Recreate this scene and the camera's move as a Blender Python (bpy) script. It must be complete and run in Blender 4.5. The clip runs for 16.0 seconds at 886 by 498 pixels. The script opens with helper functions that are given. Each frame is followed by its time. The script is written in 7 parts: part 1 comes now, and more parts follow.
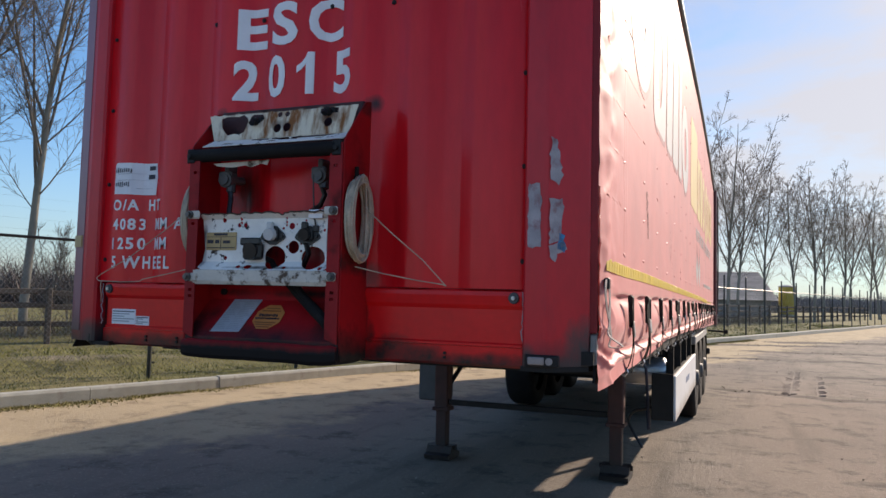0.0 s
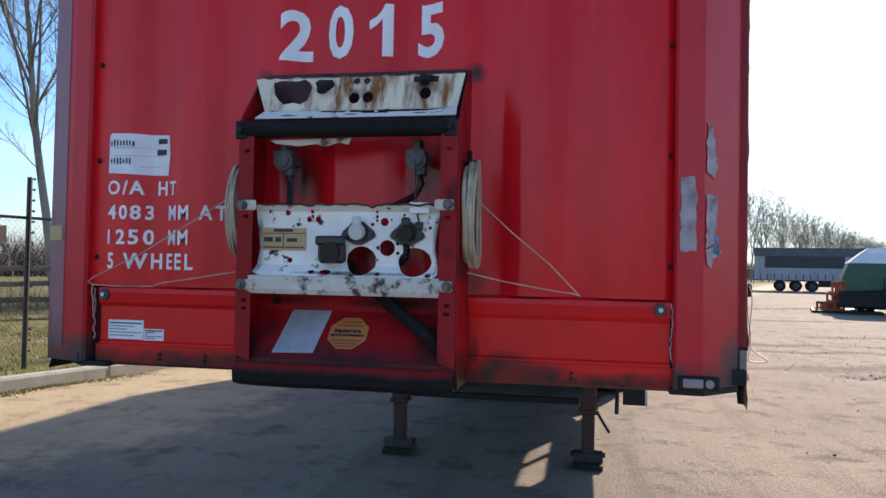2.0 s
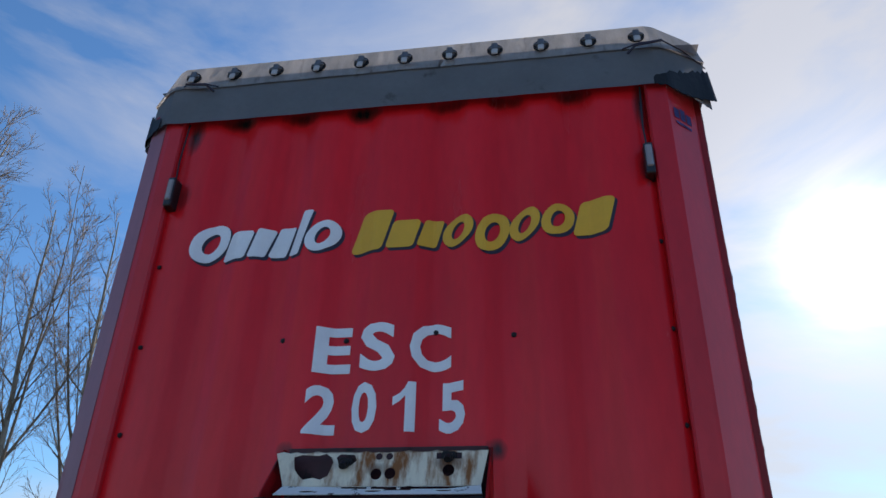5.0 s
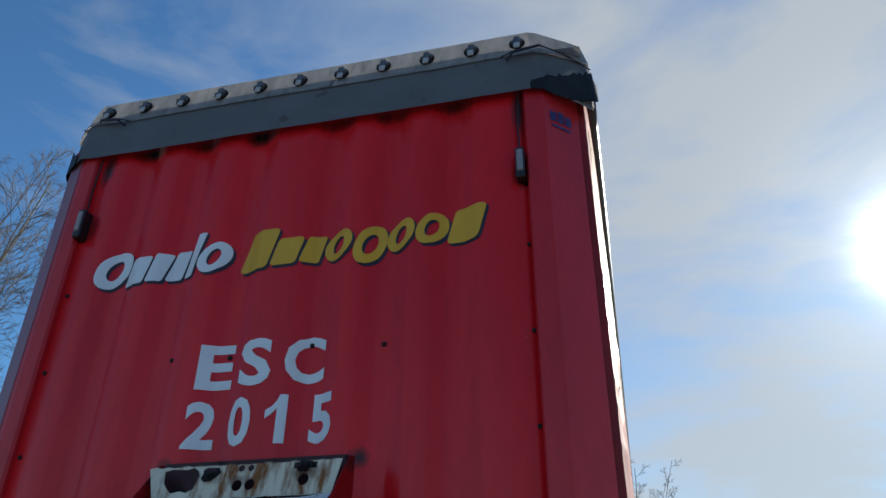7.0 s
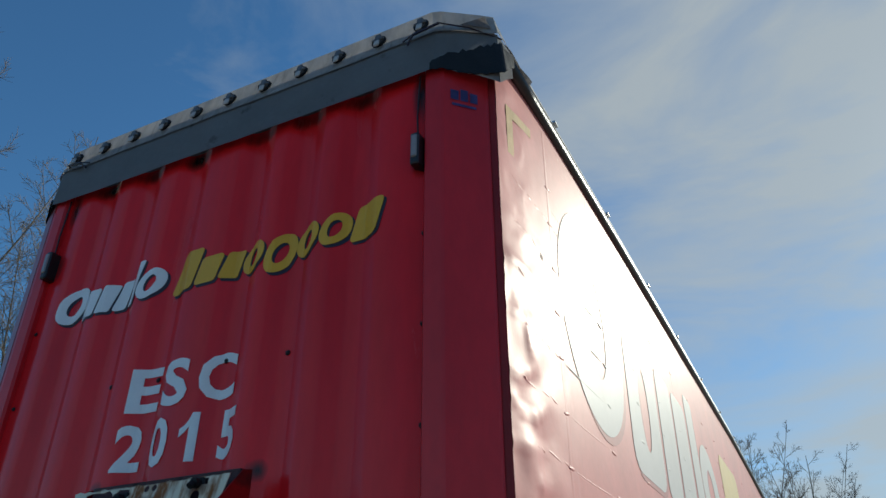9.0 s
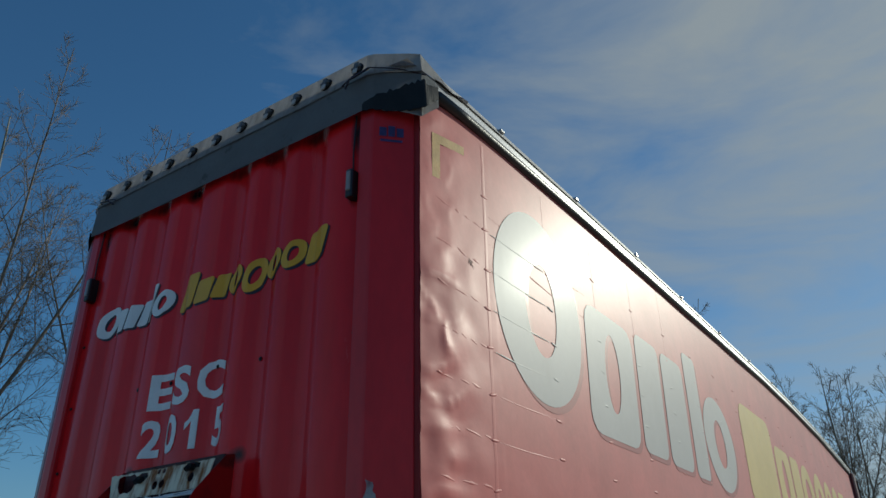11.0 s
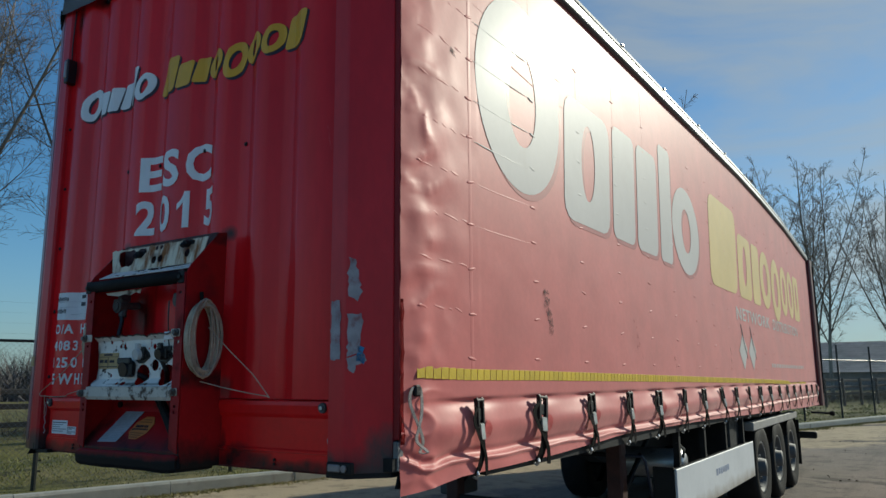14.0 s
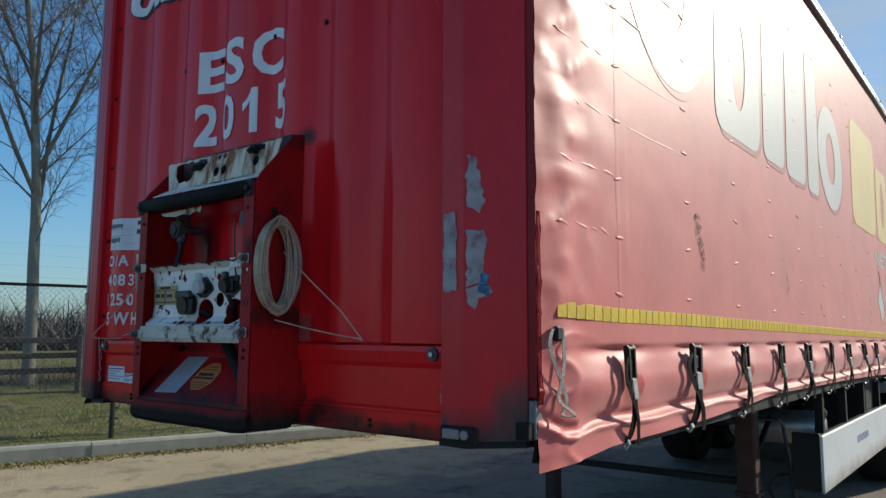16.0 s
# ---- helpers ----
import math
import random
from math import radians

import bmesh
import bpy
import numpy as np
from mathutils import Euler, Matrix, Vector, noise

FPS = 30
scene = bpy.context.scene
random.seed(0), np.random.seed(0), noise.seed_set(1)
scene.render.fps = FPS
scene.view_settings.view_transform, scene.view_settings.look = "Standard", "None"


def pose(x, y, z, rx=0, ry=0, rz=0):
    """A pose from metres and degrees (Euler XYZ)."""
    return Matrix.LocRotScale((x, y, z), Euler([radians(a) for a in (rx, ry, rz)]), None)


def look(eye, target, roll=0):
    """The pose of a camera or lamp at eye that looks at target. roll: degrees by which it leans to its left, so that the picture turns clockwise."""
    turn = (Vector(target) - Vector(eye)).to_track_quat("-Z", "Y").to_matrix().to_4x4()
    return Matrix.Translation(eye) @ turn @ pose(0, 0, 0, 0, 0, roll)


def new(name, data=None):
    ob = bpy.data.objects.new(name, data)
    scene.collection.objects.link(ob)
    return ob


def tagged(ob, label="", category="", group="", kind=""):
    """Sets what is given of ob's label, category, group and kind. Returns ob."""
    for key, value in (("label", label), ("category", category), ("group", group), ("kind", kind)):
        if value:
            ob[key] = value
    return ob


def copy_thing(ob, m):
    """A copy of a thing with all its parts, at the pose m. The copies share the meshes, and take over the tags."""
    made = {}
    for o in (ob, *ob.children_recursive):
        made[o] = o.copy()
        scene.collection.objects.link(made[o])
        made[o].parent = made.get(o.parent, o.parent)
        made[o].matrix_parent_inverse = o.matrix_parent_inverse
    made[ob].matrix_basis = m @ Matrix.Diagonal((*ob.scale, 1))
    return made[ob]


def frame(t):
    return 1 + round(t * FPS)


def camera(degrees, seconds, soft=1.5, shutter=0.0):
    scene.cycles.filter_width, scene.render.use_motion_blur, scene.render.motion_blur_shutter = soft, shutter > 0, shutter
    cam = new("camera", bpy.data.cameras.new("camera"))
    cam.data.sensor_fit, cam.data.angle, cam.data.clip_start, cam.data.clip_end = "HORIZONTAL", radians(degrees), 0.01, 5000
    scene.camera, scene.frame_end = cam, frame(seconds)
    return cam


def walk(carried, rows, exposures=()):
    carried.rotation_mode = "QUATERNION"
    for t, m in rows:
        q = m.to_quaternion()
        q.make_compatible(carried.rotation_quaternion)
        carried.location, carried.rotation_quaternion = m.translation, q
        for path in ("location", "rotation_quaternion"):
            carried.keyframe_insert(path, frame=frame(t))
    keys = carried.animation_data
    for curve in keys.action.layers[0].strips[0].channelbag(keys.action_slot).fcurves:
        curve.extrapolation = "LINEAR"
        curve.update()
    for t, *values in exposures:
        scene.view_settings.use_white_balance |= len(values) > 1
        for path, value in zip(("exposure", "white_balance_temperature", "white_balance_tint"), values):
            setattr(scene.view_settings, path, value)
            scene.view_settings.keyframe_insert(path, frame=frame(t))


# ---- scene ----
cam = camera(62.3, 16.0)
PATH = [
    (0, (1.745, -2.631, 1.5), (0.998, -0.781, 1.631), 1.4),
    (0.5, (1.432, -2.595, 1.488), (0.766, -0.713, 1.618), 1.5),
    (1, (1.111, -2.489, 1.498), (0.658, -0.546, 1.639), 0.9),
    (1.5, (0.909, -2.412, 1.538), (0.509, -0.455, 1.646), 0.9),
    (2, (0.726, -2.433, 1.627), (0.348, -0.47, 1.676), 1.1),
    (2.5, (0.636, -2.464, 1.659), (0.266, -0.499, 1.682), 1.3),
    (3, (0.584, -2.429, 1.667), (0.225, -0.462, 1.708), 1.3),
    (3.5, (0.559, -2.395, 1.634), (0.221, -0.471, 2.063), 1.5),
    (4, (0.568, -2.428, 1.654), (0.243, -0.53, 2.196), 1.2),
    (4.5, (0.569, -2.463, 1.644), (0.262, -0.657, 2.449), 1.2),
    (5, (0.58, -2.515, 1.673), (0.287, -0.787, 2.638), 1.5),
    (7.3, (1.376, -2.379, 1.637), (0.887, -0.723, 2.647), -0.0),
    (7.5, (1.436, -2.289, 1.633), (0.815, -0.68, 2.645), 0.8),
    (8, (1.597, -2.098, 1.677), (0.814, -0.558, 2.686), 1.7),
    (8.5, (1.806, -2.001, 1.685), (1.03, -0.453, 2.686), 0.8),
    (9, (2.072, -1.986, 1.678), (1.303, -0.438, 2.684), -0.2),
    (9.2, (2.214, -2.013, 1.705), (1.356, -0.5, 2.692), 0.2),
    (11.3, (2.987, -2.227, 1.636), (1.966, -0.737, 2.496), -0.9),
    (11.5, (3.019, -2.279, 1.632), (1.981, -0.784, 2.463), -0.7),
    (12, (3.084, -2.365, 1.626), (2.033, -0.85, 2.402), -0.8),
    (12.5, (3.113, -2.387, 1.632), (2.041, -0.826, 2.276), -0.7),
    (13, (3.111, -2.372, 1.625), (2.033, -0.776, 2.167), -0.7),
    (13.5, (3.088, -2.345, 1.622), (2.01, -0.712, 2.036), -0.6),
    (14, (3.018, -2.249, 1.614), (1.944, -0.598, 1.963), -0.4),
    (14.5, (2.948, -2.125, 1.599), (1.88, -0.457, 1.874), -0.2),
    (15, (2.783, -1.998, 1.566), (1.713, -0.327, 1.816), -0.2),
    (15.5, (2.522, -1.833, 1.578), (1.356, -0.225, 1.814), 0.3),
    (16, (2.388, -1.743, 1.565), (1.156, -0.184, 1.795), 0.3),
]
EXPOSURES = ((0, 0.42), (0.5, 0.60), (1.0, 0.37), (1.5, 0.62), (2.0, 0.95), (3.0, 1.10), (3.5, 0.85), (4.0, 0.64), (5.0, 0.36), (7.5, 0.02), (8.0, 0.36), (8.5, 0.20), (9.0, -0.22),
             (11.5, -0.74), (12.5, -0.71), (13.5, -0.54), (14.5, -0.21), (15.5, -0.09), (16.0, 0.01))
WARMTH = ((0, 7150), (3.0, 7100), (5.0, 6550), (9.0, 6200), (12.5, 6080), (14.5, 6320), (16.0, 6360))
TINT = ((0, 17.0), (3.5, 17.5), (5.0, 13.0), (7.5, 3.0), (9.0, -1.0), (13.0, -5.0), (14.5, -0.5), (16.0, 1.5))


def at_time(table, t):
    for (a, p), (b, q) in zip(table, table[1:]):
        if t <= b:
            return p + (q - p) * (t - a) / (b - a)


walk(cam, [(t, look(eye, target, roll)) for t, eye, target, roll in PATH], exposures=[(t, e, at_time(WARMTH, t), at_time(TINT, t)) for t, e in EXPOSURES])

# ---- light ----
SUN_EL, SUN_AZ = 25.0, 23.5          # degrees above the ground; from +y towards +x
sun_dir = Vector((math.sin(radians(SUN_AZ)) * math.cos(radians(SUN_EL)),
                  math.cos(radians(SUN_AZ)) * math.cos(radians(SUN_EL)), math.sin(radians(SUN_EL))))
sun = new("sun", bpy.data.lights.new("sun", "SUN"))
sun.data.energy, sun.data.angle, sun.data.color = 4.9, radians(0.9), (1.0, 0.91, 0.78)
sun.matrix_world = look(sun_dir * 60, (0, 0, 0))

world = bpy.data.worlds.new("sky")
scene.world = world
world.use_nodes = True
wt = world.node_tree
wt.nodes.clear()


def wn(kind, **values):
    n = wt.nodes.new(kind)
    for k, v in values.items():
        n.inputs[k].default_value = v
    return n


def wmath(op, a, b=None, clamp=False):
    n = wt.nodes.new("ShaderNodeMath")
    n.operation, n.use_clamp = op, clamp
    for i, v in enumerate((a, b)):
        if v is None:
            continue
        if isinstance(v, (int, float)):
            n.inputs[i].default_value = v
        else:
            wt.links.new(v, n.inputs[i])
    return n.outputs[0]


sky = wt.nodes.new("ShaderNodeTexSky")
sky.sky_type, sky.sun_disc = "NISHITA", False
sky.sun_elevation, sky.sun_rotation = radians(SUN_EL), radians(SUN_AZ)
sky.air_density, sky.dust_density, sky.ozone_density = 1.0, 0.12, 1.3
coord = wt.nodes.new("ShaderNodeTexCoord")
stretch = wt.nodes.new("ShaderNodeMapping")
stretch.inputs["Rotation"].default_value = (0, 0, radians(-24))
stretch.inputs["Scale"].default_value = (1.3, 1.0, 4.2)
wt.links.new(coord.outputs["Generated"], stretch.inputs[0])
cloud = wt.nodes.new("ShaderNodeTexNoise")
cloud.inputs["Scale"].default_value, cloud.inputs["Detail"].default_value = 1.7, 9
cloud.inputs["Roughness"].default_value, cloud.inputs["Distortion"].default_value = 0.56, 0.5
wt.links.new(stretch.outputs[0], cloud.inputs["Vector"])
dot = wt.nodes.new("ShaderNodeVectorMath")
dot.operation = "DOT_PRODUCT"
dot.inputs[1].default_value = sun_dir
wt.links.new(coord.outputs["Generated"], dot.inputs[0])
near = wmath("MAXIMUM", dot.outputs["Value"], 0.0)
veil = wmath("POWER", near, 2.0)                      # thin cloud thickens towards the sun
far_side = wmath("MAXIMUM", wmath("MULTIPLY", dot.outputs["Value"], -1.0), 0.0)
amount = wmath("ADD", wmath("MULTIPLY", veil, 0.60), cloud.outputs["Fac"])
amount = wmath("ADD", amount, wmath("MULTIPLY", far_side, 0.36))   # unseen cloud added opposite the sun, as fill light for the front
amount = wmath("MULTIPLY", wmath("SUBTRACT", amount, 0.73), 2.6, clamp=True)
amount = wmath("MULTIPLY", amount, 0.85)
glow = wmath("ADD", wmath("MULTIPLY", wmath("POWER", near, 900.0), 60.0),
             wmath("ADD", wmath("MULTIPLY", wmath("POWER", near, 90.0), 3.0), wmath("MULTIPLY", wmath("POWER", near, 6.0), 0.3)))
# also whiter opposite the sun, out of view, to brighten the shaded front
white = wmath("ADD", glow, wmath("ADD", 4.2, wmath("MULTIPLY", far_side, 1.4)))
tint = wt.nodes.new("ShaderNodeMix")
tint.data_type = "RGBA"
tint.blend_type = "MULTIPLY"
tint.inputs["Factor"].default_value = 1.0
tint.inputs[6].default_value = (0.99, 1.0, 1.03, 1)
wt.links.new(white, tint.inputs[7])
mixs = wt.nodes.new("ShaderNodeMix")
mixs.data_type = "RGBA"
wt.links.new(amount, mixs.inputs["Factor"])
deep = wt.nodes.new("ShaderNodeMix")
deep.data_type, deep.blend_type = "RGBA", "MULTIPLY"
deep.inputs["Factor"].default_value = 1.0
deep.inputs[7].default_value = (0.54, 0.85, 1.12, 1)
wt.links.new(sky.outputs[0], deep.inputs[6])
up = wt.nodes.new("ShaderNodeSeparateXYZ")
wt.links.new(coord.outputs["Generated"], up.inputs[0])
low = wmath("POWER", wmath("SUBTRACT", 1.0, wmath("MULTIPLY", wmath("MAXIMUM", up.outputs["Z"], 0.0), 4.0), clamp=True), 2.0)
haze = wt.nodes.new("ShaderNodeMix")                  # pale haze along the horizon
haze.data_type = "RGBA"
wt.links.new(wmath("MULTIPLY", low, 0.75), haze.inputs["Factor"])
wt.links.new(deep.outputs[2], haze.inputs[6])
haze.inputs[7].default_value = (2.8, 3.0, 3.3, 1)
wt.links.new(haze.outputs[2], mixs.inputs[6])
wt.links.new(tint.outputs[2], mixs.inputs[7])
back = wn("ShaderNodeBackground", Strength=0.125)
wt.links.new(mixs.outputs[2], back.inputs["Color"])
wt.links.new(back.outputs[0], wt.nodes.new("ShaderNodeOutputWorld").inputs["Surface"])


# ---- materials ----
def mat(name, base, rough=0.5, metal=0.0, var=0.18, scale=6.0, bump=0.15, bscale=60.0, second=None, amount=0.5, stain=2.5,
        dirt=None, coat=0.0, spec=0.5, random=0.0, edge=0.12, stretch=(1, 1, 1), sheen=0.0, crough=0.12, rspan=0.35, soot_shade=(), smear=(0.018, 0.015, 0.014)):
    """Base colour with fine and broad variation; second: a colour that shows in stains; dirt: (colour, z0, z1),
    splashed below;
    soot_shade: ragged marks of the colour smear, grease, rust or painted shade, as (x, z, half width, half height)."""
    m = bpy.data.materials.new(name)
    m.use_nodes = True
    t = m.node_tree
    b = t.nodes["Principled BSDF"]
    b.inputs["Roughness"].default_value, b.inputs["Metallic"].default_value = rough, metal
    b.inputs["Coat Weight"].default_value, b.inputs["Specular IOR Level"].default_value = coat, spec
    b.inputs["Coat Roughness"].default_value = crough
    b.inputs["Sheen Weight"].default_value, b.inputs["Sheen Roughness"].default_value = sheen, 0.45
    geo = t.nodes.new("ShaderNodeTexCoord")
    mp = t.nodes.new("ShaderNodeMapping")
    mp.inputs["Scale"].default_value = stretch
    t.links.new(geo.outputs["Object"], mp.inputs[0])

    def noise_tex(s, detail=4.0, r=0.55):
        n = t.nodes.new("ShaderNodeTexNoise")
        n.inputs["Scale"].default_value, n.inputs["Detail"].default_value, n.inputs["Roughness"].default_value = s, detail, r
        t.links.new(mp.outputs[0], n.inputs["Vector"])
        return n.outputs["Fac"]

    def ramp(src, a, c):
        n = t.nodes.new("ShaderNodeMapRange")
        n.inputs["From Min"].default_value, n.inputs["From Max"].default_value = a, c
        t.links.new(src, n.inputs["Value"])
        return n.outputs[0]

    def mix(f, a, c, blend="MIX"):
        n = t.nodes.new("ShaderNodeMix")
        n.data_type, n.blend_type = "RGBA", blend
        for sock, v in ((n.inputs["Factor"], f), (n.inputs[6], a), (n.inputs[7], c)):
            if isinstance(v, (int, float)):
                sock.default_value = v
            elif isinstance(v, tuple):
                sock.default_value = (*v, 1)
            else:
                t.links.new(v, sock)
        return n.outputs[2]

    lo = tuple(c * (1 - var) for c in base)
    hi = tuple(min(1, c * (1 + var)) for c in base)
    col = mix(ramp(noise_tex(scale), 0.3, 0.7), lo, hi)
    col = mix(ramp(noise_tex(scale * 11, 3), 0.35, 0.65), col, mix(1.0, col, tuple(1 - var * 0.5 for _ in range(3)), "MULTIPLY"))
    if random:
        info = t.nodes.new("ShaderNodeObjectInfo")
        col = mix(info.outputs["Random"], col, mix(1.0, col, (1 - random, 1 - random, 1 - random), "MULTIPLY"))
    rough_out = None
    if second:
        lim = 0.72 - 0.32 * amount
        s = ramp(noise_tex(stain, 8, 0.62), lim, lim + edge)
        col = mix(s, col, second)
        rough_out = s
    if dirt:
        colour, z0, z1 = dirt
        sep = t.nodes.new("ShaderNodeSeparateXYZ")
        t.links.new(geo.outputs["Object"], sep.inputs[0])
        n = t.nodes.new("ShaderNodeMath")
        n.operation = "MULTIPLY_ADD"
        t.links.new(noise_tex(5, 6, 0.65), n.inputs[0])
        n.inputs[1].default_value = (z0 - z1) * 1.6
        t.links.new(sep.outputs["Z"], n.inputs[2])
        mid = (z0 - z1) * 0.8
        col = mix(ramp(n.outputs[0], z1 + mid, z0 + mid), col, colour)
    if soot_shade:
        sep = t.nodes.new("ShaderNodeSeparateXYZ")
        t.links.new(geo.outputs["Object"], sep.inputs[0])
        rag = noise_tex(11, 7, 0.68)

        def calc(op, a, c, clamp=False):
            n = t.nodes.new("ShaderNodeMath")
            n.operation, n.use_clamp = op, clamp
            for k, v in enumerate((a, c)):
                if isinstance(v, (int, float)):
                    n.inputs[k].default_value = v
                else:
                    t.links.new(v, n.inputs[k])
            return n.outputs[0]

        total = None
        for sx, sz, rx, rz in soot_shade:
            u = calc("DIVIDE", calc("SUBTRACT", sep.outputs["X"], sx), rx)
            v = calc("DIVIDE", calc("SUBTRACT", sep.outputs["Z"], sz), rz)
            one = calc("SUBTRACT", calc("MULTIPLY", rag, 2.6), calc("ADD", calc("MULTIPLY", u, u), calc("MULTIPLY", v, v)))
            total = one if total is None else calc("MAXIMUM", total, one)
        col = mix(ramp(total, 0.3, 1.6), col, smear)
    t.links.new(col, b.inputs["Base Color"])
    if rough_out is not None:
        r = t.nodes.new("ShaderNodeMapRange")
        r.inputs["To Min"].default_value, r.inputs["To Max"].default_value = rough, min(0.95, rough + rspan)
        t.links.new(rough_out, r.inputs["Value"])
        t.links.new(r.outputs[0], b.inputs["Roughness"])
    else:
        r = t.nodes.new("ShaderNodeMapRange")
        r.inputs["To Min"].default_value, r.inputs["To Max"].default_value = max(0.03, rough - 0.08), min(1, rough + 0.1)
        t.links.new(noise_tex(scale * 3, 5), r.inputs["Value"])
        t.links.new(r.outputs[0], b.inputs["Roughness"])
    if bump:
        bp = t.nodes.new("ShaderNodeBump")
        bp.inputs["Strength"].default_value, bp.inputs["Distance"].default_value = bump, 0.01
        t.links.new(noise_tex(bscale, 5), bp.inputs["Height"])
        t.links.new(bp.outputs[0], b.inputs["Normal"])
    return m


RUST, GRIME = (0.10, 0.035, 0.015), (0.018, 0.015, 0.014)
# The mark at z 1.68 paints in the shade seen through the connector plate.
RED = mat("red_paint", (0.78, 0.012, 0.019), 0.26, rspan=0.12, var=0.14, scale=2.5, bump=0.05, bscale=9, second=(0.54, 0.010, 0.018), amount=0.42, stain=3,
          edge=0.35, spec=0.30, stretch=(1, 1, 0.22), soot_shade=((-0.40, 2.29, 0.04, 0.04), (0.35, 2.29, 0.04, 0.04), (0.36, 1.58, 0.05, 0.07), (-0.42, 1.56, 0.05, 0.06), (-0.26, 1.94, 0.10, 0.12), (0.20, 1.93, 0.12, 0.12), (0.0, 1.56, 0.35, 0.07), (-0.03, 1.68, 0.32, 0.12),
          # six marks in the ribs' recesses put the head band's shade into the paint
          (-0.82, 3.82, 0.10, 0.05), (-0.53, 3.82, 0.10, 0.05), (-0.232, 3.82, 0.10, 0.05), (0.148, 3.82, 0.10, 0.05), (0.418, 3.82, 0.10, 0.05), (0.70, 3.82, 0.10, 0.05),
          (-1.02, 3.74, 0.05, 0.10), (-1.03, 3.42, 0.05, 0.09), (0.985, 3.72, 0.04, 0.14), (0.985, 3.40, 0.045, 0.09)))
# Three ellipses near z 1.275 blacken the sill from x 0.27 to 0.69.
RED_LOW = mat("red_paint_low", (0.80, 0.012, 0.014), 0.30, rspan=0.15, var=0.14, scale=3, bump=0.06, bscale=12, second=(0.30, 0.012, 0.014), amount=0.36, stain=4,
              edge=0.2, dirt=(GRIME, 1.22, 1.31), spec=0.32,
              soot_shade=((-0.72, 1.262, 0.40, 0.048), (-0.50, 1.265, 0.22, 0.055), (0.40, 1.275, 0.13, 0.060), (0.50, 1.275, 0.14, 0.060), (0.59, 1.27, 0.10, 0.055), (0.80, 1.255, 0.25, 0.035), (0.46, 1.30, 0.10, 0.06), (0.9, 1.26, 0.14, 0.045), (-0.41, 1.34, 0.03, 0.09), (0.36, 1.33, 0.03, 0.09), (-1.03, 1.27, 0.10, 0.06), (-0.39, 1.32, 0.02, 0.14), (0.34, 1.36, 0.02, 0.16),
                    (0.36, 2.27, 0.1, 0.04), (-0.40, 2.26, 0.1, 0.04)))
RED_CHEEK = mat("sooty_red_cheek", (0.42, 0.011, 0.014), 0.45, var=0.16, scale=4, bump=0.08, bscale=15, second=(0.10, 0.012, 0.013), amount=0.58, stain=5, edge=0.25, spec=0.18,
                dirt=(GRIME, 1.255, 1.36), soot_shade=((0.34, 2.26, 0.1, 0.04), (-0.395, 2.24, 0.1, 0.05), (0.34, 1.62, 0.05, 0.05)))
RED_POST = mat("red_post_paint", (0.62, 0.020, 0.030), 0.30, rspan=0.12, var=0.14, scale=3, bump=0.05, bscale=12, second=(0.30, 0.03, 0.04), amount=0.36, stain=3, edge=0.25,
               spec=0.33, dirt=((0.05, 0.035, 0.038), 1.25, 1.36), stretch=(1, 1, 0.4), soot_shade=((-1.08, 1.30, 0.14, 0.07), (1.02, 1.29, 0.05, 0.05), (1.19, 3.84, 0.10, 0.035), (1.200, 1.32, 0.060, 0.13), (1.19, 1.265, 0.065, 0.06), (1.212, 1.35, 0.040, 0.085)), smear=(0.062, 0.058, 0.057))
RED_WORN = mat("red_worn_steel", (0.32, 0.011, 0.015), 0.5, spec=0.2, var=0.2, scale=6, bump=0.2, bscale=40, second=(0.05, 0.014, 0.012), amount=0.58, stain=7, edge=0.2)
RED_STEP = mat("red_scuffed_panel", (0.43, 0.011, 0.016), 0.45, spec=0.2, var=0.2, scale=5, bump=0.1, bscale=20, second=(0.10, 0.02, 0.028), amount=0.45, stain=5, edge=0.22,
               dirt=((0.02, 0.017, 0.02), 1.295, 1.395), soot_shade=((-0.32, 1.41, 0.055, 0.04), (-0.36, 1.36, 0.05, 0.08), (0.28, 1.38, 0.10, 0.07), (0.0, 1.30, 0.40, 0.02), (0.10, 1.50, 0.25, 0.02), (-0.24, 1.50, 0.10, 0.02)))
RED_LIP = mat("sooty_red_lip", (0.50, 0.011, 0.016), 0.55, spec=0.15, var=0.2, scale=5, bump=0.1, bscale=20, second=(0.10, 0.02, 0.028), amount=0.45, stain=5, edge=0.22,
              dirt=((0.012, 0.011, 0.012), 1.275, 1.325))
SEAL_RED = mat("red_edge_seal", (0.28, 0.012, 0.016), 0.45, var=0.2, scale=4, spec=0.3)
DARK_RED = mat("dark_red_post", (0.10, 0.010, 0.012), 0.45, var=0.2, scale=4)
RUBBER = mat("black_rubber", (0.014, 0.013, 0.013), 0.75, var=0.3, scale=9, bump=0.3, bscale=45, second=(0.035, 0.03, 0.028), amount=0.25, stain=7, spec=0.2)
BLACK = mat("black_steel", (0.012, 0.012, 0.013), 0.55, spec=0.3, var=0.3, scale=7, bump=0.2, bscale=40, second=(0.05, 0.04, 0.034), amount=0.32, stain=5)
PLASTIC = mat("black_plastic", (0.012, 0.012, 0.013), 0.35, var=0.2)
GREY_TARP = mat("grey_tarpaulin", (0.26, 0.27, 0.285), 0.55, var=0.1, scale=4, bump=0.15, bscale=12, second=(0.13, 0.13, 0.135), amount=0.3, stain=6)
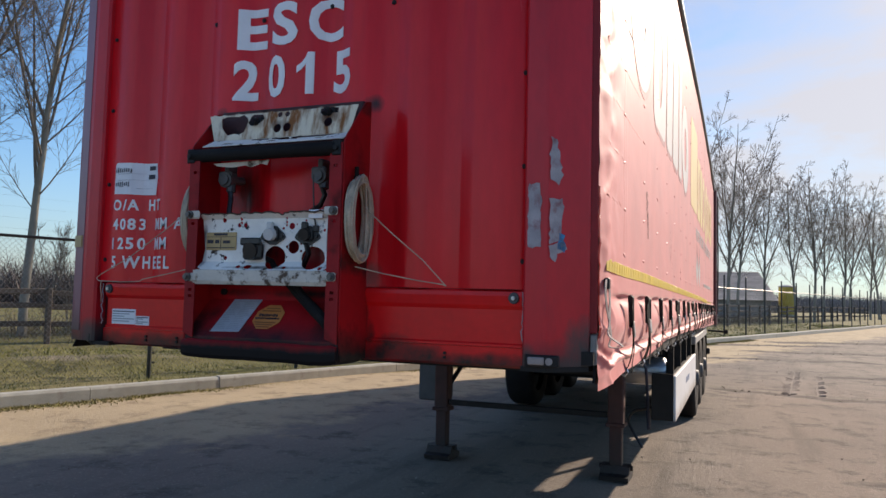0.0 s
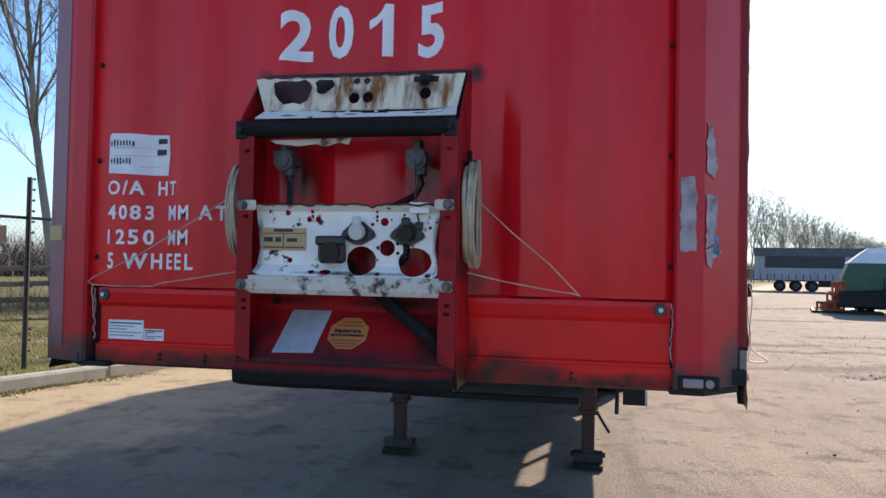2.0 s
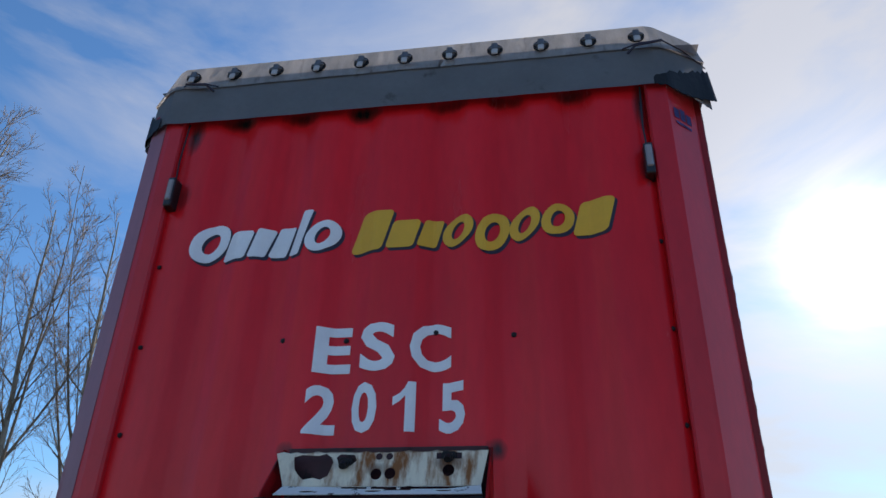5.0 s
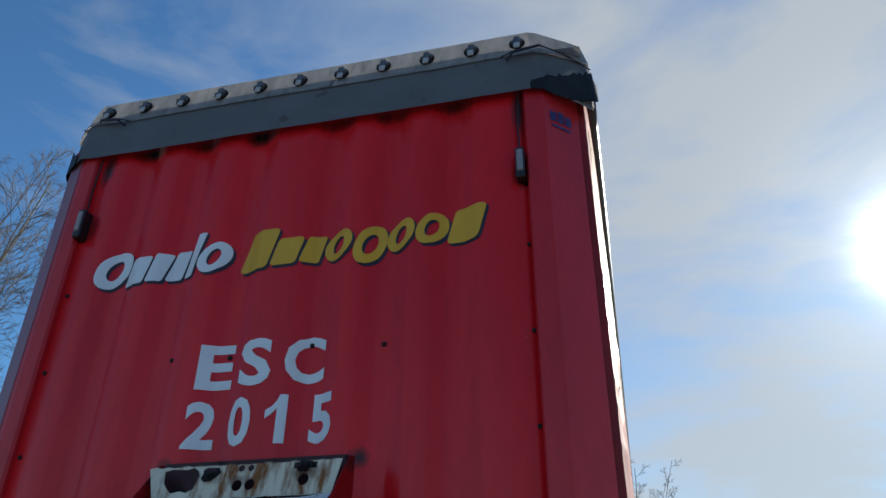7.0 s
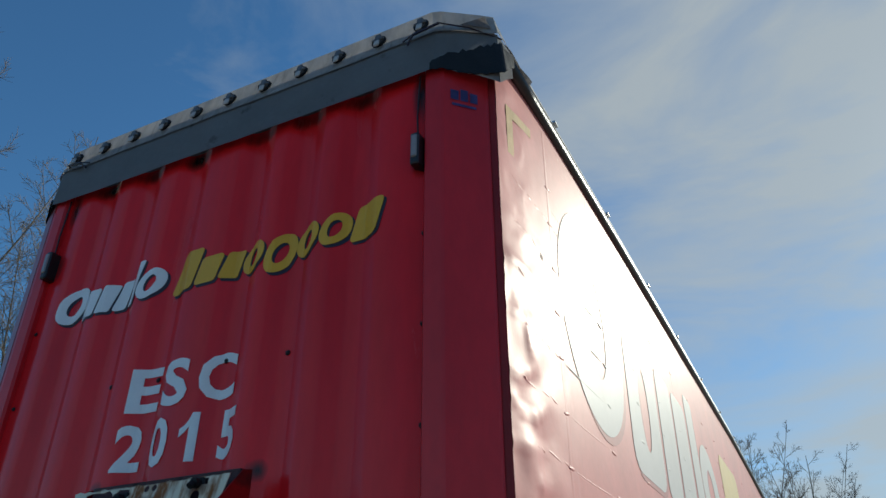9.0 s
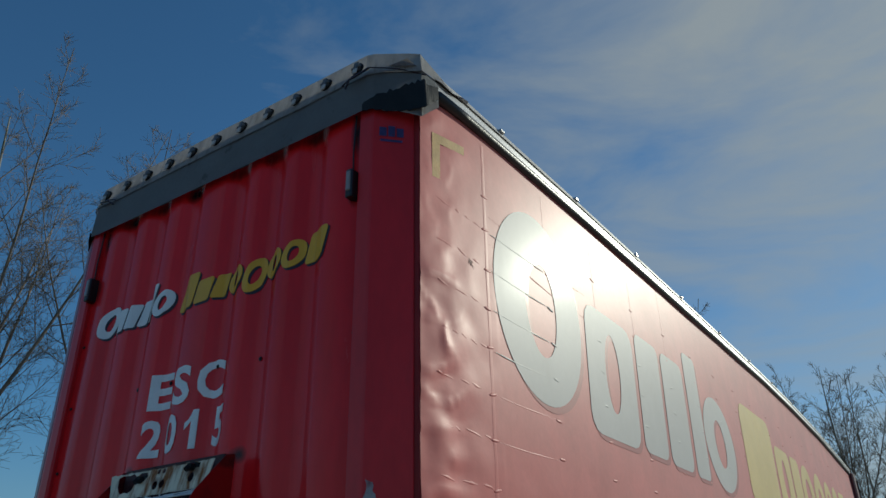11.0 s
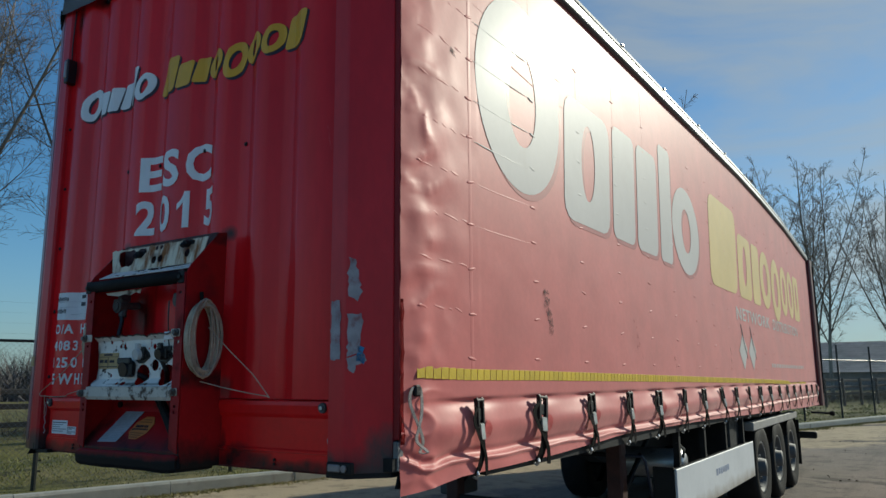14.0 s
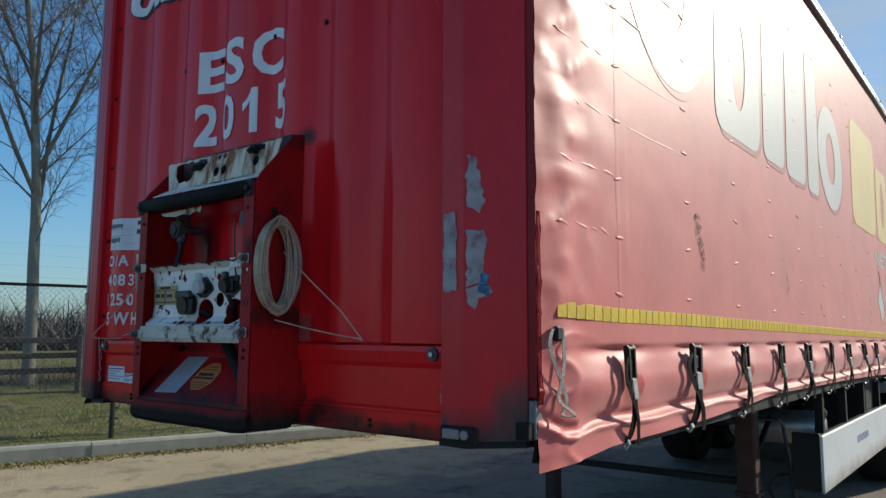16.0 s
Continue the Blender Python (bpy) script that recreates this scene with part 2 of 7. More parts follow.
ROOF_WHITE = mat("weathered_white_roof_edge", (0.47, 0.45, 0.44), 0.55, var=0.15, scale=8, bump=0.1, bscale=20, second=(0.22, 0.19, 0.17), amount=0.5, stain=9,
                 edge=0.25, stretch=(3, 3, 0.6))
WHITE_RUSTY = mat("white_paint_rusting", (0.80, 0.70, 0.53), 0.5, var=0.1, scale=7, bump=0.2, bscale=50, second=(0.27, 0.10, 0.03), amount=0.80, stain=8,
                  edge=0.16, stretch=(2.2, 2.2, 0.55), smear=(0.13, 0.05, 0.022), soot_shade=((-0.25, 2.215, 0.10, 0.035), (-0.02, 2.20, 0.05, 0.025), (0.21, 2.22, 0.06, 0.03), (0.0, 2.262, 0.4, 0.006)))
WHITE_PLATE = mat("white_paint_chipped", (0.88, 0.85, 0.80), 0.45, var=0.08, scale=6, bump=0.15, bscale=40, second=(0.045, 0.030, 0.024), amount=0.40, stain=19, edge=0.05, smear=(0.05, 0.028, 0.02), soot_shade=((-0.03, 1.825, 0.4, 0.008), (-0.335, 1.70, 0.02, 0.10), (0.27, 1.70, 0.015, 0.10), (0.02, 1.60, 0.25, 0.008), (-0.09, 1.655, 0.05, 0.03), (0.19, 1.65, 0.07, 0.03)))
WHITE_DIRTY = mat("white_paint_dirty", (0.64, 0.58, 0.50), 0.5, var=0.12, scale=7, bump=0.2, bscale=40, second=(0.10, 0.065, 0.045), amount=0.62, stain=15, edge=0.08)
LETTER = mat("white_vinyl", (0.86, 0.86, 0.87), 0.4, var=0.05, scale=6, bump=0.02, second=(0.5, 0.42, 0.42), amount=0.12, stain=30)
LETTER_Y = mat("yellow_vinyl", (0.80, 0.42, 0.012), 0.4, var=0.06, scale=6, bump=0.02)
OUTLINE = mat("dark_vinyl", (0.02, 0.012, 0.03), 0.45, var=0.1, bump=0)
PAPER = mat("paper", (0.84, 0.84, 0.86), 0.7, var=0.05, scale=12, bump=0.1, second=(0.55, 0.53, 0.54), amount=0.2, stain=9)
INK = mat("ink", (0.03, 0.03, 0.045), 0.6, var=0.1, bump=0)
INK_PALE = mat("pale_ink", (0.34, 0.35, 0.38), 0.6, var=0.1, bump=0)
ORANGE = mat("orange_sticker", (0.62, 0.22, 0.06), 0.5, var=0.1, scale=9, bump=0.05, second=(0.4, 0.16, 0.06), amount=0.3, stain=12)
TAN = mat("tan_sticker", (0.52, 0.36, 0.16), 0.5, var=0.08, scale=9, bump=0.05)
TAPE_GREY = mat("torn_grey_tape", (0.40, 0.36, 0.38), 0.6, var=0.2, scale=18, bump=0.4, bscale=50, second=(0.24, 0.06, 0.07), amount=0.58, stain=16, edge=0.2)
BLUE = mat("blue_film", (0.04, 0.26, 0.52), 0.4, var=0.2, scale=30)
BLUE_MARK = mat("faded_blue_mark", (0.10, 0.10, 0.32), 0.5, var=0.3, scale=20, second=(0.32, 0.02, 0.05), amount=0.3, stain=30)
ROPE = mat("pale_hose", (0.50, 0.41, 0.30), 0.55, var=0.3, scale=14, bump=0.1, second=(0.2, 0.16, 0.12), amount=0.3, stain=16)
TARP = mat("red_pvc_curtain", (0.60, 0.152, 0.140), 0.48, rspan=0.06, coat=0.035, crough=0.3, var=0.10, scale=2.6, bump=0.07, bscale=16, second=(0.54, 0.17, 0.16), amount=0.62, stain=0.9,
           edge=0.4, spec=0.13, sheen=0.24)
RUB_RED = mat("rubbed_cloth", (0.62, 0.085, 0.078), 0.45, var=0.15, scale=14, second=(0.60, 0.14, 0.13), amount=0.4, stain=18, spec=0.13, sheen=0.24)
TARP_RED = mat("rubbed_red_patch", (0.60, 0.03, 0.03), 0.4, var=0.15, scale=12)
SIDE_WHITE = mat("white_curtain_print", (0.50, 0.475, 0.46), 0.50, rspan=0.06, coat=0.05, crough=0.2, var=0.05, scale=2, bump=0.03, bscale=22, second=(0.46, 0.41, 0.38), amount=0.4, stain=3,
                 edge=0.3, spec=0.13, sheen=0.24)
SIDE_YELLOW = mat("yellow_curtain_print", (0.72, 0.52, 0.17), 0.44, var=0.06, scale=2, bump=0.03, bscale=22, spec=0.13, sheen=0.24, coat=0.05, crough=0.2)
REFLECT = mat("yellow_reflector", (0.78, 0.53, 0.03), 0.4, var=0.12, scale=14, bump=0.1, bscale=80, random=0.2)
ALU = mat("weathered_aluminium", (0.5, 0.5, 0.51), 0.38, metal=0.85, var=0.12, scale=9, bump=0.1, second=(0.22, 0.2, 0.19), amount=0.35, stain=8)
STEEL = mat("bright_zinc", (0.55, 0.55, 0.54), 0.35, metal=0.8, var=0.15, scale=20)
WEBBING = mat("black_webbing", (0.006, 0.0055, 0.0055), 0.85, spec=0.08, var=0.3, scale=30, bump=0.5, bscale=160)
WEB_PALE = mat("pale_webbing", (0.42, 0.36, 0.32), 0.75, var=0.2, scale=30, bump=0.4, bscale=160)
LEG_RED = mat("rust_red_leg", (0.060, 0.017, 0.014), 0.6, var=0.25, scale=9, bump=0.3, bscale=35, second=RUST, amount=0.45, stain=6, dirt=(GRIME, 0.05, 0.55))
BOX_WHITE = mat("white_side_panel", (0.72, 0.73, 0.74), 0.4, var=0.06, scale=3, bump=0.05, second=(0.5, 0.48, 0.45), amount=0.3, stain=3, dirt=((0.4, 0.36, 0.31), 0.5, 0.62))
LAMP_CLEAR = mat("clear_lamp", (0.29, 0.26, 0.255), 0.15, var=0.1, scale=40, coat=0.5)
CONCRETE = mat("kerb_concrete", (0.40, 0.40, 0.35), 0.85, var=0.12, scale=5, bump=0.4, bscale=80, second=(0.30, 0.28, 0.24), amount=0.4, stain=3, random=0.06)
FENCE = mat("green_black_fence_paint", (0.012, 0.016, 0.016), 0.4, var=0.2, scale=12)
WIRE = mat("galvanised_wire", (0.3, 0.31, 0.31), 0.4, metal=0.6, var=0.2, scale=12, bump=0)
BARK = mat("poplar_bark", (0.30, 0.275, 0.225), 0.9, var=0.25, scale=3, bump=0.6, bscale=14, second=(0.12, 0.12, 0.085), amount=0.5, stain=1.5, stretch=(1, 1, 0.3))
TWIG = mat("twig_bark", (0.215, 0.175, 0.140), 0.85, var=0.3, scale=1.5, bump=0)
TIMBER = mat("grey_timber", (0.13, 0.105, 0.085), 0.85, var=0.25, scale=3, bump=0.4, bscale=20, random=0.3)
# Pinkish grey holds the sky's reflection on the left post's chamfer, dirty at the foot.
SKY_EDGE = mat("sky_sheen_edge", (0.32, 0.12, 0.145), 0.38, var=0.14, scale=3, bump=0.05, bscale=12, second=(0.30, 0.04, 0.05), amount=0.5, stain=4,
                stretch=(1, 1, 0.3), dirt=((0.05, 0.035, 0.038), 1.25, 1.45))
BRUSH = mat("bare_brush", (0.15, 0.115, 0.085), 0.9, var=0.35, scale=0.5, bump=0)


def ground_material(name, cols, grit, bump, other=None):
    """Four colours from broad to fine, with gritty relief; other: colours of the sandy strip, blended by the mesh's own attribute."""
    m = bpy.data.materials.new(name)
    m.use_nodes = True
    t = m.node_tree
    b = t.nodes["Principled BSDF"]
    b.inputs["Roughness"].default_value, b.inputs["Specular IOR Level"].default_value = 0.93, 0.25
    geo = t.nodes.new("ShaderNodeTexCoord")

    def noise_tex(s, detail, r=0.6):
        n = t.nodes.new("ShaderNodeTexNoise")
        n.inputs["Scale"].default_value, n.inputs["Detail"].default_value, n.inputs["Roughness"].default_value = s, detail, r
        t.links.new(geo.outputs["Object"], n.inputs["Vector"])
        return n.outputs["Fac"]

    def ramp(src, a, c):
        n = t.nodes.new("ShaderNodeMapRange")
        n.inputs["From Min"].default_value, n.inputs["From Max"].default_value = a, c
        t.links.new(src, n.inputs["Value"])
        return n.outputs[0]

    def mix(f, a, c):
        n = t.nodes.new("ShaderNodeMix")
        n.data_type = "RGBA"
        t.links.new(f, n.inputs["Factor"])
        for sock, v in ((n.inputs[6], a), (n.inputs[7], c)):
            if isinstance(v, tuple):
                sock.default_value = (*v, 1)
            else:
                t.links.new(v, sock)
        return n.outputs[2]

    col = mix(ramp(noise_tex(0.35, 6), 0.36, 0.64), cols[0], cols[1])
    col = mix(ramp(noise_tex(1.9, 8, 0.68), 0.52, 0.66), col, cols[2])
    col = mix(ramp(noise_tex(grit, 4, 0.7), 0.55, 0.72), col, cols[3])
    lane = t.nodes.new("ShaderNodeMapping")             # wheel tracks run along the yard
    lane.inputs["Rotation"].default_value = (0, 0, radians(14))
    lane.inputs["Scale"].default_value = (1.0, 0.10, 1.0)
    t.links.new(geo.outputs["Object"], lane.inputs[0])
    track = t.nodes.new("ShaderNodeTexNoise")
    track.inputs["Scale"].default_value, track.inputs["Detail"].default_value, track.inputs["Roughness"].default_value = 2.2, 7, 0.62
    t.links.new(lane.outputs[0], track.inputs["Vector"])
    half = t.nodes.new("ShaderNodeMath")
    half.operation = "MULTIPLY"
    t.links.new(ramp(track.outputs["Fac"], 0.52, 0.68), half.inputs[0])
    half.inputs[1].default_value = 0.5
    col = mix(half.outputs[0], col, cols[2])
    if other:
        alt = mix(ramp(noise_tex(0.5, 6), 0.36, 0.64), other[0], other[1])
        alt = mix(ramp(noise_tex(2.3, 8, 0.68), 0.52, 0.66), alt, other[2])
        alt = mix(ramp(noise_tex(grit, 4, 0.7), 0.55, 0.72), alt, other[3])
        at = t.nodes.new("ShaderNodeAttribute")
        at.attribute_name = "sand"
        n = t.nodes.new("ShaderNodeMath")
        n.operation = "MULTIPLY_ADD"
        t.links.new(noise_tex(1.6, 7, 0.65), n.inputs[0])
        n.inputs[1].default_value = 1.6
        t.links.new(at.outputs["Fac"], n.inputs[2])
        col = mix(ramp(n.outputs[0], 1.15, 1.45), col, alt)
    if other:
        at = t.nodes.new("ShaderNodeAttribute")             # damp churned soil in the ruts
        at.attribute_name = "damp"
        n = t.nodes.new("ShaderNodeMath")
        n.operation = "MULTIPLY_ADD"
        t.links.new(noise_tex(4.5, 8, 0.7), n.inputs[0])
        n.inputs[1].default_value = 1.5
        t.links.new(at.outputs["Fac"], n.inputs[2])
        col = mix(ramp(n.outputs[0], 1.02, 1.5), col, cols[2])
    t.links.new(col, b.inputs["Base Color"])
    bp = t.nodes.new("ShaderNodeBump")
    bp.inputs["Strength"].default_value, bp.inputs["Distance"].default_value = bump, 0.03
    t.links.new(noise_tex(grit * 0.7, 8, 0.72), bp.inputs["Height"])
    t.links.new(bp.outputs[0], b.inputs["Normal"])
    return m


SANDY = ((0.50, 0.395, 0.250), (0.41, 0.325, 0.210), (0.24, 0.19, 0.125), (0.60, 0.49, 0.345))
DIRT = ground_material("yard_dirt", ((0.275, 0.228, 0.182), (0.205, 0.172, 0.142), (0.115, 0.097, 0.081), (0.37, 0.315, 0.26)), 38, 0.7, SANDY)
TURF = ground_material("turf", ((0.125, 0.125, 0.028), (0.20, 0.17, 0.070), (0.022, 0.026, 0.009), (0.26, 0.23, 0.11)), 9, 1.0, ((0.26, 0.225, 0.17), (0.21, 0.18, 0.13), (0.12, 0.11, 0.07), (0.33, 0.29, 0.22)))


# ---- building helpers ----
def part(name, bm, material, parent=None, label="", smooth=False):
    me = bpy.data.meshes.new(name)
    if smooth:
        for f in bm.faces:
            f.smooth = True
    bm.to_mesh(me)
    bm.free()
    for m in (material if isinstance(material, (list, tuple)) else [material]):
        me.materials.append(m)
    ob = new(name, me)
    if parent:
        ob.parent = parent
        ob.matrix_parent_inverse = parent.matrix_world.inverted()
    if label:
        tagged(ob, label)
    return ob


def shared(name, me, parent, m):
    """One more piece on a mesh that others use too."""
    ob = new(name, me)
    ob.parent = parent
    ob.matrix_parent_inverse = parent.matrix_world.inverted()
    ob.matrix_basis = m
    return ob


def thing(name, at, label, category, group="", kind=""):
    ob = new(name)
    ob.location = at
    ob.matrix_world = Matrix.Translation(at)
    return tagged(ob, label, category, group, kind)


def box(bm, x0, x1, y0, y1, z0, z1, bevel=0.0, m=None, seg=1):
    g = bmesh.ops.create_cube(bm, size=1.0, matrix=Matrix.Translation(((x0 + x1) / 2, (y0 + y1) / 2, (z0 + z1) / 2)) @ Matrix.Diagonal((x1 - x0, y1 - y0, z1 - z0, 1)))
    vs = g["verts"]
    if bevel:
        es = list({e for v in vs for e in v.link_edges})
        r = bmesh.ops.bevel(bm, geom=es, offset=bevel, segments=seg, affect="EDGES", profile=0.5)
        vs = list({v for v in r["verts"]} | {v for v in vs if v.is_valid})
    if m is not None:
        bmesh.ops.transform(bm, matrix=m, verts=[v for v in vs if v.is_valid])
    return bm


def tube(bm, pts, r, seg=6, cap=True):
    """A round bar along points; r: one radius or one for each point."""
    pts = [Vector(p) for p in pts]
    rs = r if isinstance(r, (list, tuple)) else [r] * len(pts)
    rings, side = [], None
    for i, p in enumerate(pts):
        d = (pts[min(i + 1, len(pts) - 1)] - pts[max(i - 1, 0)]).normalized()
        if side is None or abs(side.dot(d)) > 0.95:
            side = d.orthogonal().normalized()
        side = (side - d * side.dot(d)).normalized()
        up = d.cross(side)
        rings.append([bm.verts.new(p + (side * math.cos(a) + up * math.sin(a)) * rs[i]) for a in (2 * math.pi * k / seg for k in range(seg))])
    for a, b in zip(rings, rings[1:]):
        for k in range(seg):
            bm.faces.new((a[k], a[(k + 1) % seg], b[(k + 1) % seg], b[k]))
    if cap:
        bm.faces.new(rings[0][::-1])
        bm.faces.new(rings[-1])
    return bm


def extrude_profile(bm, pts, axis, a, b):
    """A closed outline of two coordinates, drawn along one axis (x: outline in y, z; y: in x, z; z: in x, y)."""
    def put(p, v):
        return {"x": (v, p[0], p[1]), "y": (p[0], v, p[1]), "z": (p[0], p[1], v)}[axis]
    lo = [bm.verts.new(put(p, a)) for p in pts]
    hi = [bm.verts.new(put(p, b)) for p in pts]
    n = len(pts)
    for i in range(n):
        bm.faces.new((lo[i], lo[(i + 1) % n], hi[(i + 1) % n], hi[i]))
    bm.faces.new(lo[::-1])
    bm.faces.new(hi)
    bmesh.ops.recalc_face_normals(bm, faces=bm.faces)
    return bm


def ribbon(bm, pts, width, thick=0.003, across=(0, 1, 0)):
    """A flat strap along points."""
    pts = [Vector(p) for p in pts]
    w = Vector(across).normalized() * width / 2
    rows = []
    for i, p in enumerate(pts):
        d = (pts[min(i + 1, len(pts) - 1)] - pts[max(i - 1, 0)]).normalized()
        n = d.cross(w).normalized() * thick / 2
        rows.append([bm.verts.new(q) for q in (p - w - n, p + w - n, p + w + n, p - w + n)])
    for a, b in zip(rows, rows[1:]):
        for k in range(4):
            bm.faces.new((a[k], a[(k + 1) % 4], b[(k + 1) % 4], b[k]))
    bm.faces.new(rows[0][::-1])
    bm.faces.new(rows[-1])
    return bm


def outline_sheet(splines, thick):
    """A flat plate with holes, in x and y of its own, from closed outlines; thickness along z."""
    cu = bpy.data.curves.new("sheet", "CURVE")
    cu.dimensions, cu.fill_mode, cu.extrude = "2D", "BOTH", thick / 2
    for pts in splines:
        s = cu.splines.new("POLY")
        s.points.add(len(pts) - 1)
        for q, p in zip(s.points, pts):
            q.co = (p[0], p[1], 0, 1)
        s.use_cyclic_u = True
    ob = bpy.data.objects.new("sheet", cu)
    scene.collection.objects.link(ob)
    me = bpy.data.meshes.new_from_object(ob.evaluated_get(bpy.context.evaluated_depsgraph_get()))
    bm = bmesh.new()
    bm.from_mesh(me)
    bmesh.ops.remove_doubles(bm, verts=bm.verts[:], dist=1e-5)
    bpy.data.objects.remove(ob)
    bpy.data.curves.remove(cu)
    bpy.data.meshes.remove(me)
    return bm


def circle(x, y, r, n=20, ry=None, wob=0.0, seed=0):
    rnd = random.Random(seed)
    return [(x + r * (1 + wob * rnd.uniform(-1, 1)) * math.cos(2 * math.pi * k / n), y + (ry or r) * (1 + wob * rnd.uniform(-1, 1)) * math.sin(2 * math.pi * k / n)) for k in range(n)]


def text_bm(txt, x0, x1, z0, z1, thick=0.002, bold=0.0, spacing=1.0):
    """Letters in the built-in font, fitted to a box; in x and y of their own, thickness along z."""
    cu = bpy.data.curves.new("letters", "FONT")
    cu.body, cu.size, cu.extrude, cu.offset, cu.space_character, cu.resolution_u = txt, 1.0, 0.01, bold, spacing, 3
    ob = bpy.data.objects.new("letters", cu)
    scene.collection.objects.link(ob)
    me = bpy.data.meshes.new_from_object(ob.evaluated_get(bpy.context.evaluated_depsgraph_get()))
    bm = bmesh.new()
    bm.from_mesh(me)
    bpy.data.objects.remove(ob)
    bpy.data.curves.remove(cu)
    bpy.data.meshes.remove(me)
    ax, bx = min(v.co.x for v in bm.verts), max(v.co.x for v in bm.verts)
    ay, by = min(v.co.y for v in bm.verts), max(v.co.y for v in bm.verts)
    for v in bm.verts:
        v.co = (x0 + (v.co.x - ax) / (bx - ax) * (x1 - x0), z0 + (v.co.y - ay) / (by - ay) * (z1 - z0), v.co.z / 0.01 * thick / 2)
    return bm


def merge(bm, other):
    me = bpy.data.meshes.new("tmp")
    other.to_mesh(me)
    other.free()
    bm.from_mesh(me)
    bpy.data.meshes.remove(me)
    return bm


def lerp_table(table, v):
    for (a, p), (b, q) in zip(table, table[1:]):
        if v <= b:
            return p + (q - p) * max(0, (v - a) / (b - a))
    return table[-1][1]


def islands(bm):
    """The separate pieces of a mesh, from left to right, each as a mesh of its own."""
    bmesh.ops.remove_doubles(bm, verts=bm.verts[:], dist=1e-5)
    left, out = set(bm.verts), []
    while left:
        todo, seen = [next(iter(left))], set()
        while todo:
            v = todo.pop()
            if v in seen:
                continue
            seen.add(v)
            todo += [e.other_vert(v) for e in v.link_edges]
        left -= seen
        nb = bmesh.new()
        at = {v: nb.verts.new(v.co) for v in seen}
        for f in {f for v in seen for f in v.link_faces}:
            nb.faces.new([at[v] for v in f.verts])
        out.append((min(v.co.x for v in seen), nb))
    bm.free()
    return [b for _, b in sorted(out, key=lambda p: p[0])]



def curve(pts, steps=5):
    """Points of a smooth line through the given ones."""
    pts = [Vector(p) for p in pts]
    out = []
    for i in range(len(pts) - 1):
        a, b, c, d = pts[max(i - 1, 0)], pts[i], pts[i + 1], pts[min(i + 2, len(pts) - 1)]
        for k in range(steps):
            t = k / steps
            out.append(0.5 * (2 * b + (c - a) * t + (2 * a - 5 * b + 4 * c - d) * t * t + (3 * b - 3 * c + d - a) * t ** 3))
    return out + [pts[-1]]


# ---- ground, kerb, fence ----
KERB_O, KERB_U = Vector((-6.95, 2.95, 0)), Vector((0.3048, 0.9524, 0))
KERB_N = Vector((-0.9524, 0.3048, 0))
VERGE = 0.17


def along(s, n, z=0.0):
    return KERB_O + KERB_U * s + KERB_N * n + Vector((0, 0, z))


def yard_height(x, y):
    """Uneven trodden earth: slight waves, ruts and pits."""
    z = 0.03 * math.exp(-((y - 9) / 3.0) ** 2)
    z += 0.018 * noise.noise((x * 0.35, y * 0.35, 0.0)) + 0.008 * noise.noise((x * 1.4, y * 1.4, 3.0))
    for cx in (2.6, 4.6):
        z -= 0.022 * math.exp(-((x - cx - 0.05 * y) / 0.16) ** 2) * max(0.0, min(1.0, (y - 7) / 4)) * max(0.0, min(1.0, (34 - y) / 8))
    return z - 0.012


RUTS = ((1.4, 11.4, 3.3, 10.9, 0.22), (3.2, 10.95, 4.6, 11.5, 0.15), (4.6, 11.2, 6.6, 11.9, 0.50), (4.9, 10.3, 6.4, 10.6, 0.35), (3.6, 15.2, 7.4, 15.8, 0.30), (4.4, 14.0, 8.2, 14.3, 0.22),
        (0.8, 19.5, 5.2, 20.5, 0.30), (2.2, 23.5, 9.5, 25.2, 0.45), (0.5, 26.5, 5.0, 29.0, 0.5), (6.5, 18.2, 10.5, 18.8, 0.4), (4.0, 7.7, 4.6, 8.0, 0.12), (2.7, 4.5, 3.1, 4.7, 0.10), (3.4, 31.0, 12.0, 35.0, 0.8))


def rut_depth(x, y):
    """1 in the middle of a churned rut, 0 away from it."""
    best = 0.0
    y += 0.45 * noise.noise((x * 0.7, y * 0.15, 21.0))
    for x0, y0, x1, y1, w in RUTS:
        dx, dy = x1 - x0, y1 - y0
        f = max(0.0, min(1.0, ((x - x0) * dx + (y - y0) * dy) / (dx * dx + dy * dy)))
        d = math.hypot(x - x0 - f * dx, y - y0 - f * dy)
        best = max(best, math.exp(-(d / w) ** 2))
    return best


def spaced(stops):
    out = []
    for (a, b), step in stops:
        n = max(1, round((b - a) / step))
        out += [a + (b - a) * i / n for i in range(n)]
    return out + [stops[-1][0][1]]


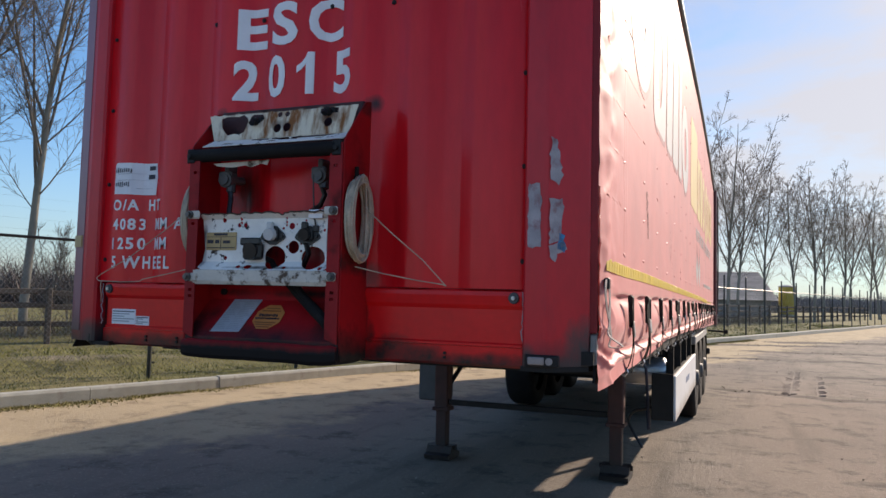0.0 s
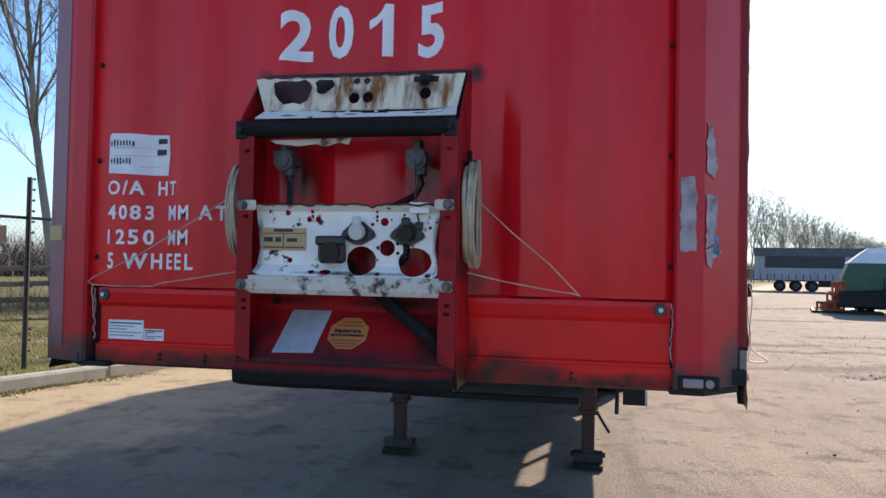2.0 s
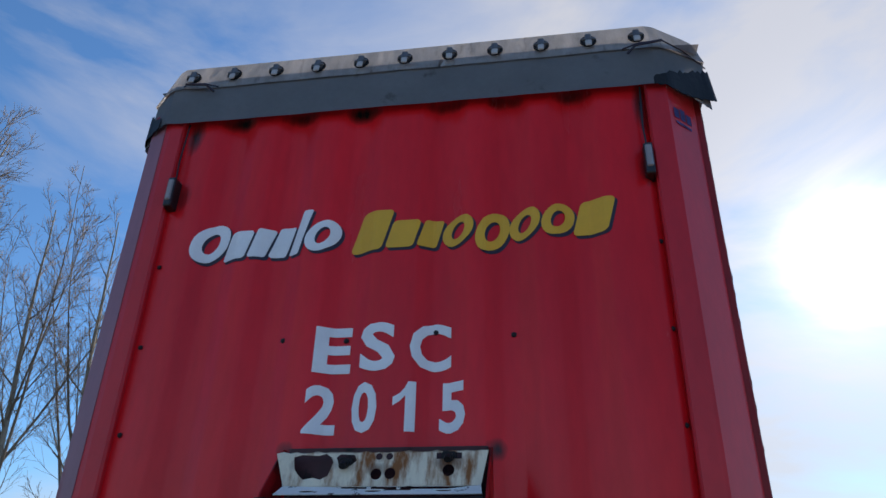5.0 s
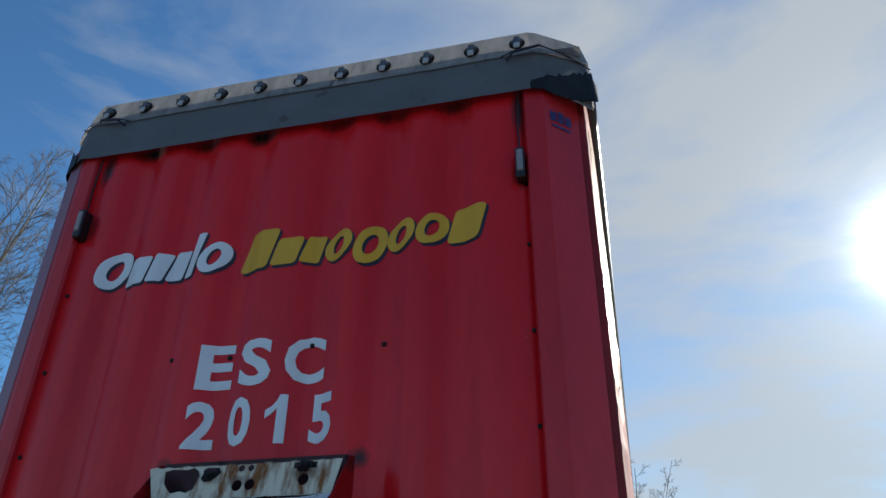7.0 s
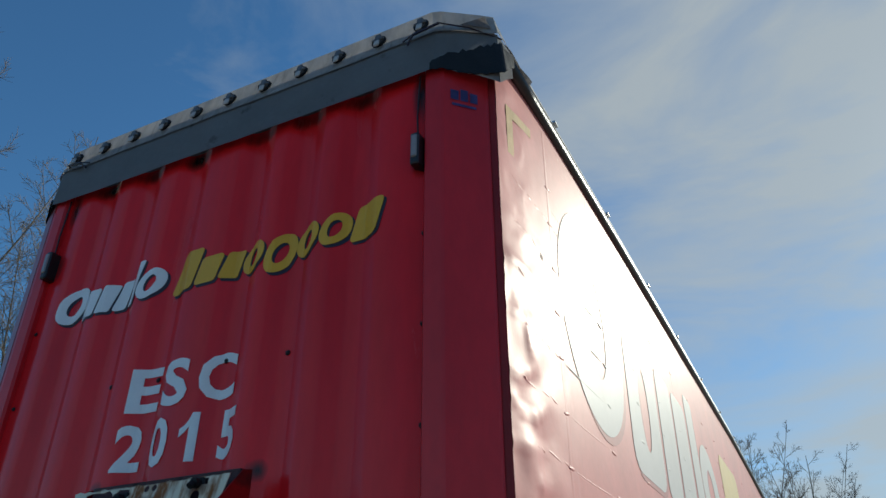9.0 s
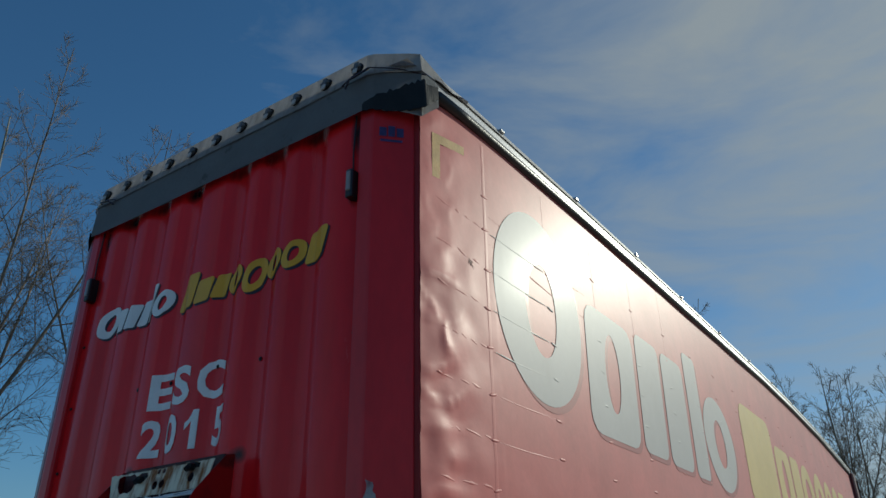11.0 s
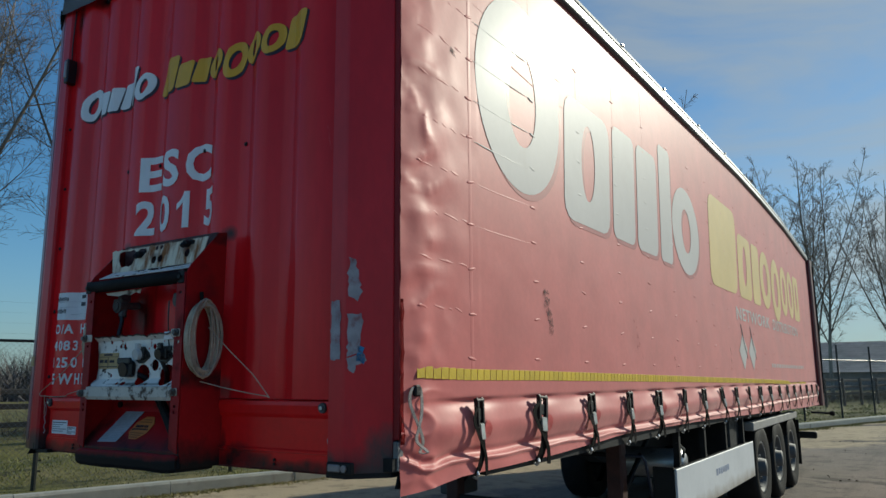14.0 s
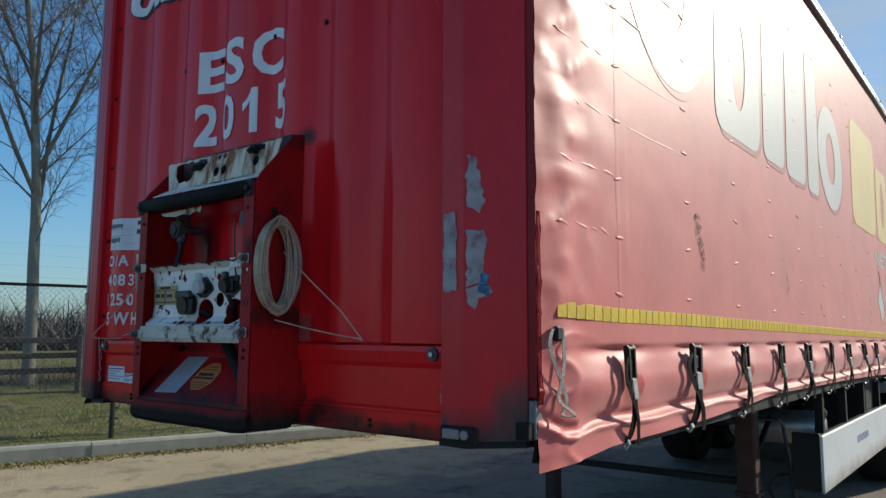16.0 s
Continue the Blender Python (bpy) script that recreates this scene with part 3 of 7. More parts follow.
def build_ground():
    ss = spaced((((-400, -60), 60), ((-60, -14), 4), ((-14, 16), 0.22), ((16, 40), 0.6), ((40, 120), 4), ((120, 700), 60)))
    ns = spaced((((-500, -60), 60), ((-60, -20), 4), ((-20, -13), 0.6), ((-13, -0.06), 0.22))) + [0.03, 0.09] + spaced((((0.2, 3), 0.25), ((3, 40), 2.5), ((40, 600), 60)))
    verts, faces, mats, sand, damp = [], [], [], [], []
    for s in ss:
        for n in ns:
            p = along(s, n)
            if n > 0.05:
                q = VERGE - 0.03 + 0.05 * noise.noise((p.x * 0.5, p.y * 0.5, 8.0)) + (0.07 * math.exp(-((s - 3.2) / 2.4) ** 2 - ((n - 3.6) / 1.2) ** 2) * 4)
                q -= 0.35 * math.exp(-((n - 8) / 1.6) ** 2)
            else:
                q = yard_height(p.x, p.y) if abs(n) < 40 and -30 < s < 60 else 0.0
            churn = rut_depth(p.x, p.y) if n < 0 and 3 < p.y < 38 and -1 < p.x < 14 else 0.0
            damp.append(churn)
            q += churn * 0.035 * noise.noise((p.x * 2.6, p.y * 2.6, 11.0)) - churn * 0.015
            verts.append((p.x, p.y, q))
            edge = 3.0 + 0.8 * noise.noise((s * 0.25, 5.0, 0.0))
            bare = math.exp(-((s - 3.2) / 2.0) ** 2 - ((n - 3.6) / 0.9) ** 2) + 0.5 * math.exp(-((n - 0.15) / 0.12) ** 2)
            sand.append(max(0.0, min(1.0, (n + edge) / 2.0 + 0.5)) if n < 0.06 else bare)
    w = len(ns)
    for i in range(len(ss) - 1):
        for j in range(w - 1):
            faces.append((i * w + j, i * w + j + 1, (i + 1) * w + j + 1, (i + 1) * w + j)[::-1])
            n = (ns[j] + ns[j + 1]) / 2
            mats.append(1 if n > 0.04 else 0)
    me = bpy.data.meshes.new("ground")
    me.from_pydata(verts, [], faces)
    for m in (DIRT, TURF):
        me.materials.append(m)
    me.polygons.foreach_set("material_index", mats)
    me.polygons.foreach_set("use_smooth", [True] * len(faces))
    me.attributes.new("sand", "FLOAT", "POINT").data.foreach_set("value", sand)
    me.attributes.new("damp", "FLOAT", "POINT").data.foreach_set("value", damp)
    me.update()
    tagged(new("ground", me), "trodden brown earth yard beside a rough grass verge", "ground", kind="structure")


build_ground()


def leg_tris(n, seed, span, height, lean, mats=None):
    """Upright slivers scattered by span(): grass blades and dry stalks."""
    rnd = random.Random(seed)
    verts, faces = [], []
    for _ in range(n):
        p, h, w = span(rnd)
        a = rnd.uniform(0, 2 * math.pi)
        d = Vector((math.cos(a), math.sin(a), 0)) * w
        top = p + Vector((rnd.uniform(-lean, lean) * h, rnd.uniform(-lean, lean) * h, h))
        k = len(verts)
        verts += [tuple(p - d), tuple(p + d), tuple(top)]
        faces.append((k, k + 1, k + 2))
    me = bpy.data.meshes.new("blades")
    me.from_pydata(verts, [], faces)
    return me


GRASS = mat("grass_blades", (0.19, 0.20, 0.040), 0.7, var=0.35, scale=1.6, bump=0, second=(0.33, 0.27, 0.12), amount=0.58, stain=1.1, edge=0.3)
STRAW = mat("dry_stalks", (0.27, 0.235, 0.075), 0.8, var=0.3, scale=2, bump=0)


def verge_span(rnd):
    n = abs(rnd.gauss(0, 1)) * 2.6 + 0.16
    s = rnd.uniform(-8, 22) if rnd.random() < 0.75 else rnd.uniform(22, 60)
    p = along(s, n)
    clump = 0.55 + 0.9 * noise.noise((p.x * 1.1, p.y * 1.1, 7.0))
    ground_z = VERGE - 0.03 + 0.05 * noise.noise((p.x * 0.5, p.y * 0.5, 8.0)) + 0.28 * math.exp(-((s - 3.2) / 2.4) ** 2 - ((n - 3.6) / 1.2) ** 2) - 0.35 * math.exp(-((n - 8) / 1.6) ** 2)
    return Vector((p.x, p.y, ground_z - 0.015)), max(0.012, rnd.uniform(0.02, 0.12) * clump) * (1 + 0.1 * n), rnd.uniform(0.004, 0.010) * (1 if s < 22 else 3)


g = leg_tris(52000, 3, verge_span, 0, 0.9)
g.materials.append(GRASS)
tagged(new("grass", g), "short rough grass on the verge", "grass", kind="stuff")


def kerb_foot_span(rnd):
    s = rnd.uniform(-8, 30)
    keep = 0.5 + noise.noise((s * 0.8, 2.0, 0.0))
    return along(s, -abs(rnd.gauss(0, 0.2)) * (0.25 + keep) - 0.004, -0.012), rnd.uniform(0.012, 0.05), rnd.uniform(0.006, 0.016)


g = leg_tris(24000, 4, kerb_foot_span, 0, 1.6)
g.materials.append(STRAW)
tagged(new("weeds", g), "dry weeds and moss along the foot of the kerb", "weeds", kind="stuff")


def build_stones():
    rnd = random.Random(9)
    bm = bmesh.new()
    for _ in range(420):
        x, y = rnd.uniform(-5, 9), rnd.uniform(-1, 24)
        r = rnd.uniform(0.005, 0.014) * (1 + 0.02 * y)
        m = Matrix.Translation((x, y, yard_height(x, y) + r * 0.2)) @ Euler((rnd.random() * 3, rnd.random() * 3, rnd.random() * 3)).to_matrix().to_4x4() @ Matrix.Diagonal((r, r * 0.7, r * 0.5, 1))
        bmesh.ops.create_icosphere(bm, subdivisions=1, radius=1, matrix=m)
    ob = part("pebbles", bm, mat("pebble", (0.31, 0.265, 0.215), 0.85, var=0.35, scale=3))
    tagged(ob, "small loose stones on the yard", "pebbles", kind="stuff")


build_stones()


def build_clods():
    """Lumps of dark earth thrown up along the ruts, and the tread of a tyre pressed into the yard."""
    rnd = random.Random(19)
    verts, faces = [], []
    for x0, y0, x1, y1, w in RUTS:
        ln = math.hypot(x1 - x0, y1 - y0)
        for _ in range(int(36 * ln * (0.4 + w))):
            f = rnd.random()
            x, y = x0 + (x1 - x0) * f + rnd.gauss(0, w * 1.3), y0 + (y1 - y0) * f + rnd.gauss(0, w * 1.3)
            y -= 0.45 * noise.noise((x * 0.7, y * 0.15, 21.0))
            r = rnd.uniform(0.4, 1.0) ** 3 * 0.022 * (1 + 0.03 * y) * (0.6 + 0.5 * rut_depth(x, y))
            z = yard_height(x, y) - 0.015 * rut_depth(x, y)
            k, n = len(verts), 6
            turn = rnd.uniform(0, 6.28)
            for h, q in ((-0.3, 1.0), (0.25, 0.85 + rnd.uniform(-0.15, 0.15))):
                verts.extend((x + r * q * rnd.uniform(0.7, 1.2) * math.cos(turn + 6.283 * i / n), y + r * q * rnd.uniform(0.5, 1.0) * math.sin(turn + 6.283 * i / n), z + r * h) for i in range(n))
            verts.append((x + rnd.uniform(-0.3, 0.3) * r, y, z + r * rnd.uniform(0.45, 0.7)))
            for i in range(n):
                faces.append((k + i, k + (i + 1) % n, k + n + (i + 1) % n, k + n + i))
                faces.append((k + n + i, k + n + (i + 1) % n, k + 2 * n))
    me = bpy.data.meshes.new("clods")
    me.from_pydata(verts, [], faces)
    me.materials.append(mat("dark_clod", (0.20, 0.165, 0.135), 0.95, var=0.35, scale=3, bump=0.3))
    tagged(new("clods", me), "dark lumps of churned earth along the ruts", "earth", kind="stuff")
    verts, faces = [], []
    for cx in (2.55, 2.98):
        for j in range(26):
            y = 11.2 + 0.19 * j
            x = cx + 0.08 * (y - 11.2)
            for side in (-1, 1):
                if rnd.random() < 0.25:
                    continue
                k = len(verts)
                z = yard_height(x, y)
                a, b = x + side * 0.015, x + side * rnd.uniform(0.11, 0.15)
                verts.extend([(a, y, z - 0.01), (b, y + 0.04, z - 0.01), (b, y + 0.11, z - 0.01), (a, y + 0.07, z - 0.01), (a, y + 0.01, z + 0.004), (b, y + 0.05, z + 0.006), (b, y + 0.10, z + 0.005), (a, y + 0.06, z + 0.004)])
                for f in ((4, 5, 6, 7), (0, 1, 5, 4), (1, 2, 6, 5), (2, 3, 7, 6), (3, 0, 4, 7)):
                    faces.append(tuple(k + i for i in f))
    me = bpy.data.meshes.new("tyre_print")
    me.from_pydata(verts, [], faces)
    me.materials.append(mat("pressed_earth", (0.225, 0.187, 0.153), 0.95, var=0.25, scale=5, bump=0.3))
    tagged(new("tyre_print", me), "twin tyre tread pressed into the earth yard", "tyre track", kind="stuff")


build_clods()


def build_kerb():
    kerb = thing("kerb", along(0, 0), "pale concrete kerb of long stones", "kerb", kind="structure")
    bm = bmesh.new()
    pts = [(0.0, -0.1), (0.0, 0.145), (0.018, 0.178), (0.12, 0.185), (0.12, -0.1)]
    extrude_profile(bm, pts, "y", 0.004, 1.996)
    turn = Matrix(((KERB_N.x, KERB_U.x, 0, 0), (KERB_N.y, KERB_U.y, 0, 0), (0, 0, 1, 0), (0, 0, 0, 1)))
    first = part("kerb_stone", bm, CONCRETE, kerb)
    rnd = random.Random(5)
    first.matrix_basis = Matrix.Translation(along(-10, 0)) @ turn
    for i in range(-8, 90, 2):
        shared("kerb_stone", first.data, kerb, Matrix.Translation(along(i, rnd.uniform(-0.004, 0.004), rnd.uniform(-0.006, 0.004))) @ turn @ pose(0, 0, 0, 0, 0, rnd.uniform(-0.25, 0.25)))


build_kerb()

FENCE_N, POSTS = 0.68, [0.34 + 2.85 * k for k in range(-4, 34)]


def build_fence():
    fence = thing("fence", along(0, FENCE_N), "dark chain-link fence with electric wires on tall posts", "fence", kind="structure")
    bm = bmesh.new()
    tube(bm, [(0, 0, -0.1), (0, 0, 2.56)], 0.034, 8)
    for k in range(17):
        z = 0.22 + k * 0.145
        tube(bm, [(0.03, -0.002, z), (0.062, -0.002, z)], 0.011, 5)
        tube(bm, [(0.058, -0.002, z), (0.072, -0.002, z)], 0.018, 6)
    first = part("post", bm, FENCE, fence)
    ang = math.atan2(KERB_U.y, KERB_U.x)
    for i, s in enumerate(POSTS):
        m = Matrix.Translation(along(s, FENCE_N, VERGE)) @ pose(0, 0, 0, 0, 0, math.degrees(ang))
        if i == 0:
            first.matrix_basis = m
        else:
            shared("post", first.data, fence, m)
    bm = bmesh.new()
    box(bm, 0.03, 2.83, -0.02, 0.02, 1.99, 2.03, 0.008)
    rail = part("rail", bm, FENCE, fence)
    for i, s in enumerate(POSTS[:-1]):
        m = Matrix.Translation(along(s, FENCE_N, VERGE)) @ pose(0, 0, 0, 0, 0, math.degrees(ang))
        if i == 0:
            rail.matrix_basis = m
        else:
            shared("rail", rail.data, fence, m)
    # diamonds of wire, fine near the yard's head and coarser far off
    verts, faces = [], []

    def sliver(a, b, w):
        d = (b - a).normalized()
        side = d.cross(KERB_N).normalized() * w
        k = len(verts)
        verts.extend([tuple(a - side), tuple(a + side), tuple(b + side), tuple(b - side)])
        faces.append((k, k + 1, k + 2, k + 3))

    for s0, s1, step, w in ((-12, 12, 0.075, 0.0016), (12, 34, 0.15, 0.0022), (34, 90, 0.4, 0.003)):
        z0, z1 = VERGE + 0.02, VERGE + 2.0
        k = s0 - (z1 - z0)
        while k < s1:
            for sign in (1, -1):
                a, b = (k, k + z1 - z0) if sign > 0 else (k + z1 - z0, k)
                za, zb = z0, z1
                lo, hi = min(a, b), max(a, b)
                if hi <= s0 or lo >= s1:
                    continue
                sliver(along(a, FENCE_N + 0.03, za), along(b, FENCE_N + 0.03, zb), w)
            k += step
    me = bpy.data.meshes.new("mesh")
    me.from_pydata(verts, [], faces)
    me.materials.append(WIRE)
    ob = new("wire_mesh", me)
    ob.parent = fence
    ob.matrix_parent_inverse = fence.matrix_world.inverted()
    bm = bmesh.new()
    for k in range(17):
        z = VERGE + 0.22 + k * 0.145
        tube(bm, [along(-12.2, FENCE_N - 0.07, z), along(40, FENCE_N - 0.07, z), along(93, FENCE_N - 0.07, z)], 0.0007, 3)
    part("electric_wire", bm, WIRE, fence)


build_fence()

bm = bmesh.new()
box(bm, -0.26, 0.26, -0.004, 0.004, -0.11, 0.11, 0.003)
ob = part("fence_sign", bm, mat("brown_sign", (0.15, 0.115, 0.11), 0.5, var=0.15, scale=8))
ob.matrix_world = Matrix.Translation(along(2.62, FENCE_N - 0.03, VERGE + 1.78)) @ pose(0, 0, 0, 0, 0, math.degrees(math.atan2(KERB_U.y, KERB_U.x)))
tagged(ob, "small brown sign wired to the chain-link fence", "sign")


# ---- trees and far things ----
def branch_mesh(seed, height, lean, low, stems, spread, girth, counts, fine=1.0):
    """A bare poplar: a tapered trunk that forks into steep leaders, straight rising limbs and brushes of fine twigs. Returns trunk and crown meshes."""
    rnd = random.Random(seed)
    data = {"trunk": ([], []), "crown": ([], [])}

    def bar(store, pts, rs, seg):
        verts, faces = data[store]
        base = len(verts)
        for i, p in enumerate(pts):
            d = (pts[min(i + 1, len(pts) - 1)] - pts[max(i - 1, 0)]).normalized()
            a = d.orthogonal().normalized()
            b = d.cross(a)
            for k in range(seg):
                t = 2 * math.pi * k / seg
                verts.append(tuple(p + (a * math.cos(t) + b * math.sin(t)) * rs[i]))
        for i in range(len(pts) - 1):
            for k in range(seg):
                faces.append((base + i * seg + k, base + i * seg + (k + 1) % seg, base + (i + 1) * seg + (k + 1) % seg, base + (i + 1) * seg + k))

    def grow(p, d, length, r, n, wobble, lift, r_min):
        pts, rs = [p.copy()], [r]
        for i in range(n):
            d = (d + Vector((rnd.uniform(-1, 1), rnd.uniform(-1, 1), rnd.uniform(-0.5, 0.5))) * wobble + Vector((0, 0, lift))).normalized()
            pts.append(pts[-1] + d * length / n)
            rs.append(max(r_min * fine, r * (1 - 0.88 * (i + 1) / n)))
        return pts, rs

    def along_line(pts, rs, f):
        n = len(pts) - 1
        i = min(n - 1, int(f * n))
        return pts[i].lerp(pts[i + 1], f * n - i), (pts[i + 1] - pts[i]).normalized(), rs[i] + (rs[i + 1] - rs[i]) * (f * n - i)

    def aside(axis, turn, tan):
        side = axis.orthogonal().normalized()
        side.rotate(Matrix.Rotation(turn, 3, axis))
        return (axis + side * tan).normalized()

    def limb(p, d, length, r):
        pts, rs = grow(p, d, length, r, 5, 0.06, 0.055, 0.007)
        bar("crown", pts, rs, 5)
        n = max(3, round(counts[0] * min(1.2, length / (height * 0.2))))
        turn = rnd.uniform(0, 6.28)
        for k in range(n):
            f = 0.16 + 0.82 * (k + rnd.uniform(0, 0.8)) / n
            q, ax, rr = along_line(pts, rs, min(f, 0.99))
            turn += 2.4 + rnd.uniform(-0.5, 0.5)
            ln = length * (0.20 + 0.34 * (1 - f)) * rnd.uniform(0.7, 1.25)
            sp, sr = grow(q, aside(ax, turn, rnd.uniform(0.45, 0.95) * spread), ln, max(0.006 * fine, rr * 0.5), 3, 0.09, 0.06, 0.0045)
            bar("crown", sp, sr, 3)
            twist = rnd.uniform(0, 6.28)
            for j in range(counts[1]):
                g = 0.15 + 0.83 * (j + rnd.uniform(0, 0.9)) / counts[1]
                tq, tax, tr = along_line(sp, sr, min(g, 0.99))
                twist += 2.4
                tp, ts = grow(tq, aside(tax, twist, rnd.uniform(0.4, 0.9) * spread), max(0.22, ln * (0.22 + 0.3 * (1 - g))) * rnd.uniform(0.7, 1.3), max(0.0052 * fine, tr * 0.55), 2, 0.10, 0.05, 0.0042)
                bar("crown", tp, ts, 3)

    def leader(store, start, direction, length, r, n, lift):
        pts, rs = grow(start, direction.normalized(), length, r, n, 0.05, lift, 0.009)
        bar(store, pts, rs, 10 if store == "trunk" else 7)
        return pts, rs

    def dress(pts, rs, count, f0, reach):
        turn = rnd.uniform(0, 6.28)
        for k in range(count):
            f = f0 + (0.985 - f0) * (k + rnd.uniform(0, 0.6)) / count
            q, ax, rr = along_line(pts, rs, min(f, 0.985))
            turn += 2.4 + rnd.uniform(-0.4, 0.4)
            g = (f - f0) / (1 - f0)
            size = reach * (0.30 + 0.9 * math.sin(math.pi * min(1.0, 0.22 + 0.70 * g))) * (1.0 - 0.35 * g) * rnd.uniform(0.75, 1.2)
            limb(q, aside(ax, turn, rnd.uniform(0.55, 1.0) * spread), size, max(0.010, min(rr * 0.5, size * 0.0095)))

    r0 = height * girth
    trunk, trs = leader("trunk", Vector((0, 0, -0.2)), Vector((lean[0], lean[1], 1)), height, r0, 14, 0.02)
    trs[0] *= 1.3
    dress(trunk, trs, counts[2], low * 0.85, height * 0.185)
    first = rnd.uniform(0, 6.28)
    for k in range(stems):
        f = low + (0.55 - low) * k / stems
        q, ax, rr = along_line(trunk, trs, f)
        a = first + 2.4 * k + rnd.uniform(-0.4, 0.4)
        d = Vector((math.cos(a), math.sin(a), rnd.uniform(2.1, 3.1) / spread))
        lp, lr = leader("crown", q, d, height * (1 - f) * rnd.uniform(0.92, 1.10), rr * 0.52, 9, 0.045)
        dress(lp, lr, round(counts[2] * 0.75), 0.12, height * 0.115)
    out = []
    for key in ("trunk", "crown"):
        me = bpy.data.meshes.new(key)
        me.from_pydata(data[key][0], [], data[key][1])
        me.polygons.foreach_set("use_smooth", [True] * len(me.polygons))
        me.materials.append(BARK if key == "trunk" else TWIG)
        out.append(me)
    return out


def build_trees():
    kinds = []
    for i, (h, lean, low, stems, spread, girth, counts, fine) in enumerate((
            (16.3, (0.0, 0.0), 0.28, 7, 1.30, 0.0105, (12, 8, 24), 1.15), (15.6, (0.0, 0.0), 0.28, 6, 1.05, 0.0085, (11, 7, 24), 1.1),
            (16.3, (0.0, -0.03), 0.28, 6, 1.30, 0.0100, (9, 6, 19), 1.85), (16.0, (0.03, 0.02), 0.24, 7, 1.30, 0.0100, (9, 6, 17), 1.85),
            (16.6, (0.02, 0.0), 0.26, 6, 1.3, 0.011, (6, 4, 16), 2.3), (14.7, (-0.075, -0.06), 0.34, 5, 0.95, 0.0100, (10, 6, 20), 1.1))):
        tree = thing("tree", (0, 0, 0), "tall bare poplar in a row beyond the fence", "tree", "row of poplars")
        for me, nm in zip(branch_mesh(11 + i, h, lean, low, stems, spread, girth, counts, fine), ("trunk", "crown")):
            ob = new(nm, me)
            ob.parent = tree
        kinds.append(tree)
    rnd = random.Random(21)
    used = set()
    for k in range(0, 68):
        y = 1.95 + 5.1 * (k + {0: 1.0, 1: 0.60, 4: -0.58}.get(k, 0.0))
        x = -15.0 + 0.376 * (y - 17.2) if y < 99 else 15.8 + 0.463 * (y - 99)
        if k > 4:
            x, y = x + rnd.uniform(-0.8, 0.8), y + rnd.uniform(-1.2, 1.2)
        i = (0, 0, 1, 5, 5)[k] if k < 5 else (2 + k % 2 if k < 20 else 4)
        turn, size = (0.0 if i == 5 else rnd.uniform(0, 360)), ({0: 1.04, 1: 0.90, 2: 0.98}.get(k, 1.0) if k < 6 else rnd.uniform(0.88, 1.0))
        if k == 4:
            turn, size = 14.0, 1.04
        m = Matrix.Translation((x, y, VERGE - 0.1)) @ pose(0, 0, 0, 0, 0, turn) @ Matrix.Scale(size, 4)
        if i not in used:
            used.add(i)
            kinds[i].matrix_world = m
        else:
            copy_thing(kinds[i], m)
    return kinds


build_trees()


def build_young_trees():
    """Thin many-stemmed young trees between the poplars."""
    rnd = random.Random(77)
    first = None
    for y, off, size in ((12.9, 0.4, 1.0), (13.6, 0.9, 0.8), (14.4, 0.2, 0.9), (9.4, 0.8, 0.75), (10.6, 1.2, 0.6), (16.0, 1.0, 0.7), (4.6, 0.9, 0.8), (5.6, 0.5, 0.65), (20.0, 0.6, 0.9), (18.8, 1.1, 0.6)):
        x = -15.0 + 0.376 * (y - 17.2) - off
        m = Matrix.Translation((x, y + off * 0.376, VERGE - 0.1)) @ pose(0, 0, 0, 0, 0, rnd.uniform(0, 360)) @ Matrix.Scale(size, 4)
        if first is None:
            first = thing("young_tree", (0, 0, 0), "thin bare young tree between the poplars", "tree", "young trees under the poplars")
            for me, nm in zip(branch_mesh(91, 3.4, (0.02, 0.0), 0.12, 5, 0.8, 0.0075, (4, 3, 9)), ("trunk", "crown")):
                new(nm, me).parent = first
            first.matrix_world = m
        else:
            copy_thing(first, m)


build_young_trees()


def sticks(name, n, seed, span, material, label, category, lean=0.3):
    me = leg_tris(n, seed, span, 0, lean)
    me.materials.append(material)
    tagged(new(name, me), label, category, kind="stuff")


def row_point(y, off):
    return Vector((-15.0 + 0.376 * (y - 17.2) - off, y + off * 0.376, 0))


sticks("saplings", 2600, 31, lambda r: (row_point(r.uniform(-15, 60), r.gauss(1.5, 1.5)) + Vector((0, 0, 0.05)), r.uniform(0.3, 1.1) * (2.2 if r.random() < 0.06 else 1), r.uniform(0.005, 0.012)), BRUSH, "thin bare saplings and stalks under the poplars", "saplings")
sticks("brushwood", 16000, 34, lambda r: (row_point(r.uniform(-15, 70), r.gauss(0.8, 1.2)) + Vector((0, 0, 0.02)), r.uniform(0.25, 0.9) * (2.0 if r.random() < 0.12 else 1), r.uniform(0.004, 0.011)), BRUSH, "dense dry brushwood at the feet of the poplars", "brush", 0.7)
sticks("far_woods", 60000, 32, lambda r: (row_point(r.uniform(-60, 330), abs(r.gauss(0, 1)) * 12 + 38), r.uniform(1.2, 3.6) * (1.25 + 0.5 * noise.noise((r.random() * 40, 0, 0))), r.uniform(0.04, 0.13)), mat("far_bare_wood", (0.105, 0.095, 0.09), 0.9, var=0.3, scale=0.15, bump=0), "low bare woodland along the far fields", "woods", 0.9)
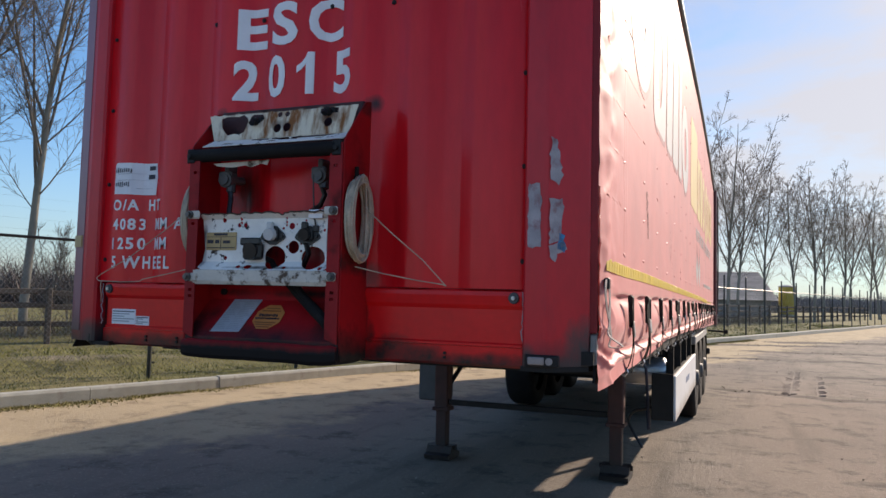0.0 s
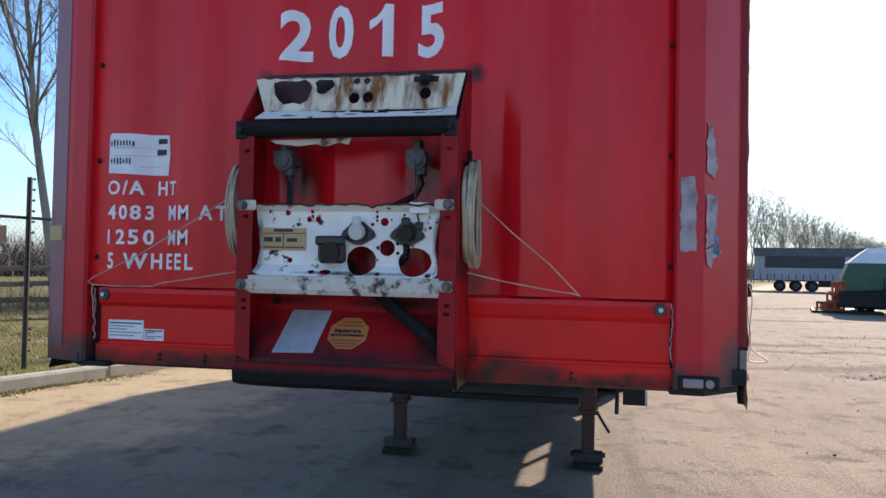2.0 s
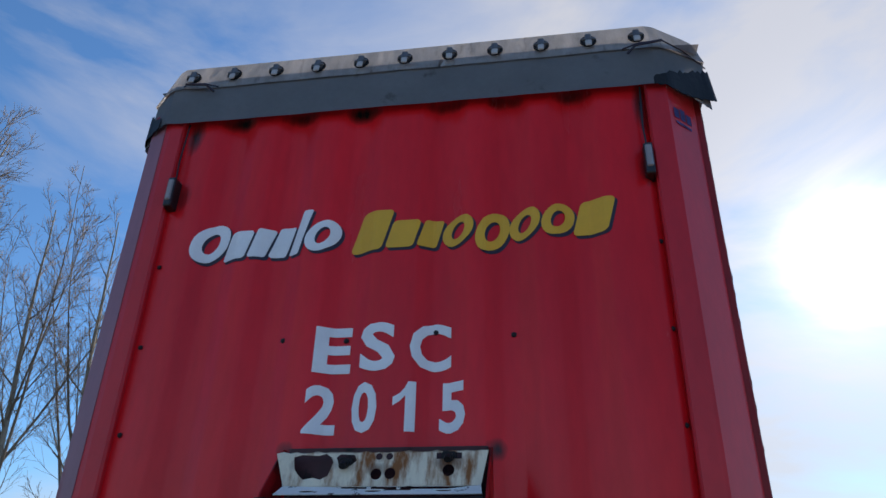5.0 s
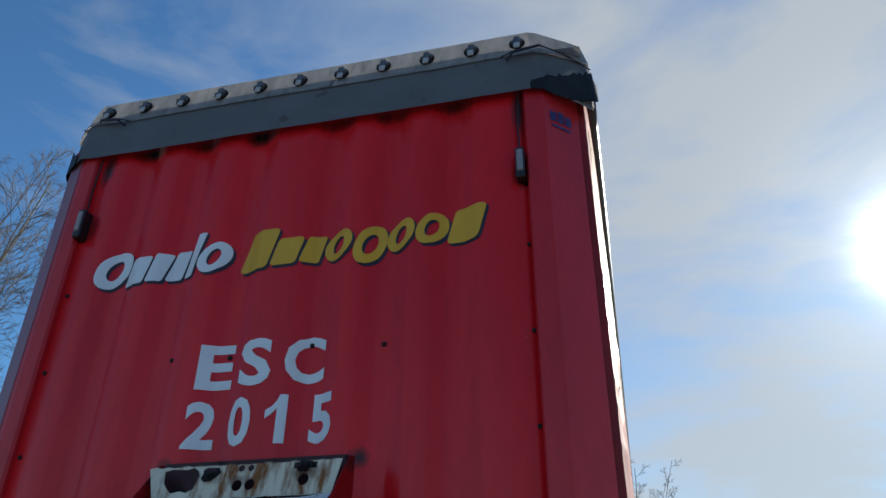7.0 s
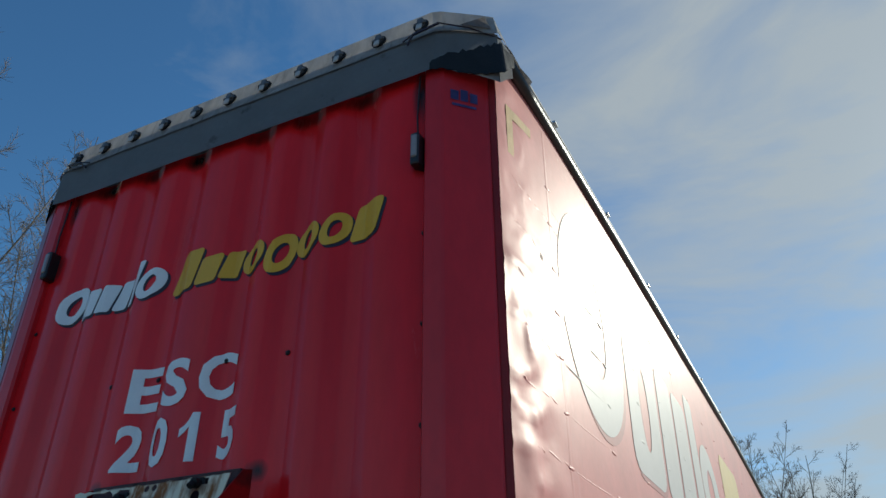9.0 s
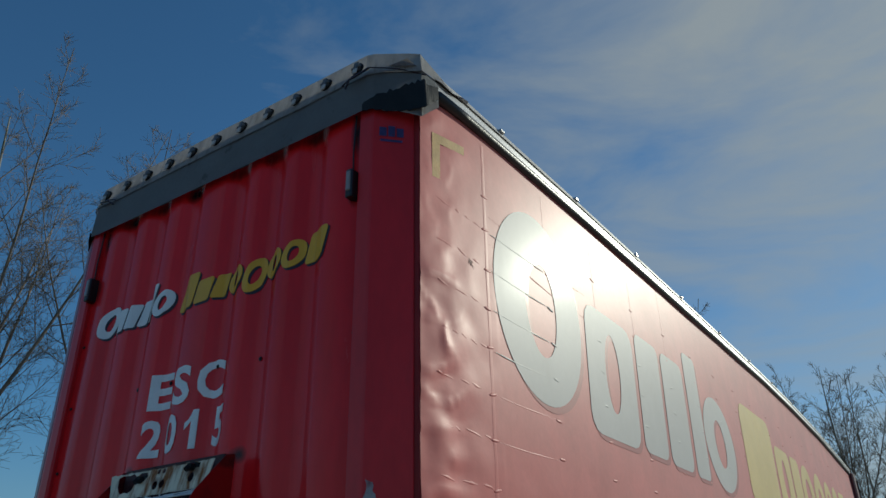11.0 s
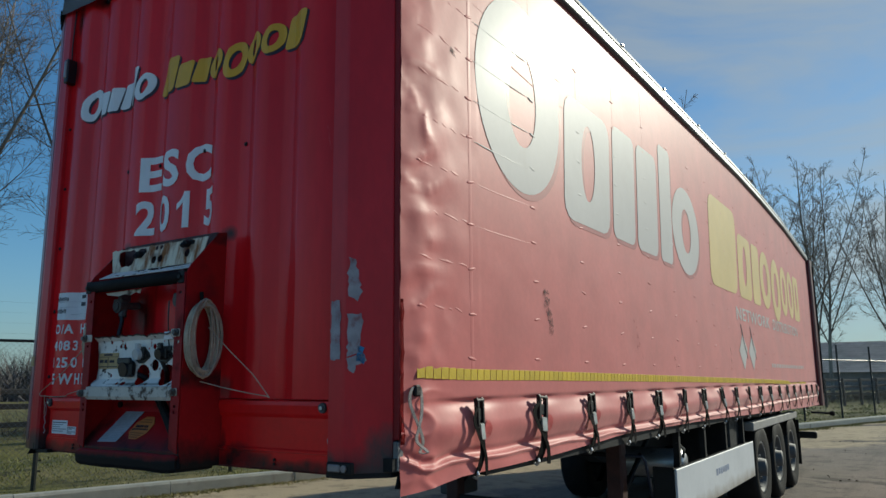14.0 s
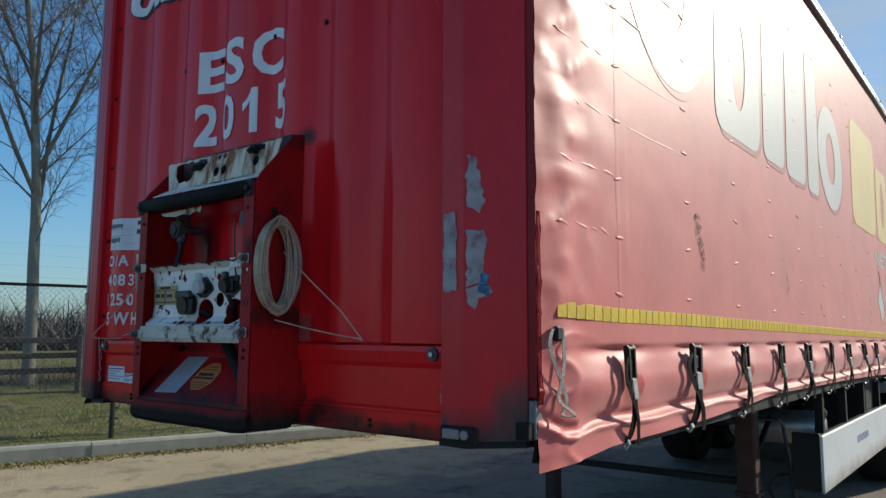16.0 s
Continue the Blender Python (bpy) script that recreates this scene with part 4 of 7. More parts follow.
sticks("far_trees", 15000, 33, lambda r: (row_point(170 + abs(r.gauss(0, 1)) * 90, r.uniform(-10, 60)), r.uniform(1.2, 5.0), r.uniform(0.06, 0.2)), mat("far_grey_wood", (0.22, 0.205, 0.20), 0.9, var=0.3, scale=0.1, bump=0), "distant grey tree line behind the yard", "woods", 0.5)


def build_rail_fence():
    fence = thing("rail_fence", row_point(10, -2.2), "weathered dark timber rail fence in the field", "fence", kind="structure")
    bm = bmesh.new()
    box(bm, -0.07, 0.07, -0.06, 0.06, -0.2, 1.42, 0.015)
    post = part("post", bm, TIMBER, fence)
    bm = bmesh.new()
    box(bm, -0.02, 0.02, 0.0, 2.12, -0.07, 0.07, 0.012)
    rail = part("rail", bm, TIMBER, fence)
    ang = -math.degrees(math.atan2(0.376, 1))
    first = True
    rnd = random.Random(3)
    for k in range(-8, 46):
        y = 2.0 * k
        base = row_point(y, -2.2)
        m = Matrix.Translation((base.x, base.y, VERGE - 0.1)) @ pose(0, 0, 0, 0, 0, ang)
        if first:
            post.matrix_basis = m
        else:
            shared("post", post.data, fence, m)
        for j, z in enumerate((0.5, 0.92, 1.3)):
            mr = m @ pose(-0.08, 0, z + rnd.uniform(-0.03, 0.03), rnd.uniform(-1, 1))
            if first and j == 0:
                rail.matrix_basis = mr
            else:
                shared("rail", rail.data, fence, mr)
        first = False


build_rail_fence()


def build_barn():
    barn = thing("barn", (-3, 92, 0), "low grey barn with a broad pale sheet roof", "building")
    wall = mat("barn_wall", (0.26, 0.245, 0.235), 0.9, var=0.15, scale=0.6, bump=0.3, bscale=6)
    slate = mat("pale_sheet_roof", (0.62, 0.60, 0.58), 0.7, var=0.2, scale=0.8, bump=0.5, bscale=5, random=0.15)
    bm = bmesh.new()
    box(bm, -16, 5.2, 88.2, 110.8, 0, 2.1)
    part("wall", bm, wall, barn)
    bm = bmesh.new()
    vs = [bm.verts.new(p) for p in ((-17, 87.5, 2.0), (5.9, 87.5, 2.0), (4.1, 99.5, 5.7), (-14, 99.5, 5.7), (-17, 111.5, 2.0), (5.9, 111.5, 2.0))]
    for f in ((0, 1, 2, 3), (1, 5, 2), (5, 4, 3, 2), (4, 0, 3), (0, 4, 5, 1)):
        bm.faces.new([vs[i] for i in f])
    bmesh.ops.recalc_face_normals(bm, faces=bm.faces)
    roof = part("roof", bm, slate, barn)
    for k in range(14):
        bm = bmesh.new()
        f = k / 14
        a, b = Vector((-17, 87.5, 2.0)).lerp(Vector((-14, 99.5, 5.7)), f), Vector((5.9, 87.5, 2.0)).lerp(Vector((4.1, 99.5, 5.7)), f)
        up = Vector((0, -0.03, 0.05))
        q = [bm.verts.new(p) for p in (a + up, b + up, b + up * 0.2 + Vector((0, 0.80, 0.24)), a + up * 0.2 + Vector((0, 0.80, 0.24)))]
        bm.faces.new(q)
        bmesh.ops.solidify(bm, geom=bm.faces[:], thickness=0.03)
        part("slate_course", bm, slate, roof)
    silo = thing("silo", (7.2, 95, 0), "small yellow feed silo with a flat lid", "silo")
    bm = bmesh.new()
    tube(bm, [(7.2, 95, 0.4), (7.2, 95, 3.7)], 0.95, 24)
    part("body", bm, mat("yellow_silo", (0.50, 0.38, 0.06), 0.5, var=0.1, scale=2), silo)
    bm = bmesh.new()
    tube(bm, [(7.2, 95, 3.7), (7.2, 95, 3.8), (7.2, 95, 3.95)], [1.02, 1.0, 0.5], 24)
    part("lid", bm, mat("grey_lid", (0.3, 0.3, 0.3), 0.5), silo)
    bm = bmesh.new()
    tube(bm, [(7.2, 95, 0.0), (7.2, 95, 0.42)], 0.98, 24)
    part("base", bm, CONCRETE, silo)


build_barn()


def wheel_bm(x, y, z, r=0.5, w=0.38, out=1):
    """Tyre outline turned round an axle along x."""
    bm = bmesh.new()
    prof = [(0.30, -w / 2 + 0.02), (0.40, -w / 2), (0.47, -w / 2 + 0.01), (0.5, -w / 2 + 0.05), (0.5, w / 2 - 0.05), (0.47, w / 2 - 0.01), (0.40, w / 2), (0.30, w / 2 - 0.02)]
    n = 40
    rings = [[bm.verts.new((x + a * out, y + q * r / 0.5 * math.cos(2 * math.pi * k / n), z + q * r / 0.5 * math.sin(2 * math.pi * k / n))) for q, a in prof] for k in range(n)]
    for k in range(n):
        for j in range(len(prof) - 1):
            bm.faces.new((rings[k][j], rings[k][j + 1], rings[(k + 1) % n][j + 1], rings[(k + 1) % n][j]))
    bmesh.ops.recalc_face_normals(bm, faces=bm.faces)
    return bm


def rim_bm(x, y, z, r=0.31, out=1):
    bm = bmesh.new()
    prof = [(r, -0.12), (r, 0.15), (r * 0.9, 0.14), (r * 0.84, 0.06), (r * 0.55, 0.03), (r * 0.5, 0.09), (r * 0.36, 0.1), (r * 0.32, 0.19), (0.001, 0.2)]
    n = 28
    rings = [[bm.verts.new((x + a * out, y + q * math.cos(2 * math.pi * k / n), z + q * math.sin(2 * math.pi * k / n))) for q, a in prof] for k in range(n)]
    for k in range(n):
        for j in range(len(prof) - 1):
            bm.faces.new((rings[k][j], rings[k][j + 1], rings[(k + 1) % n][j + 1], rings[(k + 1) % n][j]))
    for k in range(10):
        a = 2 * math.pi * k / 10
        c = Vector((x + 0.09 * out, y + r * 0.44 * math.cos(a), z + r * 0.44 * math.sin(a)))
        tube(bm, [c, c + Vector((0.035 * out, 0, 0))], 0.015, 6)
    bmesh.ops.recalc_face_normals(bm, faces=bm.faces)
    return bm


RIM = mat("grey_steel_rim", (0.09, 0.09, 0.093), 0.65, metal=0.1, var=0.15, scale=8, second=(0.14, 0.09, 0.06), amount=0.35, stain=9)


def build_far_trailer():
    """A parked curtain trailer seen side-on, far across the yard."""
    m = pose(16.4, 70.5, 0, 0, 0, -12)
    tr = thing("far_trailer", m.translation, "grey and dark curtain-sided trailer parked across the yard", "trailer")
    pale = mat("pale_grey_curtain", (0.33, 0.345, 0.37), 0.5, var=0.12, scale=1.2, stretch=(1, 1, 0.3))
    dark = mat("dark_curtain_panel", (0.03, 0.032, 0.04), 0.5, var=0.2, scale=1)

    def put(name, bm, material, parent=tr):
        bmesh.ops.transform(bm, matrix=m, verts=bm.verts)
        return part(name, bm, material, parent)

    bm = bmesh.new()
    box(bm, 0, 13.6, 0, 2.5, 1.02, 3.7, 0.03)
    put("curtain", bm, pale)
    bm = bmesh.new()
    box(bm, -0.03, 13.63, -0.03, 2.53, 3.2, 4.0, 0.03)
    put("roof_band", bm, mat("grey_roof_band", (0.085, 0.09, 0.105), 0.5, var=0.2, scale=1))
    bm = bmesh.new()
    box(bm, 0.9, 7.5, -0.02, 0.01, 2.15, 3.2, 0.01)
    put("dark_panel", bm, dark)
    for k in range(22):
        bm = bmesh.new()
        box(bm, 0.5 + 0.6 * k, 0.56 + 0.6 * k, -0.05, 0.0, 1.1, 1.6, 0.01)
        put("strap", bm, WEBBING)
    bm = bmesh.new()
    box(bm, 0.0, 13.6, 0.1, 2.4, 0.95, 1.2)
    box(bm, 5.4, 8.6, 0.1, 0.6, 0.45, 1.0, 0.03)
    put("chassis", bm, BLACK)
    for x in (2.2, 3.55, 4.9):
        for y, o in ((0.2, -1), (2.3, 1)):
            bm = wheel_bm(0, 0, 0)
            bmesh.ops.transform(bm, matrix=pose(x, y, 0.5, 0, 0, 90), verts=bm.verts)
            w = put("wheel", bm, RUBBER)
            bm = rim_bm(0, 0, 0)
            bmesh.ops.transform(bm, matrix=pose(x, y, 0.5, 0, 0, -90 if o < 0 else 90), verts=bm.verts)
            put("rim", bm, RIM, w)
    for k in range(2):
        bm = bmesh.new()
        s = 0.28
        vs = [bm.verts.new((9.2 + k * 0.75 + a, -0.03, 1.95 + b)) for a, b in ((-s, 0), (0, -s), (s, 0), (0, s))]
        bm.faces.new(vs)
        bmesh.ops.solidify(bm, geom=bm.faces[:], thickness=0.01)
        put("placard", bm, dark)


build_far_trailer()


def build_sweeper():
    """The green tank machine on a low frame with rusty orange gear at its end."""
    m = pose(11.0, 31.4, 0, 0, 0, -14)
    tk = thing("tank_machine", m.translation, "green tank machine with a white top and rusty orange gear", "machine")
    green = mat("green_paint", (0.010, 0.085, 0.050), 0.4, var=0.15, scale=2)
    white = mat("white_top", (0.7, 0.71, 0.72), 0.4, var=0.08, scale=2)
    rusty = mat("rusty_orange_paint", (0.42, 0.10, 0.035), 0.7, var=0.3, scale=5, second=(0.16, 0.05, 0.025), amount=0.5, stain=4)

    def put(name, bm, material, parent=tk):
        bmesh.ops.recalc_face_normals(bm, faces=bm.faces)
        bmesh.ops.transform(bm, matrix=m, verts=bm.verts)
        return part(name, bm, material, parent)

    bm = bmesh.new()
    extrude_profile(bm, [(0.55, 0.75), (0.85, 0.7), (5.2, 0.7), (5.2, 2.15), (0.75, 2.1), (0.5, 1.5)], "y", 0.1, 2.2)
    put("tank", bm, green)
    bm = bmesh.new()
    extrude_profile(bm, [(0.0, 2.12), (0.28, 2.55), (0.75, 2.78), (1.5, 2.78), (2.05, 2.55), (2.3, 2.12)], "x", 0.72, 5.25)
    for v in bm.verts:
        if v.co.x < 1 and v.co.z > 2.2:
            v.co.x += (v.co.z - 2.15) * 1.25
    put("top", bm, white)
    bm = bmesh.new()
    box(bm, 0.6, 5.6, 0.0, 0.12, 0.42, 0.6, 0.02)
    box(bm, 0.6, 5.6, 2.1, 2.22, 0.42, 0.6, 0.02)
    box(bm, 1.0, 2.3, -0.25, 0.0, 0.2, 0.85, 0.05)
    put("frame", bm, BLACK)
    for x0, x1, y0, y1, z0, z1, tilt in ((-0.45, 0.55, -0.1, 1.8, 0.06, 0.42, 1), (-0.05, 0.55, 0.0, 1.5, 0.40, 0.80, -2), (0.12, 0.55, 0.1, 1.4, 0.78, 1.28, 3)):
        bm = bmesh.new()
        for y in (y0, y1):
            box(bm, x0, x1, y - 0.05, y + 0.05, z0, z0 + 0.1, 0.015)
            box(bm, x0 + 0.1, x1, y - 0.04, y + 0.04, z1 - 0.08, z1, 0.015)
        for k in range(4):
            x = x0 + (x1 - x0) * k / 3
            box(bm, x - 0.045, x + 0.045, y0 - 0.06, y0 + 0.05, z0, z1 + 0.05 * (k % 2), 0.012)
            box(bm, x - 0.03, x + 0.03, y0, y1, z0 + 0.04, z0 + 0.12, 0.01)
        tube(bm, [(x0 - 0.05, y0 - 0.06, z1), (x1 + 0.05, y0 - 0.06, z1 + 0.04)], 0.05, 8)
        box(bm, x0 + 0.2, x1 - 0.1, y0 + 0.2, y1 - 0.2, z0 + 0.02, z1 - 0.05, 0.06)
        bmesh.ops.transform(bm, matrix=pose(0, 0, 0, 0, tilt * 0.4, tilt), verts=bm.verts)
        put("gear_frame", bm, rusty)
    bm = bmesh.new()
    box(bm, 0.35, 1.9, -0.45, -0.05, 0.25, 0.95, 0.06)
    box(bm, 0.4, 1.85, -0.48, -0.44, 0.75, 0.85, 0.01)
    put("pump_box", bm, BLACK)
    bm = bmesh.new()
    tube(bm, [(1.9, -0.35, 0.3), (1.95, -0.4, 1.05), (2.3, -0.35, 1.15), (3.4, -0.3, 1.2)], 0.03, 6)
    tube(bm, [(2.0, -0.3, 1.05), (2.0, -0.3, 1.5), (2.6, -0.25, 1.55)], 0.03, 6)
    put("hand_rail", bm, BLACK)
    bm = bmesh.new()
    box(bm, 2.6, 4.6, -0.3, 0.1, 0.35, 0.65, 0.05)
    tube(bm, [(2.3, -0.3, 0.5), (4.8, -0.3, 0.9)], 0.05, 8)
    put("side_gear", bm, rusty)
    bm = bmesh.new()
    tube(bm, [(2.2, -0.12, 1.1), (3.2, -0.25, 1.15), (4.6, -0.2, 0.75)], 0.06, 8)
    tube(bm, [(1.3, -0.1, 0.95), (2.2, -0.2, 1.0), (2.9, -0.25, 0.7)], 0.04, 8)
    put("hose", bm, PLASTIC)
    for x in (1.4, 3.9, 4.8):
        for y in (0.15, 2.05):
            bm = wheel_bm(0, 0, 0, 0.38, 0.28)
            bmesh.ops.transform(bm, matrix=pose(x, y, 0.38, 0, 0, 90), verts=bm.verts)
            w = put("wheel", bm, RUBBER)
    bm = bmesh.new()
    box(bm, -0.65, 2.0, -0.5, 2.4, -0.02, 0.1, 0.03)
    put("skid", bm, BLACK)


build_sweeper()


# ---- the red semi-trailer ----
trailer = thing("semi_trailer", (0, 6.5, 0), "weathered red curtain-sided semi-trailer standing on its landing legs", "trailer")
HALF, FRONT_T, REAR = 1.275, 3.82, 13.4
RECESS = (-0.82, -0.53, -0.232, 0.148, 0.418, 0.70)
FLAT, SLOPE, DEPTH = 0.035, 0.064, 0.036


def wave(x):
    """Depth of the corrugated front at x: 0 on the ridges."""
    for c in RECESS:
        d = abs(x - c)
        if d < FLAT:
            return DEPTH
        if d < FLAT + SLOPE:
            return DEPTH * (FLAT + SLOPE - d) / SLOPE
    lim = 0.975 if x > 0 else 1.0
    if abs(x) > lim:
        return min(1, (abs(x) - lim) / 0.03) * (DEPTH if x > 0 else 0.012)
    return 0.0


BREAKS = sorted([c + s * d for c in RECESS for s in (-1, 1) for d in (FLAT - 0.007, FLAT + 0.007, FLAT + SLOPE - 0.007, FLAT + SLOPE + 0.007)] + [-1.032, -0.998, 0.975, 1.005])


def on_front(bm, lift=0.0025):
    """Lays flat letters or stickers, drawn in x and y, on the corrugated front."""
    for x in BREAKS:
        bmesh.ops.bisect_plane(bm, geom=bm.verts[:] + bm.edges[:] + bm.faces[:], plane_co=(x, 0, 0), plane_no=(1, 0, 0))
    for v in bm.verts:
        v.co = (v.co.x, wave(v.co.x) - lift - v.co.z, v.co.y)
    return bm


def build_front():
    bm = bmesh.new()
    xs = sorted(set([-1.13, 1.05] + BREAKS))
    zs = [1.535 + (FRONT_T - 1.495) * i / 24 for i in range(25)]
    rnd = random.Random(2)
    rows = []
    for z in zs:
        row = []
        for x in xs:
            # pressed ends of the ribs flatten out under the head rail
            k = max(0.0, min(1.0, (3.80 - z) / 0.10))
            row.append(bm.verts.new((x, wave(x) * (0.85 + 0.15 * k) + 0.0016 * noise.noise((x * 3, z * 2.5, 1.0)), z)))
        rows.append(row)
    for a, b in zip(rows, rows[1:]):
        for i in range(len(xs) - 1):
            bm.faces.new((a[i], a[i + 1], b[i + 1], b[i]))
    part("front_wall", bm, RED, trailer, "corrugated red steel front wall", True)
    bm = bmesh.new()
    box(bm, -1.1, 1.1, 0.05, 0.09, 1.26, 3.95)
    part("bulkhead", bm, DARK_RED, trailer)
    # corner posts, chamfered back to the sides
    for sx, nm in ((1, "corner_post"), (-1, "corner_post")):
        bm = bmesh.new()
        pts = [(1.008, 0.045), (1.008, -0.002), (1.016, -0.012), (1.085, -0.012), (1.0965, -0.010), (1.222, 0.118), (1.229, 0.127), (1.229, 0.155), (1.19, 0.16)]
        if sx < 0:
            pts = [(1.084, 0.062), (1.084, -0.006), (1.092, -0.018), (1.15, -0.018), (1.172, -0.012), (1.266, 0.024), (HALF, 0.04), (HALF, 0.155), (1.2, 0.16)]
        extrude_profile(bm, [(p[0] * sx, p[1]) for p in pts], "z", 1.255, 3.90)
        part(nm, bm, RED_POST, trailer)
        if sx < 0:
            # thin strip added over the chamfer to carry the painted sky reflection
            bm = bmesh.new()
            extrude_profile(bm, [(-1.178, -0.0095), (-1.262, 0.0225), (-1.2635, 0.0195), (-1.1795, -0.0125)], "z", 1.30, 3.84)
            part("edge_strip", bm, SKY_EDGE, trailer, "added pinkish strip with the sky's reflection painted in along the post")
        bm = bmesh.new()
        box(bm, 1.18 if sx > 0 else -1.285, 1.256 if sx > 0 else -1.18, 0.132, 0.165, 1.378, 3.86, 0.004)
        part("edge_seal", bm, SEAL_RED, trailer)
        for z in (3.07, 2.71, 2.36, 2.00, 1.64):
            x = 0.995 if sx > 0 else -1.06
            bm = bmesh.new()
            bmesh.ops.create_icosphere(bm, subdivisions=1, radius=0.011, matrix=Matrix.Translation((x, wave(x) - 0.003, z)) @ Matrix.Diagonal((1, 0.6, 1, 1)))
            part("rivet", bm, BLACK, trailer)
    for x, z in ((-0.47, 2.72), (0.424, 2.715), (-0.22, 2.715), (0.13, 2.735)):
        bm = bmesh.new()
        bmesh.ops.create_icosphere(bm, subdivisions=1, radius=0.012, matrix=Matrix.Translation((x, wave(x) - 0.002, z)) @ Matrix.Diagonal((1, 0.5, 1, 1)))
        part("rivet", bm, BLACK, trailer)
    # grey tarpaulin head band and the pale roof edge above it, both bent round the corners
    path = [(-1.318, 0.62), (-1.318, 0.085), (-1.205, -0.012), (-1.165, -0.032), (1.06, -0.033), (1.098, -0.020), (1.290, 0.108), (1.300, 0.235)]

    def band(z0, z1, o0, o1, name, material, sag=0.0, seed=0):
        bm = bmesh.new()
        rnd = random.Random(seed)
        dense = []
        way = path if z1 < 4.1 else path[:-1] + [(1.290, 0.53)]
        for (ax, ay), (bx, by) in zip(way, way[1:]):
            n = max(1, int(math.hypot(bx - ax, by - ay) / 0.05))
            dense += [(ax + (bx - ax) * i / n, ay + (by - ay) * i / n) for i in range(n)]
        dense.append(way[-1])
        lo, hi = [], []
        for x, y in dense:
            w = 0.006 * noise.noise((x * 4, y * 4, seed)) + (0.018 * noise.noise((x * 9, y * 9, seed + 4)) if abs(x) > 1.1 else 0)
            drop = sag if abs(x) > 1.12 else 0.0
            lo.append(bm.verts.new((x * (1 + o0 / 1.2), y - o0, z0 + w - drop * min(1, max(0, y + 0.05) * 6) * (1 if y < 0.3 else 0.3) + (max(0.0, y - 0.11) * (0.9 if z1 < 4.1 else 0.2) if x > 1.2 else 0.0))))
            fall = (0.065 if x > 0 else 0.13) * min(1.0, max(0.0, (y - 0.08) / 0.4)) if z1 > 4.1 and abs(x) > 1.24 else 0.0
            hi.append(bm.verts.new((x * (1 + o1 / 1.2), y - o1, z1 - fall)))
        for i in range(len(lo) - 1):
            bm.faces.new((lo[i], lo[i + 1], hi[i + 1], hi[i]))
        bmesh.ops.solidify(bm, geom=bm.faces[:], thickness=0.006)
        return part(name, bm, material, trailer)

    band(3.80, 4.02, 0.006, 0.0, "head_band", GREY_TARP, 0.05, 1)
    band(4.004, 4.158, 0.008, -0.02, "roof_edge", ROOF_WHITE, -0.01, 2)
    for sx in (-1, 1):
        bm = bmesh.new()
        tube(bm, [(sx * 0.93, -0.062, 3.985), (sx * 1.0, -0.07, 4.005), (sx * 1.10, -0.055, 4.025), (sx * 1.2, 0.03, 4.028), (sx * 1.305, 0.125, 4.0)], 0.0036, 5)
        tube(bm, [(sx * 1.10, -0.06, 4.02), (sx * 0.985, -0.075, 3.99), (sx * 0.95, -0.06, 3.96)], 0.006, 5)
        part("tie_cord", bm, OUTLINE, trailer)
    # black torn lining that hangs out of the band at both corners
    for sx in (-1, 1):
        rnd = random.Random(30 + sx)
        way = [(1.04, -0.036), (1.098, -0.024), (1.15, 0.012), (1.20, 0.046), (1.25, 0.08), (1.296, 0.108), (1.308, 0.15), (1.318, 0.205)]
        if sx < 0:
            way = [(1.20, -0.022), (1.25, 0.012), (1.292, 0.04), (1.31, 0.09), (1.31, 0.16), (1.30, 0.24)]
        fine = curve([(x, y, 0) for x, y in way], 4)
        bm = bmesh.new()
        rows = []
        for k, p in enumerate(fine):
            f = k / (len(fine) - 1)
            top = 3.845 + 0.11 * min(1, f * 1.5) * (1 if f < 0.75 else (1 - f) * 4) + rnd.uniform(-0.012, 0.012)
            bottom = 3.80 - 0.025 * math.sin(f * 3.14) + rnd.uniform(-0.006, 0.006)
            if sx > 0 and p.y > 0.1:
                top, bottom = max(top, 3.93) + (p.y - 0.1) * 0.3, bottom + (p.y - 0.1) * 0.9
            flare = 0.016 * math.exp(-((f - 0.7) / 0.18) ** 2)
            rows.append([bm.verts.new((sx * (p.x + 0.008 + flare * (1 - h)), p.y - 0.006 - 0.4 * flare * (1 - h), bottom + (top - bottom) * h)) for h in (0, 0.5, 1)])
        for a, b in zip(rows, rows[1:]):
            for k in range(2):
                bm.faces.new((a[k], b[k], b[k + 1], a[k + 1]))
        bmesh.ops.recalc_face_normals(bm, faces=bm.faces)
        bmesh.ops.solidify(bm, geom=bm.faces[:], thickness=0.003)
        part("torn_flap", bm, BLACK, trailer, "torn black tarpaulin corner")
    # eyelets with turn-buckles along the roof edge
    bm = bmesh.new()
    tube(bm, [(0, 0, 0), (0, -0.01, 0)], 0.024, 12)
    box(bm, -0.014, 0.014, -0.022, -0.006, -0.022, 0.03, 0.004)
    box(bm, -0.03, 0.03, -0.018, -0.008, -0.007, 0.007, 0.003)
    hook = part("buckle", bm, mat("dark_zinc", (0.16, 0.16, 0.165), 0.5, metal=0.5, var=0.3, scale=40), trailer)
    bm = bmesh.new()
    box(bm, -0.014, 0.014, -0.022, -0.012, -0.05, -0.012, 0.004)
    tongue = part("tongue", bm, ROOF_WHITE, hook)
    bm = bmesh.new()
    tube(bm, [(0, 0.002, 0), (0, -0.005, 0)], 0.036, 14)
    ring = part("eyelet", bm, BLACK, hook)
    for ob in (tongue, ring):
        ob.matrix_parent_inverse = Matrix()
    for i in range(11):
        m = pose(-1.085 + 0.2085 * i, -0.03, 4.08, -11, 0, random.Random(i).uniform(-4, 4))
